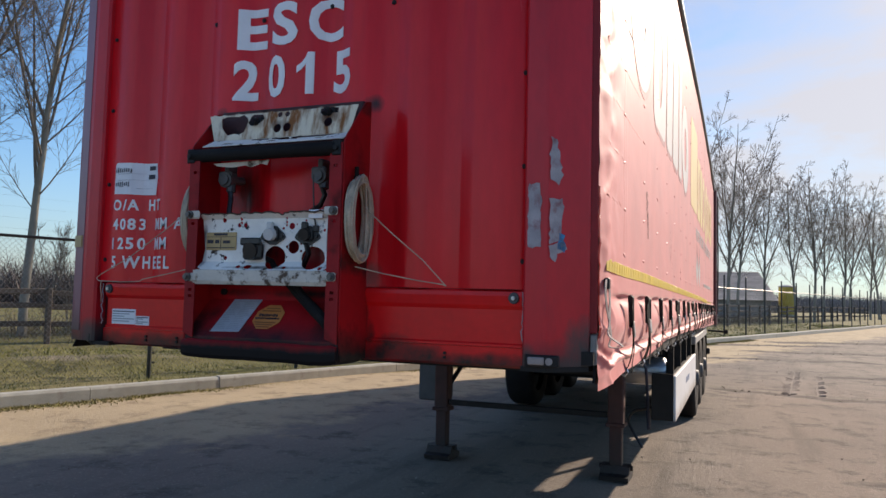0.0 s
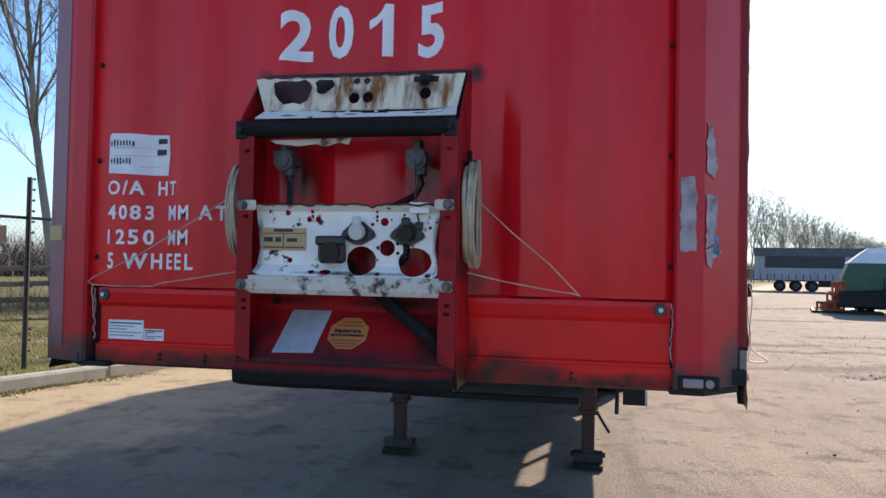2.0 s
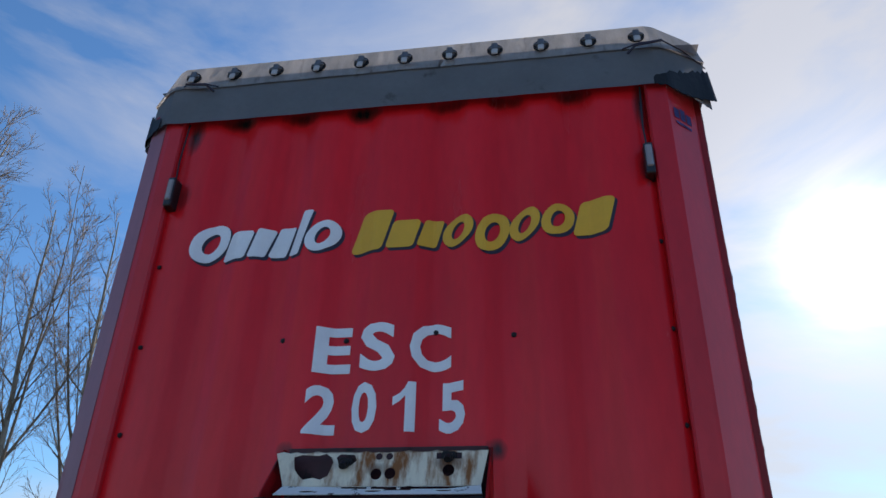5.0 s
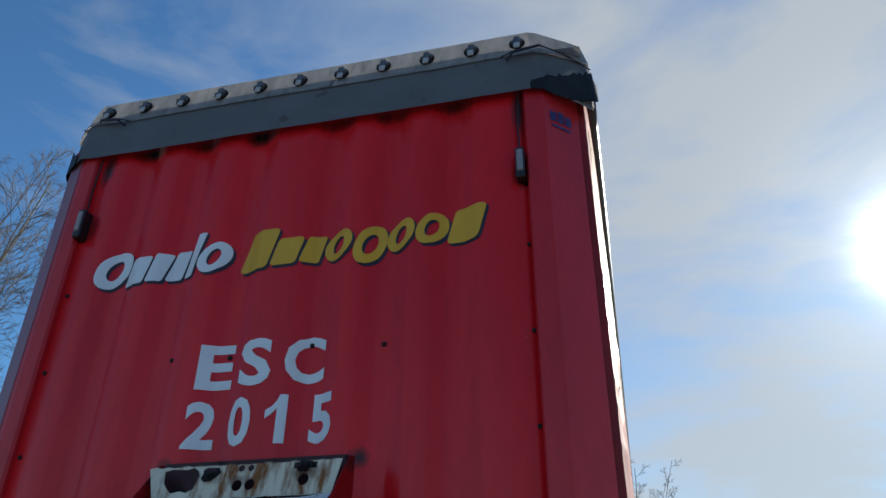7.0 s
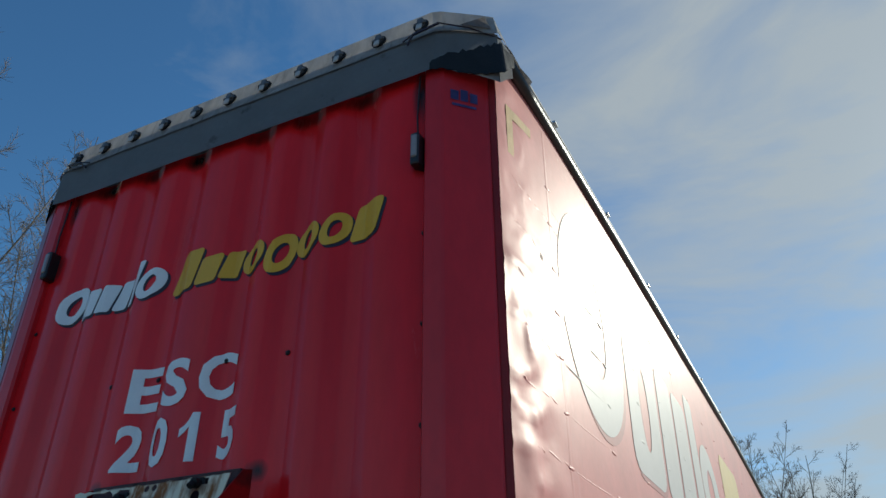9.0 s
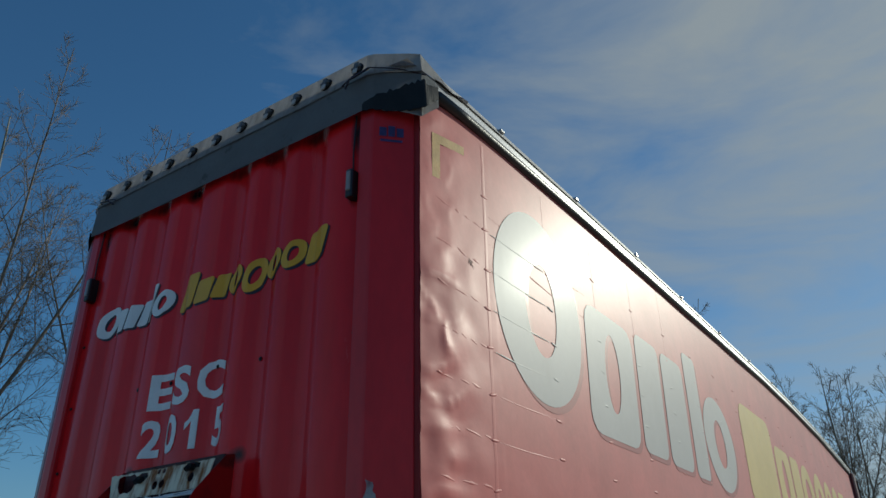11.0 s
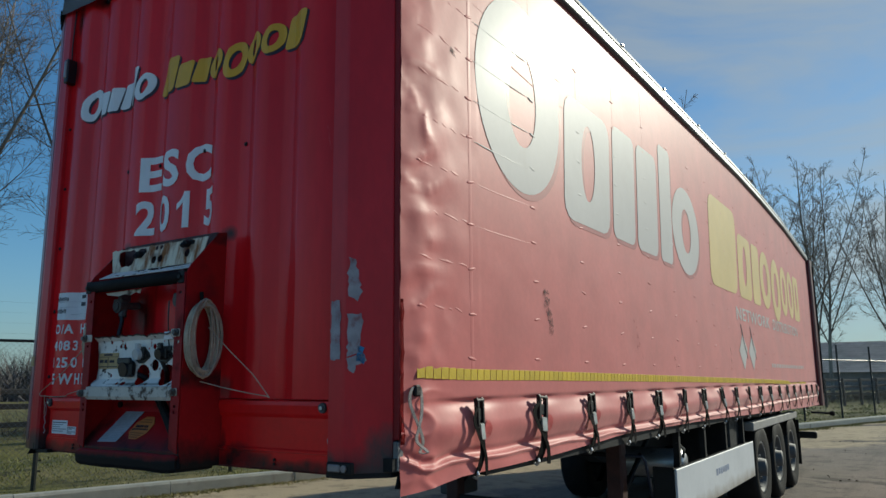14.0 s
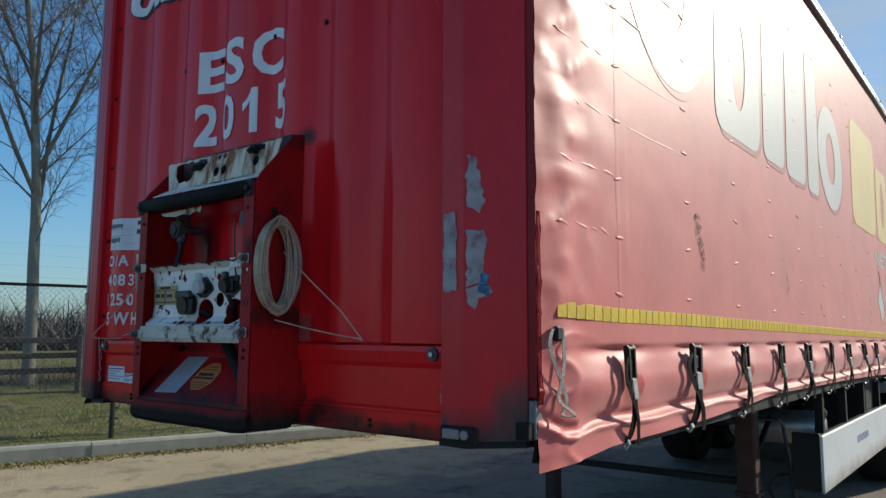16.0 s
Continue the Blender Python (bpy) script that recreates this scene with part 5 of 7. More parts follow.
        if i == 0:
            hook.matrix_basis = m
        else:
            copy_thing(hook, m)
    # upper marker lamps
    for x in (-1.065, 0.985):
        bm = bmesh.new()
        box(bm, x - 0.019, x + 0.019, -0.045, 0.045, 3.345, 3.495, 0.008, seg=2)
        lamp = part("marker_lamp", bm, PLASTIC, trailer)
        bm = bmesh.new()
        box(bm, x - 0.013, x + 0.013, -0.052, -0.04, 3.375, 3.482, 0.005)
        part("lens", bm, LAMP_CLEAR, lamp, "clear lamp lens")
        bm = bmesh.new()
        tube(bm, [(x, -0.012, 3.49), (x - 0.005, -0.012, 3.6), (x + 0.004, -0.01, 3.81)], 0.004, 5)
        part("cable", bm, PLASTIC, lamp)
    # lower beam in two lengths, with a rolled top edge
    prof = [(0.07, 1.533), (0.022, 1.533), (0.010, 1.526), (0.007, 1.510), (0.012, 1.474), (0.026, 1.458), (0.026, 1.333), (0.018, 1.327), (0.018, 1.318), (0.07, 1.318)]
    for x0, x1 in ((-1.045, -0.405), (0.345, 1.0)):
        bm = bmesh.new()
        extrude_profile(bm, prof, "x", x0, x1)
        part("lower_beam", bm, RED_LOW, trailer)
        bm = bmesh.new()
        extrude_profile(bm, [(0.07, 1.316), (0.026, 1.316), (0.026, 1.250), (0.038, 1.240), (0.07, 1.240)], "x", x0 - 0.02, x1 + 0.03)
        part("sill_plate", bm, RED_LOW, trailer)
    for x in (-0.80, -0.62, 0.69):
        for z in (1.268, 1.285):
            bm = bmesh.new()
            tube(bm, [(x, 0.028, z), (x, 0.020, z)], 0.0065, 8)
            part("sill_bolt", bm, BLACK, trailer)
    for x in (-1.02, 0.969):
        bm = bmesh.new()
        tube(bm, [(x, 0.014, 1.502), (x, 0.000, 1.502)], [0.023, 0.020], 14)
        washer = part("bolt", bm, mat("grey_grimy_steel", (0.07, 0.075, 0.08), 0.5, metal=0.4, var=0.3, scale=30), trailer)
        bm = bmesh.new()
        tube(bm, [(x, 0.001, 1.502), (x, -0.008, 1.502)], 0.008, 6)
        part("bolt_head", bm, STEEL, washer)
    # sealant peeling beside the posts
    rnd = random.Random(4)
    for x in (-1.06, 1.003):
        bm = bmesh.new()
        ribbon(bm, [(x + rnd.uniform(-0.0045, 0.0045), 0.012 - rnd.uniform(0, 0.010), 1.525 - 0.0145 * i) for i in range(14)], 0.0035, 0.003, (1, 0, 0))
        part("sealant", bm, TAPE_GREY, trailer, "peeling pale sealant bead")
    # front corner lamps and bottom brackets
    for sx in (-1, 1):
        m = Matrix.Translation((sx * 1.085, -0.022, 1.278)) if sx > 0 else Matrix.Translation((sx * 1.15, 0.02, 1.268)) @ pose(0, 0, 0, 0, 0, -36)
        bm = bmesh.new()
        box(bm, -0.062, 0.062, -0.006, 0.02, -0.022, 0.022, 0.004)
        bmesh.ops.transform(bm, matrix=m, verts=bm.verts)
        lamp = part("front_lamp", bm, BLACK, trailer)
        bm = bmesh.new()
        box(bm, -0.05, 0.012, -0.014, -0.004, -0.014, 0.014, 0.004)
        tube(bm, [(0.030, -0.004, 0), (0.030, -0.013, 0)], 0.0135, 14)
        bmesh.ops.transform(bm, matrix=m, verts=bm.verts)
        part("lens", bm, LAMP_CLEAR, lamp, "scratched clear lens")
        bm = bmesh.new()
        far = 1.228 if sx > 0 else 1.268
        extrude_profile(bm, [(1.0 * sx, 0.0), (1.1 * sx, -0.006), (far * sx, 0.12), ((far + 0.012) * sx, 0.30), (1.0 * sx, 0.30)], "z", 1.236, 1.254)
        part("corner_bracket", bm, BLACK, trailer)
        bm = bmesh.new()
        extrude_profile(bm, [(0.15, 1.262), (0.125, 1.195), (0.20, 1.185), (0.24, 1.262)] if sx > 0 else [(0.10, 1.32), (0.045, 1.215), (0.18, 1.215), (0.2, 1.32)], "x", (1.242 if sx > 0 else 1.272) * sx, (1.250 if sx > 0 else 1.280) * sx)
        part("rubber_flap", bm, RUBBER, trailer)
        bm = bmesh.new()
        edge = 1.244 if sx > 0 else 1.282
        box(bm, sx * edge - 0.012, sx * edge + 0.012, 0.126, 0.165, 1.26, 1.372, 0.003)
        part("side_plate", bm, mat("dull_plate", (0.2, 0.2, 0.2), 0.5, metal=0.4, var=0.2, scale=20), trailer)


build_front()


def build_marks():
    # stencilled words and numbers
    for ch, x0, x1, z0, z1 in (("E", -0.333, -0.195, 2.582, 2.767), ("S", -0.155, -0.017, 2.578, 2.772), ("C", 0.038, 0.19, 2.578, 2.768),
                               ("2", -0.348, -0.235, 2.351, 2.534), ("0", -0.172, -0.074, 2.348, 2.536), ("1", -0.016, 0.067, 2.351, 2.534), ("5", 0.150, 0.248, 2.349, 2.534)):
        if ch == "1":
            w, h = x1 - x0, z1 - z0
            bm = outline_sheet([[(x0 + w * a, z0 + h * b) for a, b in ((0.56, 0), (1, 0), (1, 1), (0.66, 1), (0.52, 0.87), (0.3, 0.76), (0, 0.69), (0, 0.52), (0.3, 0.6), (0.56, 0.72))]], 0.002)
        else:
            bm = text_bm(ch, x0, x1, z0, z1, bold=0.03)
        part("letter", on_front(bm), LETTER, trailer, f"white vinyl character {ch}")
    for words, z0, z1 in (((("O/A", -1.014, -0.877), ("HT", -0.828, -0.744)), 1.872, 1.924),
                          ((("4083", -1.011, -0.845), ("MM", -0.783, -0.685), ("AT", -0.643, -0.552)), 1.78, 1.834),
                          ((("1250", -1.010, -0.842), ("MM", -0.783, -0.685)), 1.688, 1.744),
                          ((("5", -1.007, -0.982), ("WHEEL", -0.942, -0.662)), 1.598, 1.657)):
        for w, x0, x1 in words:
            for piece, ch in zip(islands(text_bm(w, x0, x1, z0, z1, bold=0.022, spacing=1.3)), w):
                part("letter", on_front(piece), LETTER, trailer, f"white stencil character {ch}")

    def shape(kind, x0, x1, z0, z1, shear, thick, hole=0.42):
        cx, cz, rx, rz = (x0 + x1) / 2, (z0 + z1) / 2, (x1 - x0) / 2, (z1 - z0) / 2
        if kind == "ring":
            outs = [circle(cx, cz, rx, 26, rz), circle(cx, cz, rx * hole, 18, rz * (hole + 0.12))]
        else:
            r = min(rx, rz) * 0.3
            pts = []
            for sx, sz, a0 in ((1, 1, 0), (-1, 1, 90), (-1, -1, 180), (1, -1, 270)):
                for a in (0, 30, 60, 90):
                    t = radians(a0 + a)
                    pts.append((cx + sx * (rx - r) + r * math.cos(t), cz + sz * (rz - r) + r * math.sin(t)))
            outs = [pts]
        bm = outline_sheet([[(x + shear * (z - z0), z) for x, z in o] for o in outs], thick)
        return bm

    # fleet mark on the front: plain slanted rings and bars
    front = [("ring", -0.955, -0.80, 3.085, 3.27, LETTER), ("bar", -0.79, -0.685, 3.085, 3.215, LETTER), ("bar", -0.672, -0.60, 3.09, 3.225, LETTER), ("bar", -0.588, -0.515, 3.095, 3.235, LETTER),
             ("bar", -0.50, -0.455, 3.10, 3.30, LETTER), ("ring", -0.445, -0.30, 3.10, 3.245, LETTER), ("bar", -0.235, -0.10, 3.09, 3.275, LETTER_Y), ("bar", -0.085, 0.03, 3.095, 3.22, LETTER_Y),
             ("bar", 0.045, 0.12, 3.10, 3.225, LETTER_Y), ("ring", 0.13, 0.255, 3.10, 3.235, LETTER_Y), ("ring", 0.262, 0.39, 3.06, 3.24, LETTER_Y), ("ring", 0.40, 0.52, 3.11, 3.25, LETTER_Y),
             ("ring", 0.528, 0.655, 3.115, 3.26, LETTER_Y), ("bar", 0.665, 0.80, 3.12, 3.275, LETTER_Y)]
    for kind, x0, x1, z0, z1, m in front:
        mark = part("mark", on_front(shape(kind, x0, x1, z0, z1, 0.27, 0.002), 0.005), m, trailer, "white vinyl mark" if m is LETTER else "yellow vinyl mark")
        part("shadow_edge", on_front(shape(kind, x0 + 0.008, x1 + 0.010, z0 - 0.012, z1 - 0.008, 0.27, 0.0015), 0.002), OUTLINE, mark)
    # papers, tapes and stickers
    bm = outline_sheet([[(-1.012, 2.092), (-1.0, 2.1), (-0.79, 2.095), (-0.784, 2.03), (-0.79, 1.945), (-0.9, 1.947), (-1.015, 1.952)]], 0.002)
    paper = part("paper_sheet", on_front(bm), PAPER, trailer, "creased white paper with handwriting")
    rnd = random.Random(41)
    strokes = [(-1.004 + 0.0125 * k, -0.9985 + 0.0125 * k, 2.052 + rnd.uniform(-0.003, 0.003), 2.072 + rnd.uniform(-0.004, 0.004), INK) for k in range(8)]
    strokes += [(-1.003 + 0.0125 * k, -0.9975 + 0.0125 * k, 1.986 + rnd.uniform(-0.003, 0.003), 2.006 + rnd.uniform(-0.004, 0.004), INK) for k in range(7)]
    for x0, x1, z0, z1, m in strokes + [(-0.832, -0.796, 2.062, 2.082, INK), (-0.836, -0.798, 2.02, 2.042, INK),
                                        (-0.99, -0.80, 2.045, 2.047, INK_PALE), (-0.99, -0.80, 2.015, 2.017, INK_PALE), (-0.89, -0.80, 1.975, 1.977, INK_PALE)]:
        part("ink_mark", on_front(outline_sheet([[(x0, z0), (x1, z0 + 0.002), (x1, z1), (x0, z1)]], 0.001), 0.005), m, paper)
    for x0, x1, z0, z1 in ((-1.012, -0.868, 1.337, 1.408), (-0.866, -0.785, 1.335, 1.378)):
        bm = bmesh.new()
        box(bm, x0, x1, 0.0228, 0.0262, z0, z1, 0.001)
        tag = part("sticker", bm, PAPER, trailer, "white printed sticker")
        for k in range(5):
            bm = bmesh.new()
            zz = z1 - (z1 - z0) * (0.16 + 0.16 * k)
            box(bm, x0 + 0.006, x1 - 0.006 - 0.03 * (k % 3), 0.0214, 0.0228, zz - 0.0022, zz + 0.0022)
            part("print_line", bm, INK_PALE if k else INK, tag)

    def torn(pts, depth, seed, material, label):
        rnd = random.Random(seed)
        dense = []
        for (ax, az), (bx, bz) in zip(pts, pts[1:] + pts[:1]):
            n = max(2, int(math.hypot(bx - ax, bz - az) / 0.014))
            dense += [(ax + (bx - ax) * i / n + rnd.uniform(-0.004, 0.004), az + (bz - az) * i / n + rnd.uniform(-0.004, 0.004)) for i in range(n)]
        bm = outline_sheet([dense], 0.0015)
        for v in bm.verts:
            x, z = v.co.x, v.co.y
            y = max(-0.012, (x - 1.108) * 1.035)
            v.co = (x, y - 0.003 - v.co.z, z)
        return part("tape_remnant", bm, material, trailer, label)

    torn([(1.108, 2.10), (1.124, 2.095), (1.142, 1.965), (1.135, 1.925), (1.108, 1.945), (1.102, 2.02)], 0, 1, TAPE_GREY, "torn strip of grey tape on the post")
    torn([(1.024, 1.925), (1.066, 1.93), (1.074, 1.86), (1.072, 1.69), (1.024, 1.69)], 0, 2, TAPE_GREY, "torn strip of grey tape on the post")
    torn([(1.104, 1.872), (1.146, 1.874), (1.138, 1.76), (1.142, 1.72), (1.104, 1.70)], 0, 3, TAPE_GREY, "torn strip of grey tape on the post")
    torn([(1.104, 1.70), (1.145, 1.715), (1.158, 1.69), (1.130, 1.665), (1.12, 1.64), (1.104, 1.655)], 0, 4, TAPE_GREY, "ragged scrap of tape on the post")
    torn([(1.132, 1.745), (1.150, 1.735), (1.150, 1.675), (1.132, 1.69)], 0, 5, BLUE, "scrap of blue film on the post")
    # faded mark near the top of the post
    for k, (x0, x1, z0, z1) in enumerate(((1.118, 1.142, 3.655, 3.705), (1.147, 1.170, 3.655, 3.715), (1.175, 1.198, 3.655, 3.705), (1.122, 1.194, 3.625, 3.638))):
        bm = bmesh.new()
        vs = []
        for x, z in ((x0, z0), (x1, z0), (x1, z1), (x0, z1)):
            vs.append(bm.verts.new((x, max(-0.012, (x - 1.108) * 1.035) - 0.003, z)))
        bm.faces.new(vs)
        bmesh.ops.solidify(bm, geom=bm.faces[:], thickness=0.001)
        part("faded_mark", bm, BLUE_MARK, trailer)
    bm = bmesh.new()
    extrude_profile(bm, [(-1.19, -0.0085), (-1.262, 0.0195), (-1.265, 0.0135), (-1.193, -0.0145)], "z", 1.70, 1.755)
    part("reflector_patch", bm, TAN, trailer, "small yellow reflector on the post")


build_marks()


def build_service_panel():
    """The recessed frame with the supply connectors: cheeks, white plates, roller, sloped step, bumper."""
    panel = part("service_frame", bmesh.new(), RED_WORN, trailer, "worn red frame for the air and cable connectors")
    XL, XR = -0.392, 0.338
    cheek = [(0.045, 2.30), (-0.03, 2.285), (-0.175, 2.12), (-0.192, 2.09), (-0.192, 1.36), (-0.176, 1.245), (0.045, 1.245)]
    for x0, x1 in ((XL - 0.006, XL), (XR, XR + 0.006)):
        bm = bmesh.new()
        extrude_profile(bm, cheek, "x", x0, x1)
        part("cheek_plate", bm, RED_CHEEK, panel)
    for x0, x1 in ((XL, XL + 0.05), (XR - 0.055, XR)):
        slots = [[(x0 + 0.018, z), (x0 + 0.036, z), (x0 + 0.036, z + 0.012), (x0 + 0.018, z + 0.012)] for z in (1.99, 1.775, 1.50, 1.475)]
        bm = outline_sheet([[(x0, 1.33), (x1, 1.31), (x1, 2.085), (x0, 2.085)]] + slots, 0.006)
        for v in bm.verts:
            v.co = (v.co.x, -0.196 - v.co.z, v.co.y)
        bmesh.ops.recalc_face_normals(bm, faces=bm.faces)
        part("flange", bm, RED_WORN, panel)
    # upper plate, rusting, with torn and drilled openings; its lip leans forward over the roller
    holes = [[(-0.328, 2.246), (-0.30, 2.254), (-0.24, 2.250), (-0.215, 2.257), (-0.195, 2.244), (-0.186, 2.226), (-0.192, 2.206), (-0.200, 2.180), (-0.225, 2.168), (-0.25, 2.174), (-0.285, 2.168), (-0.305, 2.186), (-0.320, 2.205)],
             [(-0.178, 2.243), (-0.165, 2.254), (-0.115, 2.252), (-0.105, 2.232), (-0.125, 2.214), (-0.155, 2.206), (-0.168, 2.222)], circle(-0.03, 2.245, 0.012), circle(0.006, 2.245, 0.012), circle(-0.035, 2.185, 0.019), circle(0.012, 2.187, 0.019), [(0.165, 2.234), (0.165, 2.256), (0.25, 2.256), (0.25, 2.234)],
             circle(0.207, 2.196, 0.02)]
    rnd = random.Random(8)
    outline = [(-0.392 + 0.73 * i / 30, 2.262 + rnd.uniform(-0.004, 0.003)) for i in range(31)] + [(0.315, 2.145), (-0.35, 2.145)]
    bm = outline_sheet([outline] + holes, 0.004)
    for v in bm.verts:
        f = (2.262 - v.co.y) / 0.117
        v.co = (v.co.x, -0.085 - 0.02 * f - v.co.z, v.co.y)
    part("upper_plate", bm, WHITE_RUSTY, panel, "white steel plate streaked with rust")
    lip = [circle(-0.25, 0.05, 0.028, 16, 0.012), circle(-0.03, 0.048, 0.03, 16, 0.012), circle(0.2, 0.045, 0.03, 16, 0.012)] + [circle(-0.15 + 0.05 * k, 0.02 + 0.02 * (k % 2), 0.008, 10, 0.006) for k in range(6)]
    bm = outline_sheet([[(-0.35, 0.0), (0.315, 0.0), (0.325, 0.075), (-0.355, 0.075)]] + lip, 0.004)
    for v in bm.verts:
        v.co = (v.co.x, -0.105 - v.co.y * 0.9, 2.145 - v.co.y * 0.5 + v.co.z)
    part("plate_lip", bm, WHITE_PLATE, panel)
    # near-black red stands in for the shade behind the openings; its blotches are grime
    bm = bmesh.new()
    box(bm, -0.37, 0.33, -0.03, 0.04, 2.10, 2.29)
    part("cavity_back", bm, mat("shaded_cavity_red", (0.06, 0.010, 0.012), 0.6, var=0.3, scale=9, second=GRIME, amount=0.6, stain=9), panel)
    for x, z in ((-0.145, 2.225), (0.207, 2.243)):
        bm = bmesh.new()
        tube(bm, [(x, -0.03, z), (x, -0.115, z - 0.006)], 0.017, 10)
        box(bm, x - 0.026, x + 0.026, -0.09, -0.07, z - 0.02, z + 0.02, 0.006)
        tube(bm, [(x, -0.115, z - 0.006), (x, -0.128, z - 0.02)], 0.012, 8)
        part("fitting", bm, BLACK, panel, "grimy steel fitting")
    bm = bmesh.new()
    tube(bm, [(-0.395, -0.186, 2.068), (-0.2, -0.186, 2.067), (0.1, -0.186, 2.067), (0.305, -0.186, 2.066)], 0.028, 14)
    part("roller", bm, RUBBER, panel, "black rubber roller", True)
    for x in (-0.388, 0.312):
        bm = bmesh.new()
        box(bm, x - 0.02, x + 0.02, -0.205, -0.196, 2.035, 2.095, 0.004)
        tube(bm, [(x, -0.203, 2.064), (x, -0.216, 2.064)], 0.010, 6)
        part("roller_bolt", bm, BLACK, panel)
    bm = outline_sheet([[(-0.30, 2.035), (-0.02, 2.04), (-0.03, 2.018), (-0.06, 2.026), (-0.11, 2.012), (-0.14, 2.022), (-0.2, 2.015), (-0.28, 2.024)]], 0.003)
    for v in bm.verts:
        v.co = (v.co.x, -0.165 - v.co.z, v.co.y)
    part("torn_lip", bm, WHITE_DIRTY, panel)
    # air couplings behind
    for x in (-0.275, 0.185):
        bm = bmesh.new()
        tube(bm, [(x, 0.0, 1.985), (x, -0.09, 1.978)], 0.018, 10)
        tube(bm, [(x, -0.085, 1.978), (x, -0.12, 1.975)], [0.036, 0.034], 12)
        tube(bm, [(x, -0.12, 1.975), (x, -0.128, 1.975)], 0.022, 12)
        box(bm, x - 0.038, x + 0.03, -0.118, -0.07, 1.985, 2.012, 0.006)
        tube(bm, [(x + 0.012, -0.09, 1.96), (x + 0.014, -0.095, 1.925)], 0.019, 8)
        box(bm, x - 0.012, x + 0.012, -0.11, -0.05, 2.0, 2.045, 0.004)
        coup = part("air_coupling", bm, mat("dark_grey_coupling", (0.10, 0.10, 0.10), 0.55, metal=0.3, var=0.3, scale=20), panel, "dark grey metal air coupling")
        bm = bmesh.new()
        if x > 0:
            tube(bm, [(x, -0.10, 1.945), (x + 0.015, -0.09, 1.90), (x - 0.01, -0.08, 1.86), (x - 0.06, -0.06, 1.84), (x - 0.12, -0.04, 1.815)], 0.011, 6)
        else:
            tube(bm, [(x + 0.01, -0.10, 1.95), (x + 0.02, -0.10, 1.90), (x + 0.03, -0.12, 1.83)], 0.011, 6)
        part("hose", bm, PLASTIC, coup)
    # main connector plate
    holes = [circle(0.02, 1.642, 0.05, 26, 0.047, 0.02, 1), circle(0.197, 1.64, 0.054, 26, 0.046, 0.02, 2), circle(0.105, 1.684, 0.026, 20)]
    for x, z, r in ((-0.235, 1.796, 0.010), (-0.15, 1.80, 0.007), (-0.15, 1.784, 0.007), (-0.16, 1.775, 0.010), (-0.13, 1.775, 0.010), (0.095, 1.768, 0.014), (0.07, 1.80, 0.005), (0.07, 1.785, 0.006), (0.07, 1.772, 0.005),
                    (-0.225, 1.64, 0.009), (0.118, 1.775, 0.004), (0.075, 1.685, 0.007), (0.14, 1.70, 0.007), (0.14, 1.668, 0.006), (0.245, 1.75, 0.006), (0.055, 1.76, 0.006), (0.16, 1.79, 0.005), (0.072, 1.645, 0.005)):
        holes.append(circle(x, z, r, 10))
    holes += [circle(-0.095, 1.603, 0.02, 14, 0.008), circle(0.08, 1.60, 0.01, 10, 0.006), circle(-0.142, 1.603, 0.012, 10, 0.006), circle(0.245, 1.597, 0.01, 10, 0.006)]
    rnd = random.Random(18)
    top = [(-0.34 + 0.615 * i / 40, 1.822 + rnd.uniform(-0.0045, 0.003) - (0.006 if i in (12, 13, 26, 27) else 0)) for i in range(41)]
    bm = outline_sheet([[(-0.315, 1.59), (-0.345, 1.60), (-0.33, 1.68), (-0.345, 1.80)] + top + [(0.276, 1.80), (0.262, 1.69), (0.275, 1.60), (0.262, 1.59)]] + holes, 0.004)
    for zc in (1.80, 1.625):
        bmesh.ops.bisect_plane(bm, geom=bm.verts[:] + bm.edges[:] + bm.faces[:], plane_co=(0, zc, 0), plane_no=(0, 1, 0))
    for v in bm.verts:
        z = v.co.y
        y = -0.155
        if z > 1.80:
            y -= (z - 1.80) * 1.4
        if z < 1.625:
            y -= (1.625 - z) * 1.1
        v.co = (v.co.x, y - v.co.z, z)
    edge_pts = [(x, -0.155 - (z - 1.80) * 1.4 - 0.001, z + 0.0005) for x, z in top]
    plate = part("connector_plate", bm, WHITE_PLATE, panel, "white connector plate with punched holes")
    bm = bmesh.new()
    tube(bm, edge_pts, [0.0028 + 0.002 * abs(noise.noise((p[0] * 30, 1, 2))) for p in edge_pts], 5)
    part("rusty_edge", bm, mat("rusty_edge", (0.06, 0.028, 0.018), 0.8, var=0.4, scale=40), plate, "ragged rusty edge")
    bm = bmesh.new()
    extrude_profile(bm, [(-0.186, 1.592), (-0.20, 1.588), (-0.203, 1.545), (-0.197, 1.53), (-0.19, 1.53), (-0.19, 1.585)], "x", -0.352, 0.285)
    part("lower_bar", bm, WHITE_DIRTY, panel, "dirty white bar")
    for x, z in ((-0.372, 1.817), (0.312, 1.82), (-0.372, 1.558), (0.312, 1.566)):
        bm = bmesh.new()
        sx = 1 if x < 0 else -1
        box(bm, min(x - 0.016 * sx, x + 0.045 * sx), max(x - 0.016 * sx, x + 0.045 * sx), -0.208, -0.199, z - 0.017, z + 0.017, 0.005)
        tab = part("mounting_tab", bm, WHITE_DIRTY, panel)
        bm = bmesh.new()
        tube(bm, [(x, -0.208, z), (x, -0.216, z)], 0.017, 14)
        tube(bm, [(x, -0.214, z), (x, -0.228, z)], 0.0105, 6)
        part("bolt", bm, mat("grimy_bolt", (0.14, 0.13, 0.12), 0.5, metal=0.5, var=0.3, scale=30), tab)
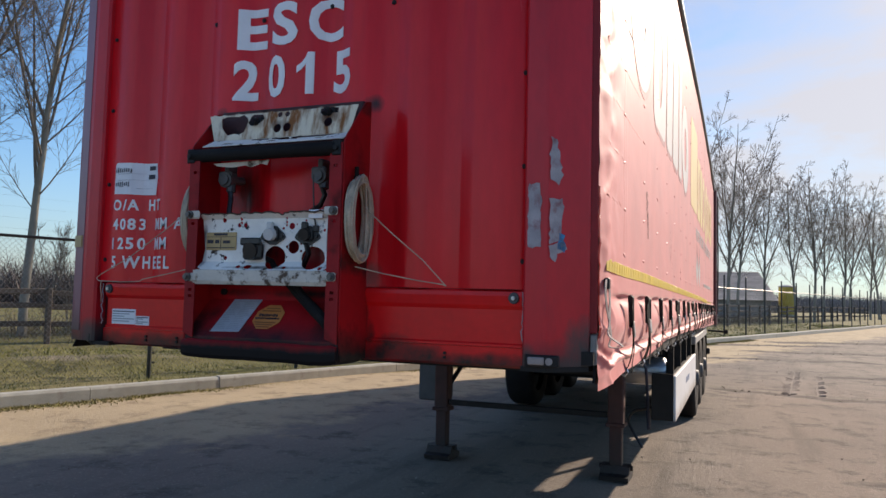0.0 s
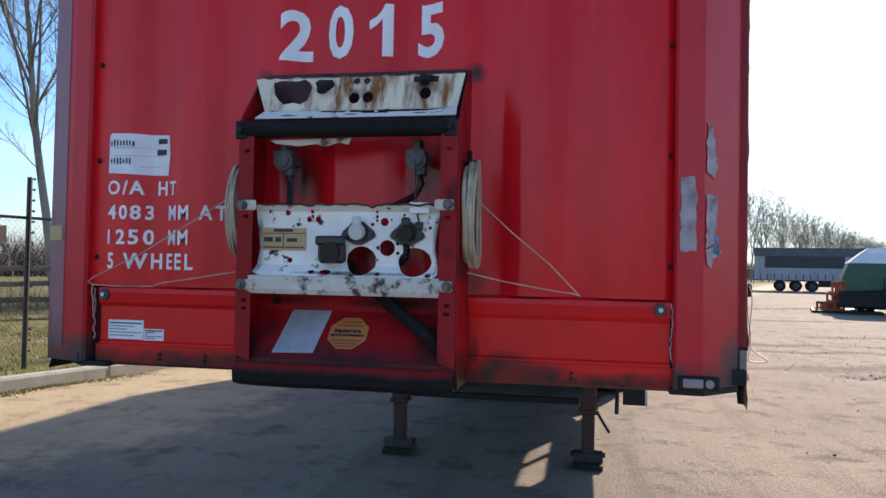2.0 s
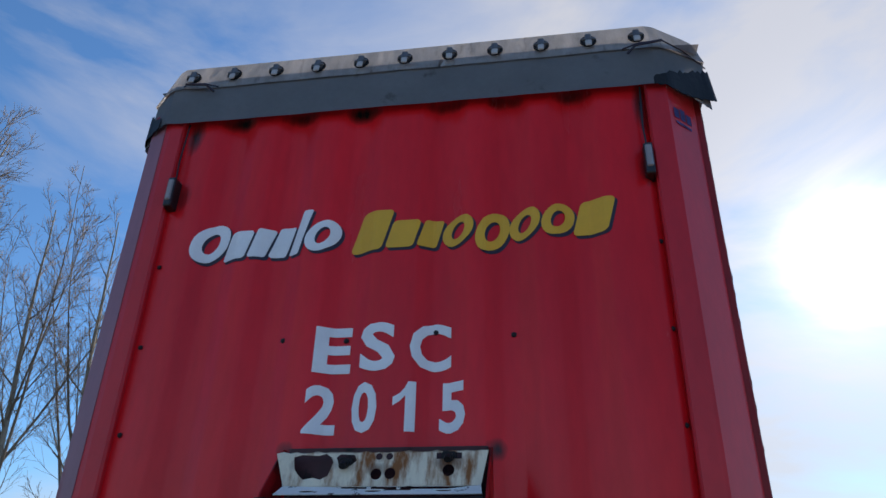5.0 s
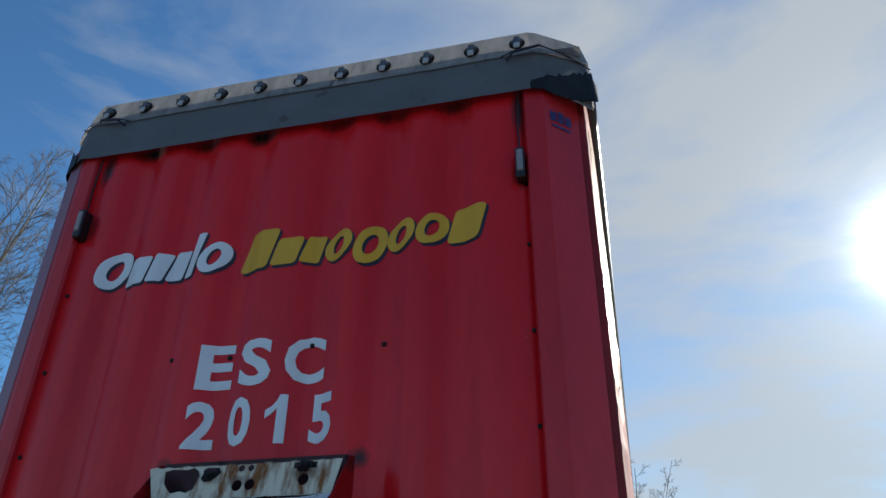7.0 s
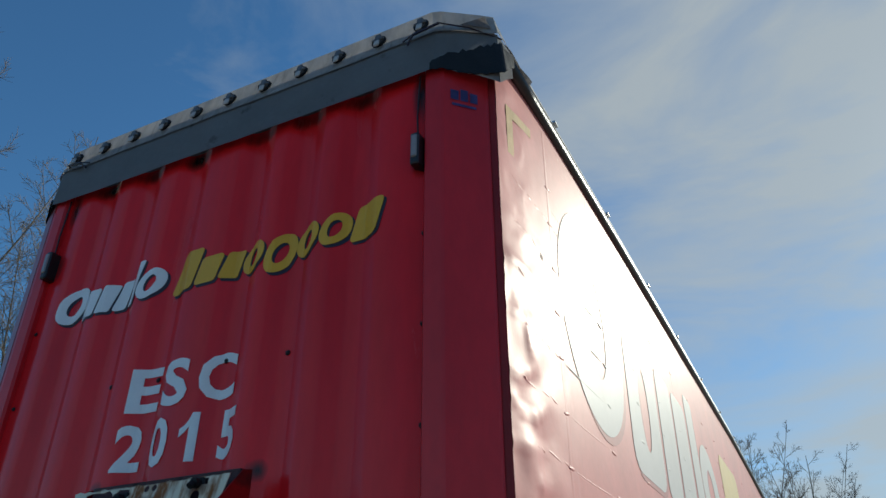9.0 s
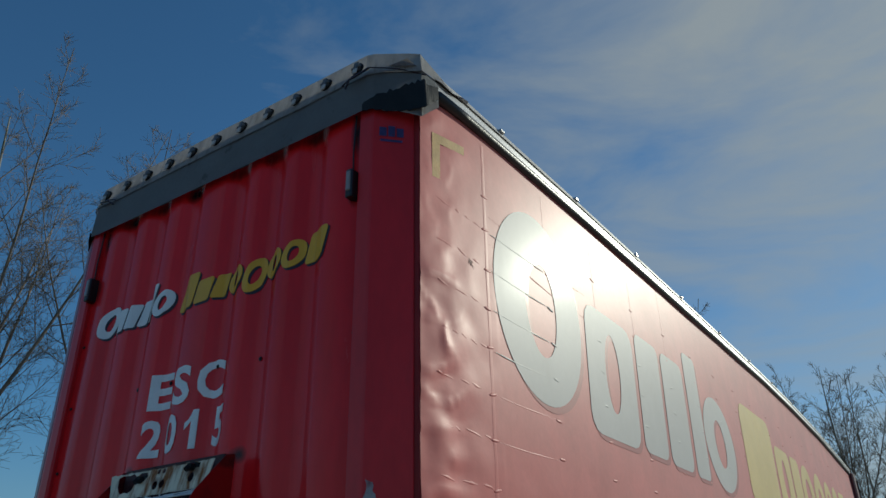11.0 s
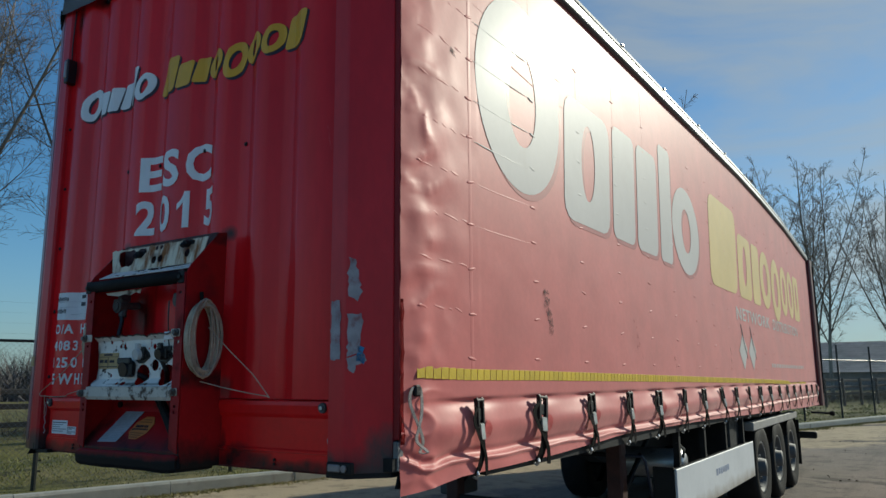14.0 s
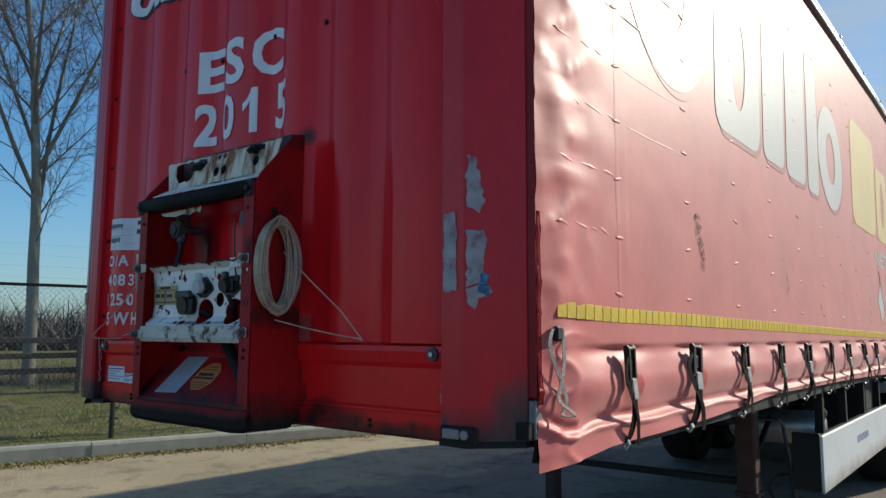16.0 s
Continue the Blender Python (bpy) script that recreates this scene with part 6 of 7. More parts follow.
    # sockets with sprung caps
    def socket(x, z, cap, square):
        bm = bmesh.new()
        if square:
            tube(bm, [(x, -0.155, z), (x, -0.185, z - 0.003)], [0.04, 0.038], 18)
            box(bm, x - 0.05, x + 0.05, -0.20, -0.183, z + 0.018, z + 0.048, 0.006)
            box(bm, x - 0.044, x + 0.046, -0.192, -0.158, z - 0.04, z + 0.03, 0.01)
        else:
            box(bm, x - 0.028, x + 0.028, -0.18, -0.155, z - 0.026, z + 0.03, 0.008)
            extrude_profile(bm, [(x - 0.058, z - 0.012), (x - 0.05, z - 0.02), (x - 0.012, z - 0.042), (x + 0.012, z - 0.042), (x + 0.05, z - 0.02), (x + 0.058, z - 0.012), (x + 0.05, z + 0.004),
                                 (x + 0.014, z + 0.034), (x - 0.014, z + 0.034), (x - 0.05, z + 0.004)], "y", -0.166, -0.156)
            for sx in (-1, 1):
                tube(bm, [(x + sx * 0.042, -0.164, z - 0.008), (x + sx * 0.042, -0.172, z - 0.008)], 0.008, 8)
        s = part("socket", bm, PLASTIC, plate)
        bm = bmesh.new()
        if square:
            tube(bm, [(x, -0.186, z - 0.004), (x, -0.20, z - 0.006)], [0.037, 0.033], 18)
        else:
            tube(bm, [(x, -0.180, z), (x, -0.197, z - 0.003)], [0.028, 0.024], 14)
            box(bm, x - 0.014, x + 0.014, -0.195, -0.175, z + 0.018, z + 0.048, 0.005)
        part("cap", bm, cap, s)

    socket(-0.075, 1.672, PLASTIC, True)
    socket(0.01, 1.735, mat("grey_white_cap", (0.55, 0.55, 0.54), 0.45, var=0.1), False)
    socket(0.172, 1.733, PLASTIC, False)
    bm = bmesh.new()
    tube(bm, [(0.17, -0.165, 1.70), (0.165, -0.14, 1.66), (0.12, -0.10, 1.62), (0.09, -0.08, 1.55)], 0.012, 6)
    tube(bm, [(-0.06, -0.15, 1.65), (-0.03, -0.11, 1.63), (0.0, -0.09, 1.57)], 0.014, 6)
    part("cable", bm, PLASTIC, plate)
    bm = bmesh.new()
    tube(bm, [(0.19, -0.165, 1.97), (0.196, -0.17, 1.90), (0.203, -0.168, 1.80), (0.21, -0.166, 1.765)], 0.003, 5)
    box(bm, 0.197, 0.223, -0.170, -0.158, 1.743, 1.768, 0.003)
    part("label_string", bm, PLASTIC, plate)
    bm = bmesh.new()
    box(bm, 0.18, 0.245, -0.176, -0.166, 1.795, 1.83, 0.002)
    part("paper_tag", bm, PAPER, plate)
    bm = bmesh.new()
    box(bm, -0.322, -0.17, -0.1615, -0.158, 1.672, 1.746, 0.001)
    tan = part("instruction_sticker", bm, TAN, plate, "tan instruction sticker")
    for k, (x0, x1, z0, z1) in enumerate(((-0.282, -0.215, 1.733, 1.742), (-0.315, -0.285, 1.70, 1.715), (-0.275, -0.255, 1.70, 1.715), (-0.235, -0.20, 1.70, 1.712), (-0.318, -0.25, 1.68, 1.684), (-0.242, -0.176, 1.68, 1.684), (-0.248, -0.246, 1.676, 1.728), (-0.322, -0.17, 1.7265, 1.7285))):
        bm = bmesh.new()
        box(bm, x0, x1, -0.1632, -0.1616, z0, z1)
        part("print_mark", bm, INK, tan)
    # sloped step below, bumper, labels
    bm = bmesh.new()
    extrude_profile(bm, [(0.045, 1.53), (-0.02, 1.53), (-0.032, 1.485), (-0.036, 1.47), (-0.185, 1.318), (-0.185, 1.25), (0.045, 1.25)], "x", XL + 0.002, XR - 0.002)
    step = part("sloped_step", bm, RED_STEP, panel, "scuffed red sloped panel")
    bm = bmesh.new()
    prof = [(-0.18, 1.306), (-0.194, 1.303), (-0.200, 1.295), (-0.201, 1.27), (-0.198, 1.243), (-0.188, 1.228), (0.0, 1.226), (0.0, 1.25), (-0.18, 1.25)]
    cuts = [-0.40 + 0.733 * i / 26 for i in range(27)]
    rings = []
    for i, x in enumerate(cuts):
        e = 0.82 if i in (0, 26) else 1.0
        w = 0.006 * noise.noise((x * 7, 2.0, 5.0))
        rings.append([bm.verts.new((x, -0.19 + (y + 0.19) * e if y < -0.18 else y, 1.265 + (z - 1.265) * e + w)) for y, z in prof])
    for a, b in zip(rings, rings[1:]):
        for k in range(len(prof)):
            bm.faces.new((a[k], a[(k + 1) % len(prof)], b[(k + 1) % len(prof)], b[k]))
    bm.faces.new(rings[0][::-1])
    bm.faces.new(rings[-1])
    bmesh.ops.recalc_face_normals(bm, faces=bm.faces)
    part("bumper", bm, RED_LIP, panel, "red bumper lip blackened with grease")

    def on_step(u, v, lift):
        """x and distance down the slope."""
        d = Vector((0, -0.149, -0.152)).normalized()
        n = Vector((0, -0.152, 0.149)).normalized()
        p = Vector((0, -0.036, 1.47)) + d * v + n * lift
        return (u, p.y, p.z)

    def sticker(outline, lift, thick, name, material, parent, label=""):
        bm = outline_sheet([outline], thick)
        for w in bm.verts:
            w.co = on_step(w.co.x, w.co.y, lift + w.co.z)
        bmesh.ops.recalc_face_normals(bm, faces=bm.faces)
        return part(name, bm, material, parent, label)

    lab = sticker([(-0.255, 0.005), (-0.115, 0.003), (-0.135, 0.185), (-0.275, 0.19)], 0.003, 0.002, "notice", mat("grey_notice", (0.40, 0.42, 0.46), 0.35, var=0.12, scale=12), step, "grey printed notice")
    for k in range(17):
        v = 0.014 + 0.0098 * k
        sh = -0.02 * v / 0.18
        short = 0.008 * (k * 7 % 4)
        for a, b in ((-0.247, -0.193 - short), (-0.185, -0.126 - short * 0.7)):
            sticker([(a + sh, v), (b + sh, v), (b + sh, v + 0.0032), (a + sh, v + 0.0032)], 0.0044, 0.0008, "print_line", INK_PALE, lab)
    oc = [(-0.035 + 0.071 * math.cos(radians(22.5 + 45 * k)), 0.098 + 0.071 * math.sin(radians(22.5 + 45 * k))) for k in range(8)]
    octo = sticker(oc, 0.003, 0.002, "octagon_sticker", ORANGE, step, "orange octagonal sticker about tractor-trailer synchronization")
    for txt, x0, x1, v0, v1 in (("tractor-tra", -0.085, 0.008, 0.098, 0.082), ("synchronization", -0.094, 0.022, 0.116, 0.101)):
        bm = text_bm(txt, x0, x1, v0, v1, 0.001, 0.03)
        for w in bm.verts:
            w.co = on_step(w.co.x, w.co.y, 0.0055 + w.co.z)
        bmesh.ops.recalc_face_normals(bm, faces=bm.faces)
        part("lettering", bm, INK, octo, f"black print {txt}")
    for x0, x1, v in ((-0.065, 0.0, 0.05), (-0.08, 0.01, 0.064), (-0.085, 0.015, 0.128), (-0.075, 0.005, 0.14), (-0.065, -0.005, 0.152)):
        sticker([(x0, v), (x1, v), (x1, v + 0.005), (x0, v + 0.005)], 0.0052, 0.001, "print_line", mat("brown_print", (0.30, 0.10, 0.03), 0.5, var=0.1), octo)
    bm = bmesh.new()
    tube(bm, [(0.03, -0.09, 1.56), (0.10, -0.10, 1.50), (0.19, -0.13, 1.44), (0.26, -0.16, 1.395), (0.28, -0.15, 1.36)], [0.02, 0.022, 0.024, 0.022, 0.02], 8)
    tube(bm, [(0.06, -0.10, 1.56), (0.14, -0.12, 1.485), (0.24, -0.15, 1.42), (0.275, -0.16, 1.38)], 0.015, 8)
    part("hose", bm, RUBBER, panel)
    for x, z in ((-0.32, 1.50), (0.26, 1.48)):
        bm = bmesh.new()
        tube(bm, [(x, -0.028, z), (x, -0.04, z)], 0.015, 8)
        part("bolt", bm, BLACK, panel)


build_service_panel()


def build_coil(name, x, y, z, ry, rz, loops, seed, label):
    """A hank of hose hung on the outer face of the frame."""
    rnd = random.Random(seed)
    bm = bmesh.new()
    pts = []
    for k in range(loops):
        ox = rnd.uniform(-0.010, 0.012) + 0.008 * math.sin(k)
        a = rnd.uniform(0.52, 1.08)
        b = rnd.uniform(0.86, 1.04)
        oy = rnd.uniform(-0.008, 0.008)
        for i in range(26):
            t = 2 * math.pi * i / 26
            pts.append((x + ox + 0.004 * math.cos(2 * t + seed + k), y + oy + ry * a * math.sin(t), z + rz * b * math.cos(t)))
    tube(bm, pts, 0.0052, 6)
    thing_ob = part(name, bm, ROPE, None, "", True)
    tagged(thing_ob, label, "hose coil", "coils on the frame")
    return thing_ob


build_coil("hose_coil", 0.372, -0.115, 1.797, 0.088, 0.165, 24, 5, "coil of pale hose hanging on the red frame")
build_coil("hose_coil", -0.43, -0.10, 1.81, 0.09, 0.152, 11, 9, "coil of pale hose hanging on the red frame")
bm = bmesh.new()
tube(bm, [(0.36, -0.12, 1.955), (0.365, -0.13, 2.0)], 0.009, 6)
tube(bm, [(0.342, -0.11, 1.96), (0.39, -0.12, 1.965)], 0.008, 6)
part("coil_hook", bm, RUBBER, trailer)


def cord(pts, label):
    bm = bmesh.new()
    tube(bm, pts, 0.0022, 5)
    tagged(part("cord", bm, ROPE), label, "cord", "cords on the front")


cord([(0.385, -0.10, 1.845), (0.50, -0.075, 1.74), (0.62, -0.05, 1.64), (0.715, -0.04, 1.542), (0.70, -0.042, 1.548), (0.60, -0.06, 1.562), (0.47, -0.085, 1.585), (0.36, -0.11, 1.61)], "thin pale cord tied across the red front")
cord([(-0.445, -0.10, 1.87), (-0.62, -0.07, 1.775), (-0.85, -0.045, 1.65), (-1.04, -0.035, 1.565), (-1.06, -0.035, 1.548), (-1.04, -0.038, 1.538), (-0.9, -0.04, 1.534), (-0.79, -0.042, 1.538), (-0.77, -0.045, 1.548), (-0.62, -0.07, 1.57), (-0.44, -0.11, 1.597)], "thin pale cord tied across the red front")
cord([(-1.06, -0.006, 1.54), (-1.07, 0.001, 1.51), (-1.062, 0.001, 1.47), (-1.066, 0.004, 1.44)], "frayed end of pale cord beside the post")


# ---- curtain side ----
SEAMS = [0.668 + 0.672 * k for k in range(19)]
EDGE_Z = [(0.13, 1.165), (0.30, 1.172), (0.55, 1.198), (1.44, 1.205), (2.67, 1.245), (5.0, 1.225), (8.0, 1.17), (11.4, 1.115), (13.4, 1.10)]
ROOF_Z = [(0.0, 3.93), (0.5, 3.965), (2.0, 4.0), (4.5, 4.03), (7.0, 4.05), (8.5, 4.03), (10.4, 3.97), (12.0, 3.86), (13.4, 3.76)]


def tuck(y):
    """The curtain is drawn in behind the corner post."""
    return 0.004 + 0.026 * math.exp(-max(0.0, y - 0.14) / 0.33)


def curtain_out(y, z):
    """How far the curtain stands out from its plane."""
    d = 0.004 * noise.noise((y * 0.8, z * 0.9, 4.0)) - tuck(y)
    if z < 2.48:
        d += 0.0014 * noise.noise((y * 5.0, z * 7.0, 2.0)) * min(1, (2.48 - z) * 5)
    if y < 0.75:
        f = math.exp(-(y - 0.13) / 0.22)
        d += 0.022 * f * min(1.0, (y - 0.138) / 0.16) * (0.35 + 1.3 * noise.noise((y * 6, z * 6.5, 9.0))) * (1 if z < 3.2 else 0.4)
        fold = 1 - min(1.0, 3.2 * abs(noise.noise((y * 3.5 + z * 2.2, z * 7.5 - y * 1.5, 15.0))))
        d += 0.0085 * fold * fold * math.exp(-((y - 0.27) / 0.15) ** 2) * (1 if z < 3.0 else 0.35)
    # slack roll along the straps, flat where the cloth meets the post
    if z < 1.56:
        calm = 0.12 + 0.88 * min(1.0, max(0.0, (y - 0.16) / 0.30))
        near = min(abs(y - s) for s in SEAMS)
        pinch = 1 - 0.75 * math.exp(-(near / 0.07) ** 2)
        roll = 0.8 + 0.5 * noise.noise((y * 1.3, 0, 6.0))
        d += 0.033 * math.exp(-((z - 1.395) / 0.062) ** 2) * pinch * roll * calm
        d -= 0.022 * math.exp(-((z - 1.518) / (0.009 if z > 1.518 else 0.034)) ** 2) * (0.25 * calm + 0.75 * math.exp(-(near / 0.19) ** 2))
        crest = 1.262 + 0.040 * max(0.0, 1 - (y - 0.138) / 0.12) - 0.014 * max(0.0, 1 - abs(y - 0.33) / 0.13) + 0.008 * noise.noise((y * 2.7, 5.0, 1.0))
        d -= 0.019 * math.exp(-((z - crest - 0.032) / 0.015) ** 2) * (0.7 + 0.6 * noise.noise((y * 2.1, 2.0, 8.0)))
        d += 0.013 * math.exp(-((z - crest) / 0.0095) ** 2) * min(1.0, (y - 0.13) / 0.05)
        d += 0.009 * noise.noise((y * 3.1, z * 7, 3.0)) * max(0, min(1, (1.5 - z) / 0.1)) * calm
        if z < 1.28:
            d += 0.012 * (1.28 - z) / 0.1 * (0.6 + noise.noise((y * 2.2, 1, 1))) * calm
            if y < 0.62:
                d += 0.006 * (1.28 - z) / 0.1 * max(0, 1 - abs(y - 0.35) / 0.3)
    return d


def build_curtain():
    ys = spaced((((0.138, 0.75), 0.0125), ((0.75, 2.9), 0.02), ((2.9, 6), 0.045), ((6, REAR - 0.2), 0.09)))
    verts, faces = [], []
    for y in ys:
        zb, zt = lerp_table(EDGE_Z, y), lerp_table(ROOF_Z, y) - 0.02
        cols = [zb + (1.58 - zb) * i / 56 for i in range(56)] + [1.58 + (zt - 1.58) * i / 100 for i in range(101)]
        for z in cols:
            verts.append((HALF + 0.012 + curtain_out(y, z), y, z))
    w = 157
    for i in range(len(ys) - 1):
        for j in range(w - 1):
            faces.append((i * w + j, (i + 1) * w + j, (i + 1) * w + j + 1, i * w + j + 1))
    me = bpy.data.meshes.new("curtain")
    me.from_pydata(verts, [], faces)
    me.polygons.foreach_set("use_smooth", [True] * len(faces))
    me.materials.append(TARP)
    ob = new("curtain", me)
    ob.parent = trailer
    ob.matrix_parent_inverse = trailer.matrix_world.inverted()
    tagged(ob, "sun-bleached red curtain with rivets, creases and slack folds")
    # plain far side, roof, floor and rear
    bm = bmesh.new()
    box(bm, -1.28, -1.26, 0.16, REAR - 0.1, 1.27, 3.78, 0.004)
    part("far_curtain", bm, RED, trailer)
    bm = bmesh.new()
    lo = [[bm.verts.new((x, max(y, 0.02), z + 0.12 + (0.03 if abs(x) < 1 else 0.0))) for x in (-1.27, -0.9, 0, 0.9, 1.27)] for y, z in ROOF_Z]
    for a, b in zip(lo, lo[1:]):
        for i in range(4):
            bm.faces.new((a[i], a[i + 1], b[i + 1], b[i]))
    bmesh.ops.solidify(bm, geom=bm.faces[:], thickness=0.01)
    part("roof_sheet", bm, ROOF_WHITE, trailer, "weathered white roof sheet")
    bm = bmesh.new()
    box(bm, -1.25, 1.25, 0.1, REAR - 0.1, 1.26, 1.31)
    part("floor_deck", bm, BLACK, trailer)
    bm = bmesh.new()
    box(bm, -1.275, 1.275, REAR - 0.08, REAR, 1.1, 3.8, 0.01)
    part("rear_door", bm, DARK_RED, trailer)
    # roof rail: a round dark track, a flat pale rail, a black seam and the folded edge of the roof sheet
    line = [(0.25, lerp_table(ROOF_Z, 0.25))] + [p for p in ROOF_Z if p[0] > 0.3]
    bm = bmesh.new()
    tube(bm, [(HALF + 0.010, y, z + 0.010) for y, z in line], 0.031, 12)
    part("curtain_track", bm, mat("dark_track", (0.055, 0.052, 0.055), 0.35, metal=0.3, var=0.2), trailer, "", True)

    def strip(name, x0, x1, z0, z1, material, label=""):
        bm = bmesh.new()
        rows = [[bm.verts.new(p) for p in ((HALF + x0, y, z + z0), (HALF + x1, y, z + z1), (HALF + x1 - 0.03, y, z + z1), (HALF + x0 - 0.03, y, z + z0))] for y, z in line]
        for a, b in zip(rows, rows[1:]):
            for k in range(4):
                bm.faces.new((a[k], b[k], b[(k + 1) % 4], a[(k + 1) % 4]))
        bm.faces.new(rows[0])
        bm.faces.new(rows[-1][::-1])
        bmesh.ops.recalc_face_normals(bm, faces=bm.faces)
        part(name, bm, material, trailer, label)

    strip("roof_rail", 0.012, 0.006, 0.036, 0.102, ALU, "weathered aluminium roof rail")
    strip("roof_seam", 0.002, 0.002, 0.100, 0.122, BLACK)
    strip("roof_fold", 0.008, 0.002, 0.120, 0.150, ROOF_WHITE, "folded edge of the white roof sheet")
    rnd = random.Random(6)
    for y in (0.9, 1.9, 3.0, 4.1, 5.3, 6.5, 7.6, 8.8):
        bm = bmesh.new()
        z = lerp_table(ROOF_Z, y)
        box(bm, HALF - 0.005, HALF + 0.018, y - 0.025, y + 0.025, z + 0.142, z + 0.16, 0.004)
        part("roof_clip", bm, ALU, trailer)
    # rear post
    bm = bmesh.new()
    extrude_profile(bm, [(1.19, REAR - 0.34), (1.32, REAR - 0.34), (1.345, REAR - 0.30), (1.345, REAR - 0.02), (1.19, REAR)], "z", 1.08, 3.80)
    part("rear_post", bm, DARK_RED, trailer, "dark rear corner post")
    bm = bmesh.new()
    tube(bm, [(1.352, REAR - 0.04, 1.3), (1.362, REAR - 0.02, 2.4), (1.352, REAR - 0.03, 3.7)], 0.013, 8)
    part("locking_bar", bm, BLACK, trailer)
    # front strap loop
    bm = bmesh.new()
    ribbon(bm, curve([(1.276, 0.235, 1.59), (1.278, 0.19, 1.575), (1.280, 0.172, 1.53), (1.281, 0.195, 1.48), (1.283, 0.218, 1.445), (1.286, 0.243, 1.40), (1.289, 0.252, 1.36), (1.286, 0.235, 1.325),
                      (1.34, 0.212, 1.33), (1.288, 0.210, 1.37), (1.287, 0.226, 1.42), (1.284, 0.248, 1.47), (1.282, 0.254, 1.53), (1.278, 0.248, 1.58)], 4), 0.015, 0.003, (0.25, 1, 0.1))
    loop = part("front_strap", bm, WEB_PALE, trailer, "pale worn webbing strap")
    bm = bmesh.new()
    box(bm, 1.266, 1.288, 0.205, 0.245, 1.545, 1.59, 0.006)
    part("buckle", bm, BLACK, loop)


build_curtain()


def build_cloth_details():
    """Studs where the inner posts press through, welded double seams and sharp creases of the curtain."""
    def face(y, z):
        return HALF + 0.012 + curtain_out(y, z)

    bm = bmesh.new()
    bmesh.ops.create_uvsphere(bm, u_segments=10, v_segments=6, radius=1.0, matrix=Matrix.Diagonal((0.0032, 0.036, 0.0075, 1)))
    white_bm = bm.copy()
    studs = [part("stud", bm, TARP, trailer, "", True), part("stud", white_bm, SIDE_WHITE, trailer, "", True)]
    used = [False, False]
    rnd = random.Random(51)
    for i, s in enumerate(SEAMS[:18]):
        for k in range(-0, 10):
            z = 1.704 + 0.2095 * k
            if z > lerp_table(ROOF_Z, s) - 0.2:
                continue
            kind = 1 if 2.62 < z < 3.32 and 0.8 < s < 4.9 else 0
            m = Matrix.Translation((face(s, z) + (0.0015 if kind else 0), s + rnd.uniform(-0.01, 0.01), z + rnd.uniform(-0.012, 0.012))) @ pose(0, 0, 0, rnd.uniform(-12, 12))
            if used[kind]:
                shared("stud", studs[kind].data, trailer, m)
            else:
                studs[kind].matrix_basis = m
                used[kind] = True
    # the welded band at the first post, and short stretches of the next ones under the roof rail
    for i, s in enumerate(SEAMS[:5]):
        w, h = (0.017, 0.0006) if i == 0 else (0.008, 0.0005)
        top = lerp_table(ROOF_Z, s) - 0.03
        zs = [z for z in ([1.66 + 0.08 * k for k in range(29)] if i == 0 else [3.34 + 0.08 * k for k in range(9)]) if z < top]
        bm = bmesh.new()
        rows = [[bm.verts.new((face(s, z) + d, s + e, z)) for d, e in ((-0.001, -w), (h, -w * 0.72), (h * 0.5, -w * 0.2), (h * 0.5, w * 0.2), (h, w * 0.72), (-0.001, w))] for z in zs]
        for a, b in zip(rows, rows[1:]):
            for k in range(5):
                bm.faces.new((a[k], a[k + 1], b[k + 1], b[k]))
        bmesh.ops.recalc_face_normals(bm, faces=bm.faces)
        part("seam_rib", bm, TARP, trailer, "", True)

    def crease(pts, w, h, material=TARP):
        bm = bmesh.new()
        fine = curve([(0, y, z) for y, z in pts], 6)
        n = len(fine) - 1
        rows = []
        for k, p in enumerate(fine):
            t = math.sin(math.pi * (0.04 + 0.92 * k / n)) * (0.6 + 0.6 * abs(noise.noise((p.y * 18, p.z * 9, 3.0))))
            x = face(p.y, p.z) + (0.0026 if material is SIDE_WHITE else 0)
            rows.append([bm.verts.new((x + d * t, p.y, p.z + e * t)) for d, e in ((-0.0012, -w), (h * 0.8, -w * 0.35), (h, w * 0.2), (-0.0012, w))])
        for a, b in zip(rows, rows[1:]):
            for k in range(3):
                bm.faces.new((a[k], b[k], b[k + 1], a[k + 1]))
        bmesh.ops.recalc_face_normals(bm, faces=bm.faces)
        part("crease", bm, material, trailer, "", True)

    for k in range(1, 9):
        z = 1.704 + 0.2095 * k
        y = 0.23 + rnd.uniform(0, 0.05)
        while y < 0.60:
            ln = rnd.uniform(0.04, 0.13)
            crease([(y, z + 0.01 + rnd.uniform(-0.008, 0.008)), (y + ln * 0.5, z + 0.006), (min(y + ln, 0.64), z + rnd.uniform(-0.006, 0.006))], 0.011, 0.0019)
            y += ln + rnd.uniform(0.01, 0.05)
        if k > 2:
            crease([(0.70, z), (0.95, z - 0.004), (1.30, z + 0.002)], 0.007, 0.0016, SIDE_WHITE if 2.75 < z < 3.6 else TARP)
    for z in (3.46, 3.30):
        crease([(0.70, z + 0.02), (1.05, z - 0.005), (1.5, z - 0.04), (1.85, z - 0.03)], 0.010, 0.003, TARP)


build_cloth_details()


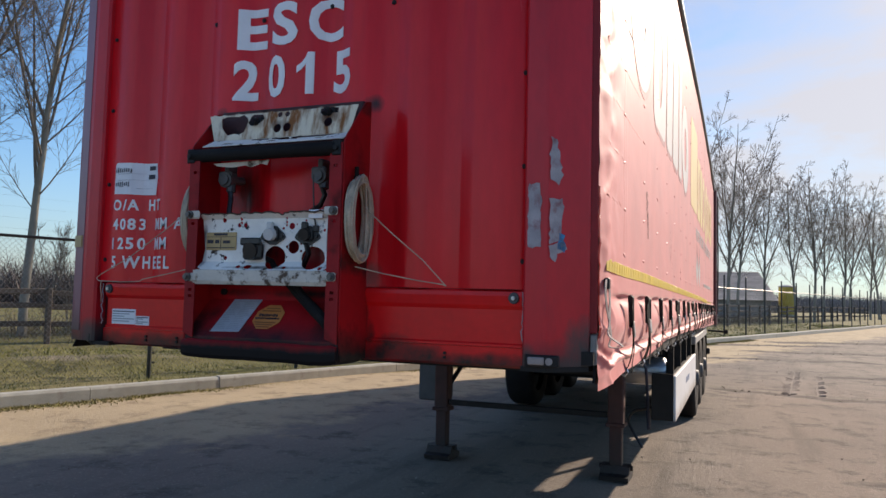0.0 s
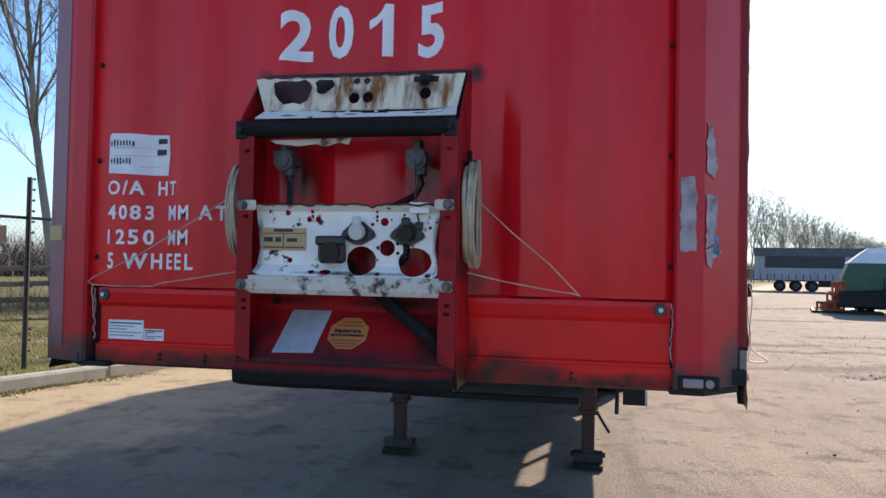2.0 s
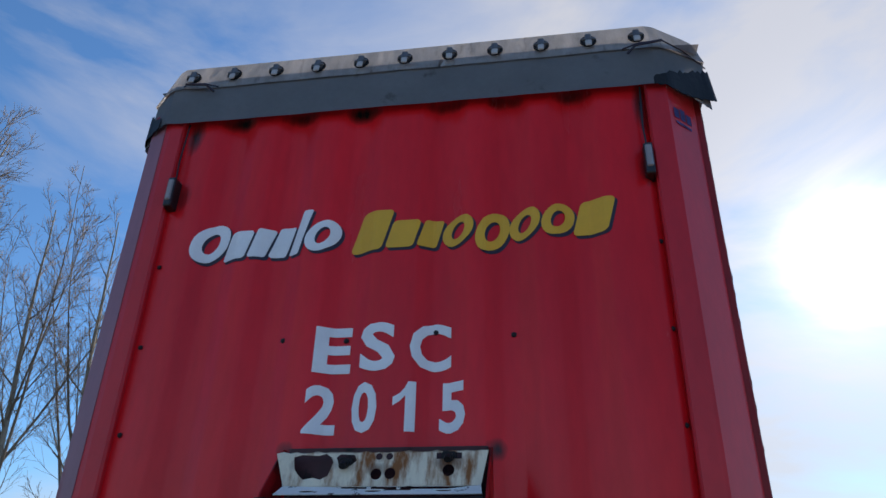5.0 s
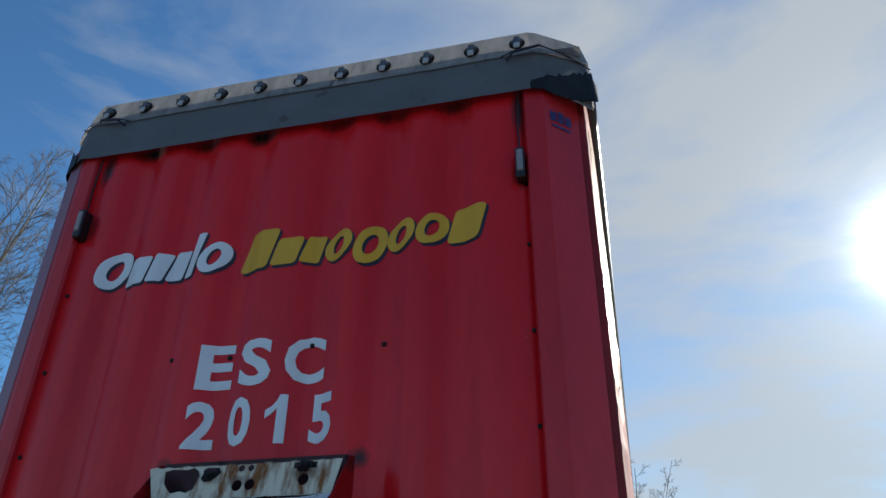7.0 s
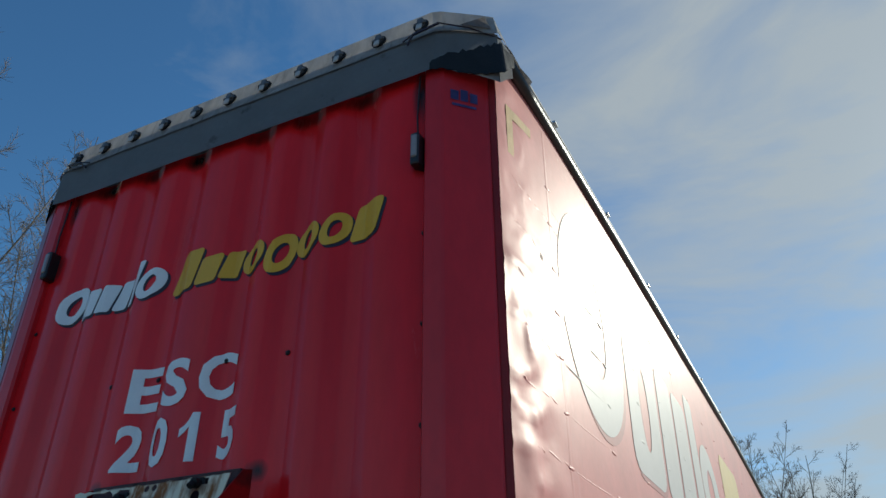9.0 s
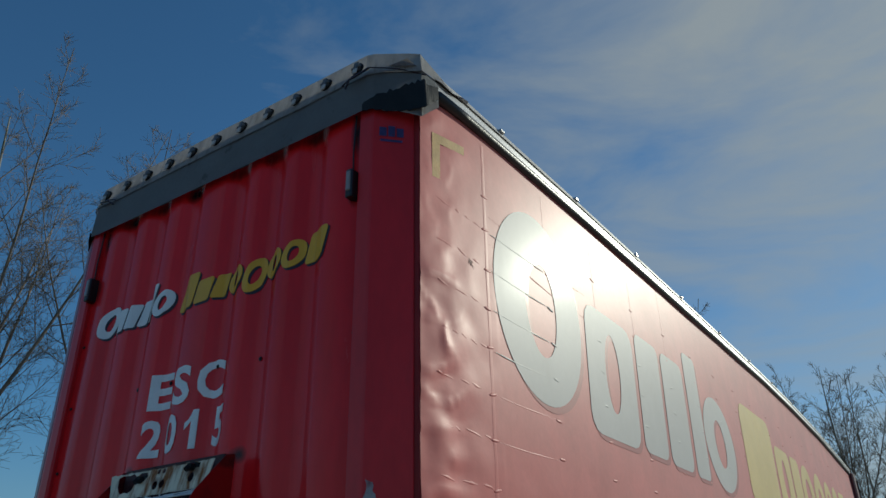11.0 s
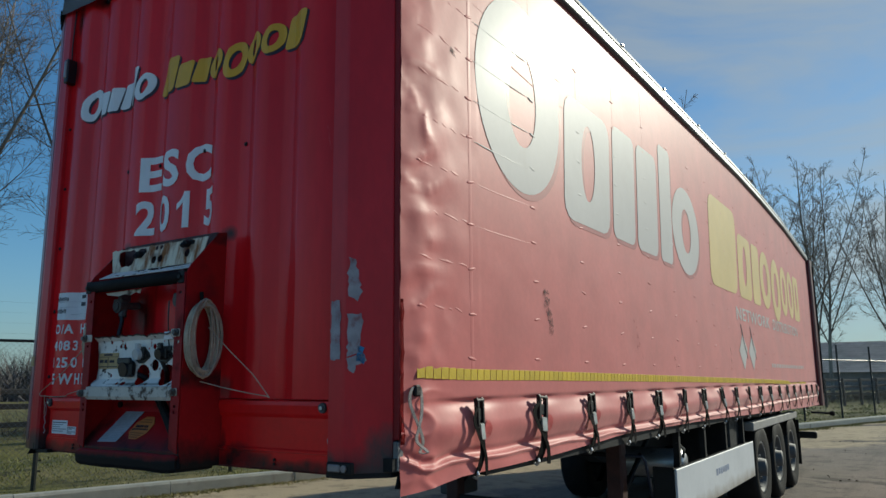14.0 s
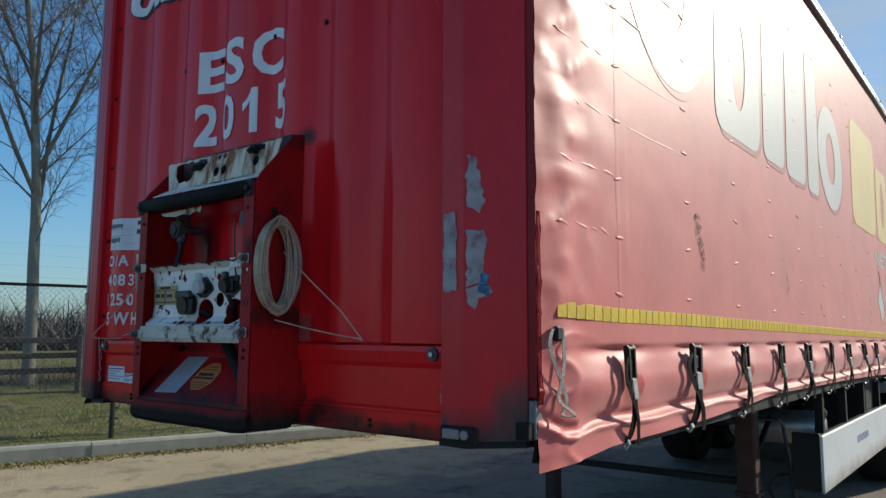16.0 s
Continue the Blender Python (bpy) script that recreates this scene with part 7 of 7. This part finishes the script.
def build_straps():
    """Over-centre buckles, each with its strap, tail and hook."""
    bm = bmesh.new()
    for y, lean in ((-0.016, 0.004), (0.016, -0.004)):
        extrude_profile(bm, [(0.030, 0.014), (0.044, 0.018), (0.052, 0.006), (0.054, -0.10), (0.047, -0.125), (0.036, -0.12), (0.032, -0.03)], "y", y - 0.004, y + 0.004)
    box(bm, 0.034, 0.046, -0.012, 0.012, -0.085, -0.03, 0.004)
    tube(bm, [(0.044, -0.021, 0.006), (0.044, 0.021, 0.006)], 0.008, 8)
    tube(bm, [(0.046, -0.02, -0.112), (0.046, 0.02, -0.112)], 0.006, 8)
    first = part("strap_buckle", bm, BLACK, trailer)
    bm = bmesh.new()
    extrude_profile(bm, [(0.048, -0.095), (0.056, -0.10), (0.062, -0.165), (0.055, -0.17), (0.050, -0.13)], "y", -0.010, 0.013)
    lever = part("lever", bm, STEEL, first)
    bm = bmesh.new()
    ribbon(bm, curve([(0.046, 0.0, -0.11), (0.052, 0.003, -0.17), (0.048, 0.006, -0.225), (0.036, 0.004, -0.28), (0.020, 0.001, -0.315)], 3), 0.030, 0.003)
    ribbon(bm, curve([(0.046, -0.010, -0.01), (0.054, -0.040, -0.05), (0.056, -0.046, -0.09), (0.056, -0.016, -0.16), (0.054, 0.016, -0.225), (0.044, 0.034, -0.285), (0.042, 0.036, -0.33)], 3), 0.017, 0.0025)
    web = part("webbing", bm, WEBBING, first)
    bm = bmesh.new()
    tube(bm, [(0.02, 0.0, -0.30), (0.028, 0.0, -0.32), (0.016, 0.0, -0.338), (0.002, 0.0, -0.33)], 0.006, 6)
    hook = part("hook", bm, ALU, first)
    for ob in (lever, web, hook):
        ob.matrix_parent_inverse = Matrix()
    rnd = random.Random(12)
    for i, s in enumerate(SEAMS[:19]):
        z = lerp_table([(0, 1.515), (4, 1.50), (8, 1.485), (13, 1.45)], s)
        m = pose(HALF - 0.008, s + rnd.uniform(-0.02, 0.02), z, rnd.uniform(-5, 5), 0, rnd.uniform(-8, 8)) @ Matrix.Diagonal((1.0, 1.5, 1.0, 1))
        if i == 0:
            first.matrix_basis = m
        else:
            ob = copy_thing(first, m)
            if i in (7, 12):
                ob.matrix_basis = m @ pose(0, 0, 0, 14)


build_straps()


def build_side_marks():
    def lay(bm, lift):
        """From x, y of a drawing (distance along the side, height) to the curtain's face."""
        for axis in (0, 1):
            a, b = min(v.co[axis] for v in bm.verts), max(v.co[axis] for v in bm.verts)
            no = (1, 0, 0) if axis == 0 else (0, 1, 0)
            for k in range(1, int((b - a) / 0.1)):
                c = a + 0.1 * k
                bmesh.ops.bisect_plane(bm, geom=bm.verts[:] + bm.edges[:] + bm.faces[:], plane_co=(c, c, 0), plane_no=no)
        for v in bm.verts:
            y, z = v.co.x, v.co.y
            d = 0.004 * noise.noise((y * 0.8, z * 0.9, 4.0)) - tuck(y)
            v.co = (HALF + 0.012 + d + lift + v.co.z * 0.4, y, z)
        bmesh.ops.recalc_face_normals(bm, faces=bm.faces)
        return bm

    def ring(y0, y1, z0, z1, hole=0.45):
        cy, cz = (y0 + y1) / 2, (z0 + z1) / 2
        return outline_sheet([circle(cy, cz, (y1 - y0) / 2, 48, (z1 - z0) / 2), circle(cy, cz, (y1 - y0) / 2 * hole, 36, (z1 - z0) / 2 * (hole + 0.17))], 0.002)

    def bar(y0, y1, z0, z1, shear=0.07, slot=0.0):
        r = min(y1 - y0, z1 - z0) * 0.16
        pts = []
        for sy, sz, a0 in ((1, 1, 0), (-1, 1, 90), (-1, -1, 180), (1, -1, 270)):
            for a in (0, 30, 60, 90):
                t = radians(a0 + a)
                pts.append(((y0 + y1) / 2 + sy * ((y1 - y0) / 2 - r) + r * math.cos(t), (z0 + z1) / 2 + sz * ((z1 - z0) / 2 - r) + r * math.sin(t)))
        outs = [[(p[0] + shear * (p[1] - z0), p[1]) for p in pts]]
        if slot:
            cy = (y0 + y1) / 2
            outs.append([(p[0] + shear * (p[1] - z0), p[1]) for p in circle(cy, (z0 + z1) / 2 + 0.02, (y1 - y0) * slot, 28, (z1 - z0) * 0.32)])
        return outline_sheet(outs, 0.002)

    white = [ring(0.725, 1.72, 2.60, 3.70, 0.36), bar(1.76, 2.53, 2.57, 3.39, 0.07, 0.15), bar(2.60, 3.06, 2.58, 3.42), bar(3.12, 3.62, 2.57, 3.42), bar(3.70, 4.03, 2.56, 3.58), ring(4.08, 4.96, 2.53, 3.34, 0.34)]
    edges = [ring(0.76, 1.755, 2.57, 3.67, 0.36), bar(1.795, 2.565, 2.54, 3.36, 0.07, 0.15), bar(2.635, 3.095, 2.55, 3.39), bar(3.155, 3.655, 2.54, 3.39), bar(3.735, 4.065, 2.53, 3.55), ring(4.115, 4.995, 2.50, 3.31, 0.34)]
    shade = mat("curtain_print_edge", (0.40, 0.10, 0.095), 0.44, var=0.08, bump=0.03, bscale=22, spec=0.13, sheen=0.24, coat=0.05, crough=0.2)
    for bm, eb in zip(white, edges):
        mk = part("mark", lay(bm, 0.0024), SIDE_WHITE, trailer, "faded white printed shape on the curtain")
        part("shadow_edge", lay(eb, 0.0013), shade, mk)
    yellow = [bar(5.36, 6.62, 2.54, 3.52, 0.10), bar(6.72, 7.48, 2.53, 3.30, 0.08, 0.14), bar(7.56, 8.04, 2.52, 3.30), ring(8.12, 8.86, 2.52, 3.30, 0.4), ring(8.94, 9.66, 2.40, 3.30, 0.4), ring(9.72, 10.32, 2.52, 3.28, 0.4), ring(10.38, 10.94, 2.52, 3.28, 0.4), bar(11.0, 11.55, 2.52, 3.26, 0.05, 0.14)]
    for bm in yellow:
        part("mark", lay(bm, 0.0024), SIDE_YELLOW, trailer, "faded yellow printed shape on the curtain")
    for w, y0, y1 in (("NETWORK", 6.45, 8.55), ("DISTRIBUTION", 8.8, 11.1)):
        for piece, ch in zip(islands(text_bm(w, y0, y1, 2.25, 2.40, 0.001, 0.015, 1.1)), w):
            part("letter", lay(piece, 0.0024), SIDE_WHITE, trailer, f"white printed letter {ch}")
    rnd = random.Random(14)
    y = 8.48
    while y < 11.5:
        w = rnd.uniform(0.10, 0.16)
        part("small_mark", lay(outline_sheet([[(y, 1.735), (y + w * 0.8, 1.735), (y + w * 0.8, 1.785), (y, 1.785)]], 0.001), 0.0026), SIDE_WHITE, trailer)
        y += w + 0.06
    for k in range(2):
        c = 6.68 + 0.52 * k
        pl = part("placard", lay(outline_sheet([[(c - 0.22, 1.90), (c, 1.69), (c + 0.22, 1.92), (c, 2.10)]], 0.001), 0.0026), SIDE_WHITE, trailer, "torn white diamond placard")
        part("tear", lay(outline_sheet([[(c - 0.07, 2.20), (c - 0.05, 2.21), (c + 0.08, 1.98), (c + 0.22, 1.82), (c + 0.20, 1.82), (c + 0.04, 1.98)]], 0.001), 0.0040), OUTLINE, pl)
    # scuffs and splits in the cloth: bunches of short scratches
    dark = mat("dark_scuff", (0.10, 0.03, 0.03), 0.7, var=0.3, scale=40)
    faint = mat("faint_scuff", (0.34, 0.05, 0.05), 0.6, var=0.3, scale=40)
    rnd = random.Random(61)
    for y0, y1, z0, z1, n, m in ((1.42, 1.55, 1.88, 2.10, 70, dark), (2.90, 3.10, 1.78, 2.02, 16, faint), (3.88, 3.95, 1.70, 1.79, 6, faint), (6.0, 6.06, 1.77, 1.92, 9, dark), (0.50, 0.53, 3.15, 3.17, 8, dark)):
        bm = bmesh.new()
        for k in range(n):
            f = k / n
            y = y0 + (y1 - y0) * (0.7 * f + 0.3 * rnd.random())
            z = z1 - (z1 - z0) * min(1.0, max(0.0, f + rnd.uniform(-0.25, 0.25)))
            a, ln, w = rnd.uniform(-0.9, 0.9) - 1.2, rnd.uniform(0.012, 0.045), rnd.uniform(0.0012, 0.0035)
            dy, dz = math.cos(a) * ln, math.sin(a) * ln
            merge(bm, outline_sheet([[(y, z), (y + dy * 0.5 + w, z + dz * 0.5), (y + dy, z + dz), (y + dy * 0.5 - w, z + dz * 0.5 - w)]], 0.0008))
        part("scuff", lay(bm, 0.0030), m, trailer, "cluster of dark scratches" if m is dark else "")
    # bright folded hem of the cloth beside the post
    bm = bmesh.new()
    rows = [[bm.verts.new((HALF + 0.0128 + curtain_out(y, z), y, z)) for y in (0.139, 0.150, 0.158 + 0.006 * noise.noise((z * 9, 1, 1)))] for z in [1.36 + 0.018 * k for k in range(33)]]
    for a, b in zip(rows, rows[1:]):
        for k in range(2):
            bm.faces.new((a[k], a[k + 1], b[k + 1], b[k]))
    bmesh.ops.solidify(bm, geom=bm.faces[:], thickness=0.0012)
    part("hem", bm, TARP_RED, trailer, "bright red hem where the cloth is unfaded", True)
    # L-shaped corner mark and the row of reflective tabs
    part("corner_mark", lay(outline_sheet([[(0.225, 3.74), (0.49, 3.79), (0.49, 3.74), (0.285, 3.70), (0.285, 3.50), (0.225, 3.49)]], 0.001), 0.0026), mat("worn_yellow_print", (0.58, 0.36, 0.13), 0.5, var=0.15, scale=12, second=(0.60, 0.18, 0.14), amount=0.4, stain=9, edge=0.3, spec=0.13, sheen=0.24), trailer, "faded yellow corner mark")
    strip = part("reflector_strip", bmesh.new(), REFLECT, trailer, "yellow reflective tabs in a row")
    bm = bmesh.new()
    box(bm, -0.0007, 0.0007, 0.0022, 0.0568, -0.025, 0.025, 0.0005)
    first = part("reflector_tab", bm, REFLECT, strip)
    y, i = 0.232, 0
    while y < 11.6:
        z = lerp_table([(0, 1.65), (0.6, 1.632), (1.3, 1.628), (4, 1.60), (8, 1.555), (12, 1.49)], y)
        near_x, far_x = curtain_out(y, z), curtain_out(y + 0.059, z)
        m = Matrix.Translation((HALF + 0.0138 + near_x, y, z)) @ pose(0, 0, 0, 0, 0, -math.degrees(math.atan2(far_x - near_x, 0.059)))
        if i == 0:
            first.matrix_basis = m
        else:
            shared("reflector_tab", first.data, strip, m)
        y += 0.059
        i += 1
    # rubbed patches beside the buckles
    rnd = random.Random(15)
    for s in SEAMS[:6]:
        c, h = s + 0.09, 1.385
        ov = circle(c, h, rnd.uniform(0.018, 0.03), 18, rnd.uniform(0.04, 0.06), 0.12, int(s * 10))
        bm = outline_sheet([ov], 0.001)
        for v in bm.verts:
            y, z = v.co.x, v.co.y
            v.co = (HALF + 0.0155 + curtain_out(y, z) + v.co.z, y, z)
        part("rub_patch", bm, RUB_RED, trailer)


build_side_marks()


# ---- chassis, legs, wheels ----
def build_chassis():
    bm = bmesh.new()
    for x in (-0.5, 0.5):
        extrude_profile(bm, [(0.6, 1.235), (1.2, 1.19), (3.2, 1.14), (4.1, 0.88), (13.2, 0.88), (13.2, 1.25), (0.6, 1.25)], "x", x - 0.07, x + 0.07)
    part("main_beam", bm, BLACK, trailer)
    for k in range(18):
        bm = bmesh.new()
        y = 0.6 + 0.74 * k
        box(bm, -1.2, 1.2, y - 0.03, y + 0.03, 1.18, 1.26)
        part("cross_member", bm, BLACK, trailer)
    for sx in (-1, 1):
        bm = bmesh.new()
        extrude_profile(bm, [(sx * 1.20, 1.175), (sx * 1.262, 1.175), (sx * 1.262, 1.27), (sx * 1.22, 1.29), (sx * 1.20, 1.29)], "y", 0.8, REAR - 0.1)
        part("side_rail", bm, BLACK, trailer)
    bm = bmesh.new()
    box(bm, -0.6, 0.6, 0.5, 2.2, 1.235, 1.255, 0.005)
    tube(bm, [(0, 1.55, 1.24), (0, 1.55, 1.15)], 0.045, 12)
    part("coupling_plate", bm, BLACK, trailer)
    # legs
    for x, y in ((-0.84, 3.87), (0.78, 3.80)):
        bm = bmesh.new()
        box(bm, x - 0.066, x + 0.066, y - 0.066, y + 0.066, 0.46, 1.16, 0.012)
        box(bm, x - 0.08, x + 0.08, y - 0.08, y + 0.08, 0.44, 0.475, 0.006)
        leg = part("landing_leg", bm, LEG_RED, trailer, "rusty red landing leg")
        bm = bmesh.new()
        box(bm, x - 0.052, x + 0.052, y - 0.052, y + 0.052, 0.09, 0.5, 0.008)
        part("inner_leg", bm, LEG_RED, leg)
        bm = bmesh.new()
        extrude_profile(bm, [(y - 0.14, 0.005), (y + 0.14, 0.005), (y + 0.15, 0.045), (y + 0.09, 0.06), (y + 0.07, 0.12), (y - 0.07, 0.12), (y - 0.09, 0.06), (y - 0.15, 0.045)], "x", x - 0.12, x + 0.12)
        tube(bm, [(x - 0.14, y, 0.10), (x + 0.14, y, 0.10)], 0.022, 8)
        part("foot", bm, LEG_RED, leg)
        bm = bmesh.new()
        s = 1 if x > 0 else -1
        box(bm, x - 0.05, x + 0.05, y + 0.06, y + 0.10, 0.8, 1.15, 0.006)
        tube(bm, [(x, y + 0.07, 0.62), (x - s * 0.02, y + 0.9, 1.05)], 0.022, 8)
        part("brace", bm, BLACK, leg)
    bm = bmesh.new()
    box(bm, -0.76, 0.70, 3.81, 3.86, 0.50, 0.55, 0.006)
    part("cross_brace", bm, BLACK, trailer)
    bm = bmesh.new()
    tube(bm, [(-0.76, 3.84, 0.98), (0.74, 3.80, 0.98)], 0.02, 8)
    part("gear_shaft", bm, BLACK, trailer)
    bm = bmesh.new()
    tube(bm, [(0.86, 3.80, 0.98), (1.0, 3.80, 0.98), (1.02, 3.82, 0.94), (1.02, 4.02, 0.52)], 0.013, 6)
    tube(bm, [(1.02, 4.0, 0.56), (1.02, 4.06, 0.40)], 0.018, 8)
    part("crank", bm, mat("blue_black_handle", (0.02, 0.03, 0.06), 0.5), trailer, "dark crank handle hanging down")
    bm = bmesh.new()
    box(bm, -1.25, -1.02, 4.22, 4.6, 0.465, 1.16, 0.015)
    part("step_box", bm, RIM, trailer)
    # tanks, toolbox with its white flank, guards
    bm = bmesh.new()
    tube(bm, [(0.45, 4.55, 0.86), (0.50, 4.55, 0.86), (1.10, 4.55, 0.86), (1.14, 4.55, 0.86)], [0.09, 0.13, 0.13, 0.09], 18)
    part("air_tank", bm, ALU, trailer, "silver air tank", True)
    bm = bmesh.new()
    tube(bm, [(1.12, 4.55, 0.9), (1.19, 4.35, 1.0), (1.2, 4.1, 1.08)], 0.012, 6)
    tube(bm, curve([(1.16, 4.2, 1.08), (1.16, 4.12, 0.80), (1.11, 4.1, 0.63), (1.02, 4.1, 0.575), (0.90, 4.1, 0.545), (0.845, 4.1, 0.48), (0.855, 4.1, 0.40), (0.961, 4.1, 0.223)]), 0.013, 6)
    part("air_hose", bm, PLASTIC, trailer)
    bm = bmesh.new()
    box(bm, 1.238, 1.258, 3.86, 6.95, 0.505, 0.885, 0.004)
    side = part("side_panel", bm, BOX_WHITE, trailer, "white side guard panel")
    bm = bmesh.new()
    for k in range(6):
        box(bm, 1.2585, 1.2605, 5.15 + 0.09 * k, 5.21 + 0.09 * k, 0.70 + 0.006 * (k % 2), 0.76, 0.0)
    part("faded_print", bm, mat("faded_blue_print", (0.30, 0.34, 0.46), 0.5, var=0.3, scale=30), side)
    bm = bmesh.new()
    box(bm, 1.06, 1.238, 3.862, 3.885, 0.51, 0.90, 0.006)
    box(bm, 1.19, 1.236, 3.9, 6.9, 0.84, 0.88, 0.006)
    box(bm, 1.19, 1.236, 3.9, 6.9, 0.52, 0.56, 0.006)
    for k in range(4):
        box(bm, 1.17, 1.22, 4.1 + 0.85 * k, 4.15 + 0.85 * k, 0.52, 1.2)
    part("guard_frame", bm, BLACK, trailer)
    bm = bmesh.new()
    box(bm, 1.14, 1.25, 7.1, 10.5, 0.985, 1.085, 0.01)
    part("guard_strip", bm, mat("dusty_grey_steel", (0.30, 0.285, 0.27), 0.7, var=0.15, scale=4), trailer)
    bm = bmesh.new()
    box(bm, 0.62, 1.17, 6.2, 6.9, 0.57, 1.17, 0.02)
    part("pallet_box", bm, BLACK, trailer)
    # axles and wheels
    for y in (7.62, 8.80, 9.98):
        bm = bmesh.new()
        tube(bm, [(-1.0, y, 0.51), (1.0, y, 0.51)], 0.07, 10)
        box(bm, -0.58, -0.42, y - 0.2, y + 0.2, 0.5, 0.9, 0.02)
        box(bm, 0.42, 0.58, y - 0.2, y + 0.2, 0.5, 0.9, 0.02)
        part("axle", bm, BLACK, trailer)
        for sx in (-1, 1):
            w = part("wheel", wheel_bm(sx * 1.05, y, 0.53, 0.51, 0.385, sx), RUBBER, trailer, "worn black tyre", True)
            part("rim", rim_bm(sx * 1.07, y, 0.53, 0.305, sx), RIM, w, "grey steel rim", True)
            bm = bmesh.new()
            pts = [(y + 0.60 * math.cos(a), 0.53 + 0.58 * math.sin(a)) for a in [radians(25 + 13 * i) for i in range(11)]]
            lo = [bm.verts.new((sx * 0.86, p[0], min(p[1], 1.06))) for p in pts]
            hi = [bm.verts.new((sx * 1.24, p[0], min(p[1], 1.06))) for p in pts]
            for i in range(10):
                bm.faces.new((lo[i], lo[i + 1], hi[i + 1], hi[i]))
            bmesh.ops.solidify(bm, geom=bm.faces[:], thickness=0.008)
            part("mudguard", bm, PLASTIC, trailer)
    for sx in (-1, 1):
        bm = bmesh.new()
        box(bm, sx * 1.05 - 0.2, sx * 1.05 + 0.2, 10.62, 10.635, 0.28, 0.95, 0.004)
        part("mud_flap", bm, RUBBER, trailer)
    bm = bmesh.new()
    box(bm, -1.22, 1.22, 12.9, 13.0, 0.5, 0.62, 0.02)
    for x in (-0.6, 0.6):
        box(bm, x - 0.05, x + 0.05, 12.9, 12.98, 0.6, 1.1, 0.01)
    part("rear_bumper", bm, BLACK, trailer)
    bm = bmesh.new()
    tube(bm, [(1.2, 12.6, 0.98), (1.36, 12.7, 0.97), (1.5, 12.75, 0.96)], 0.02, 8)
    box(bm, 1.48, 1.56, 12.72, 12.78, 0.92, 1.0, 0.015)
    part("outrigger_lamp", bm, RUBBER, trailer, "rubber outrigger marker lamp")


build_chassis()
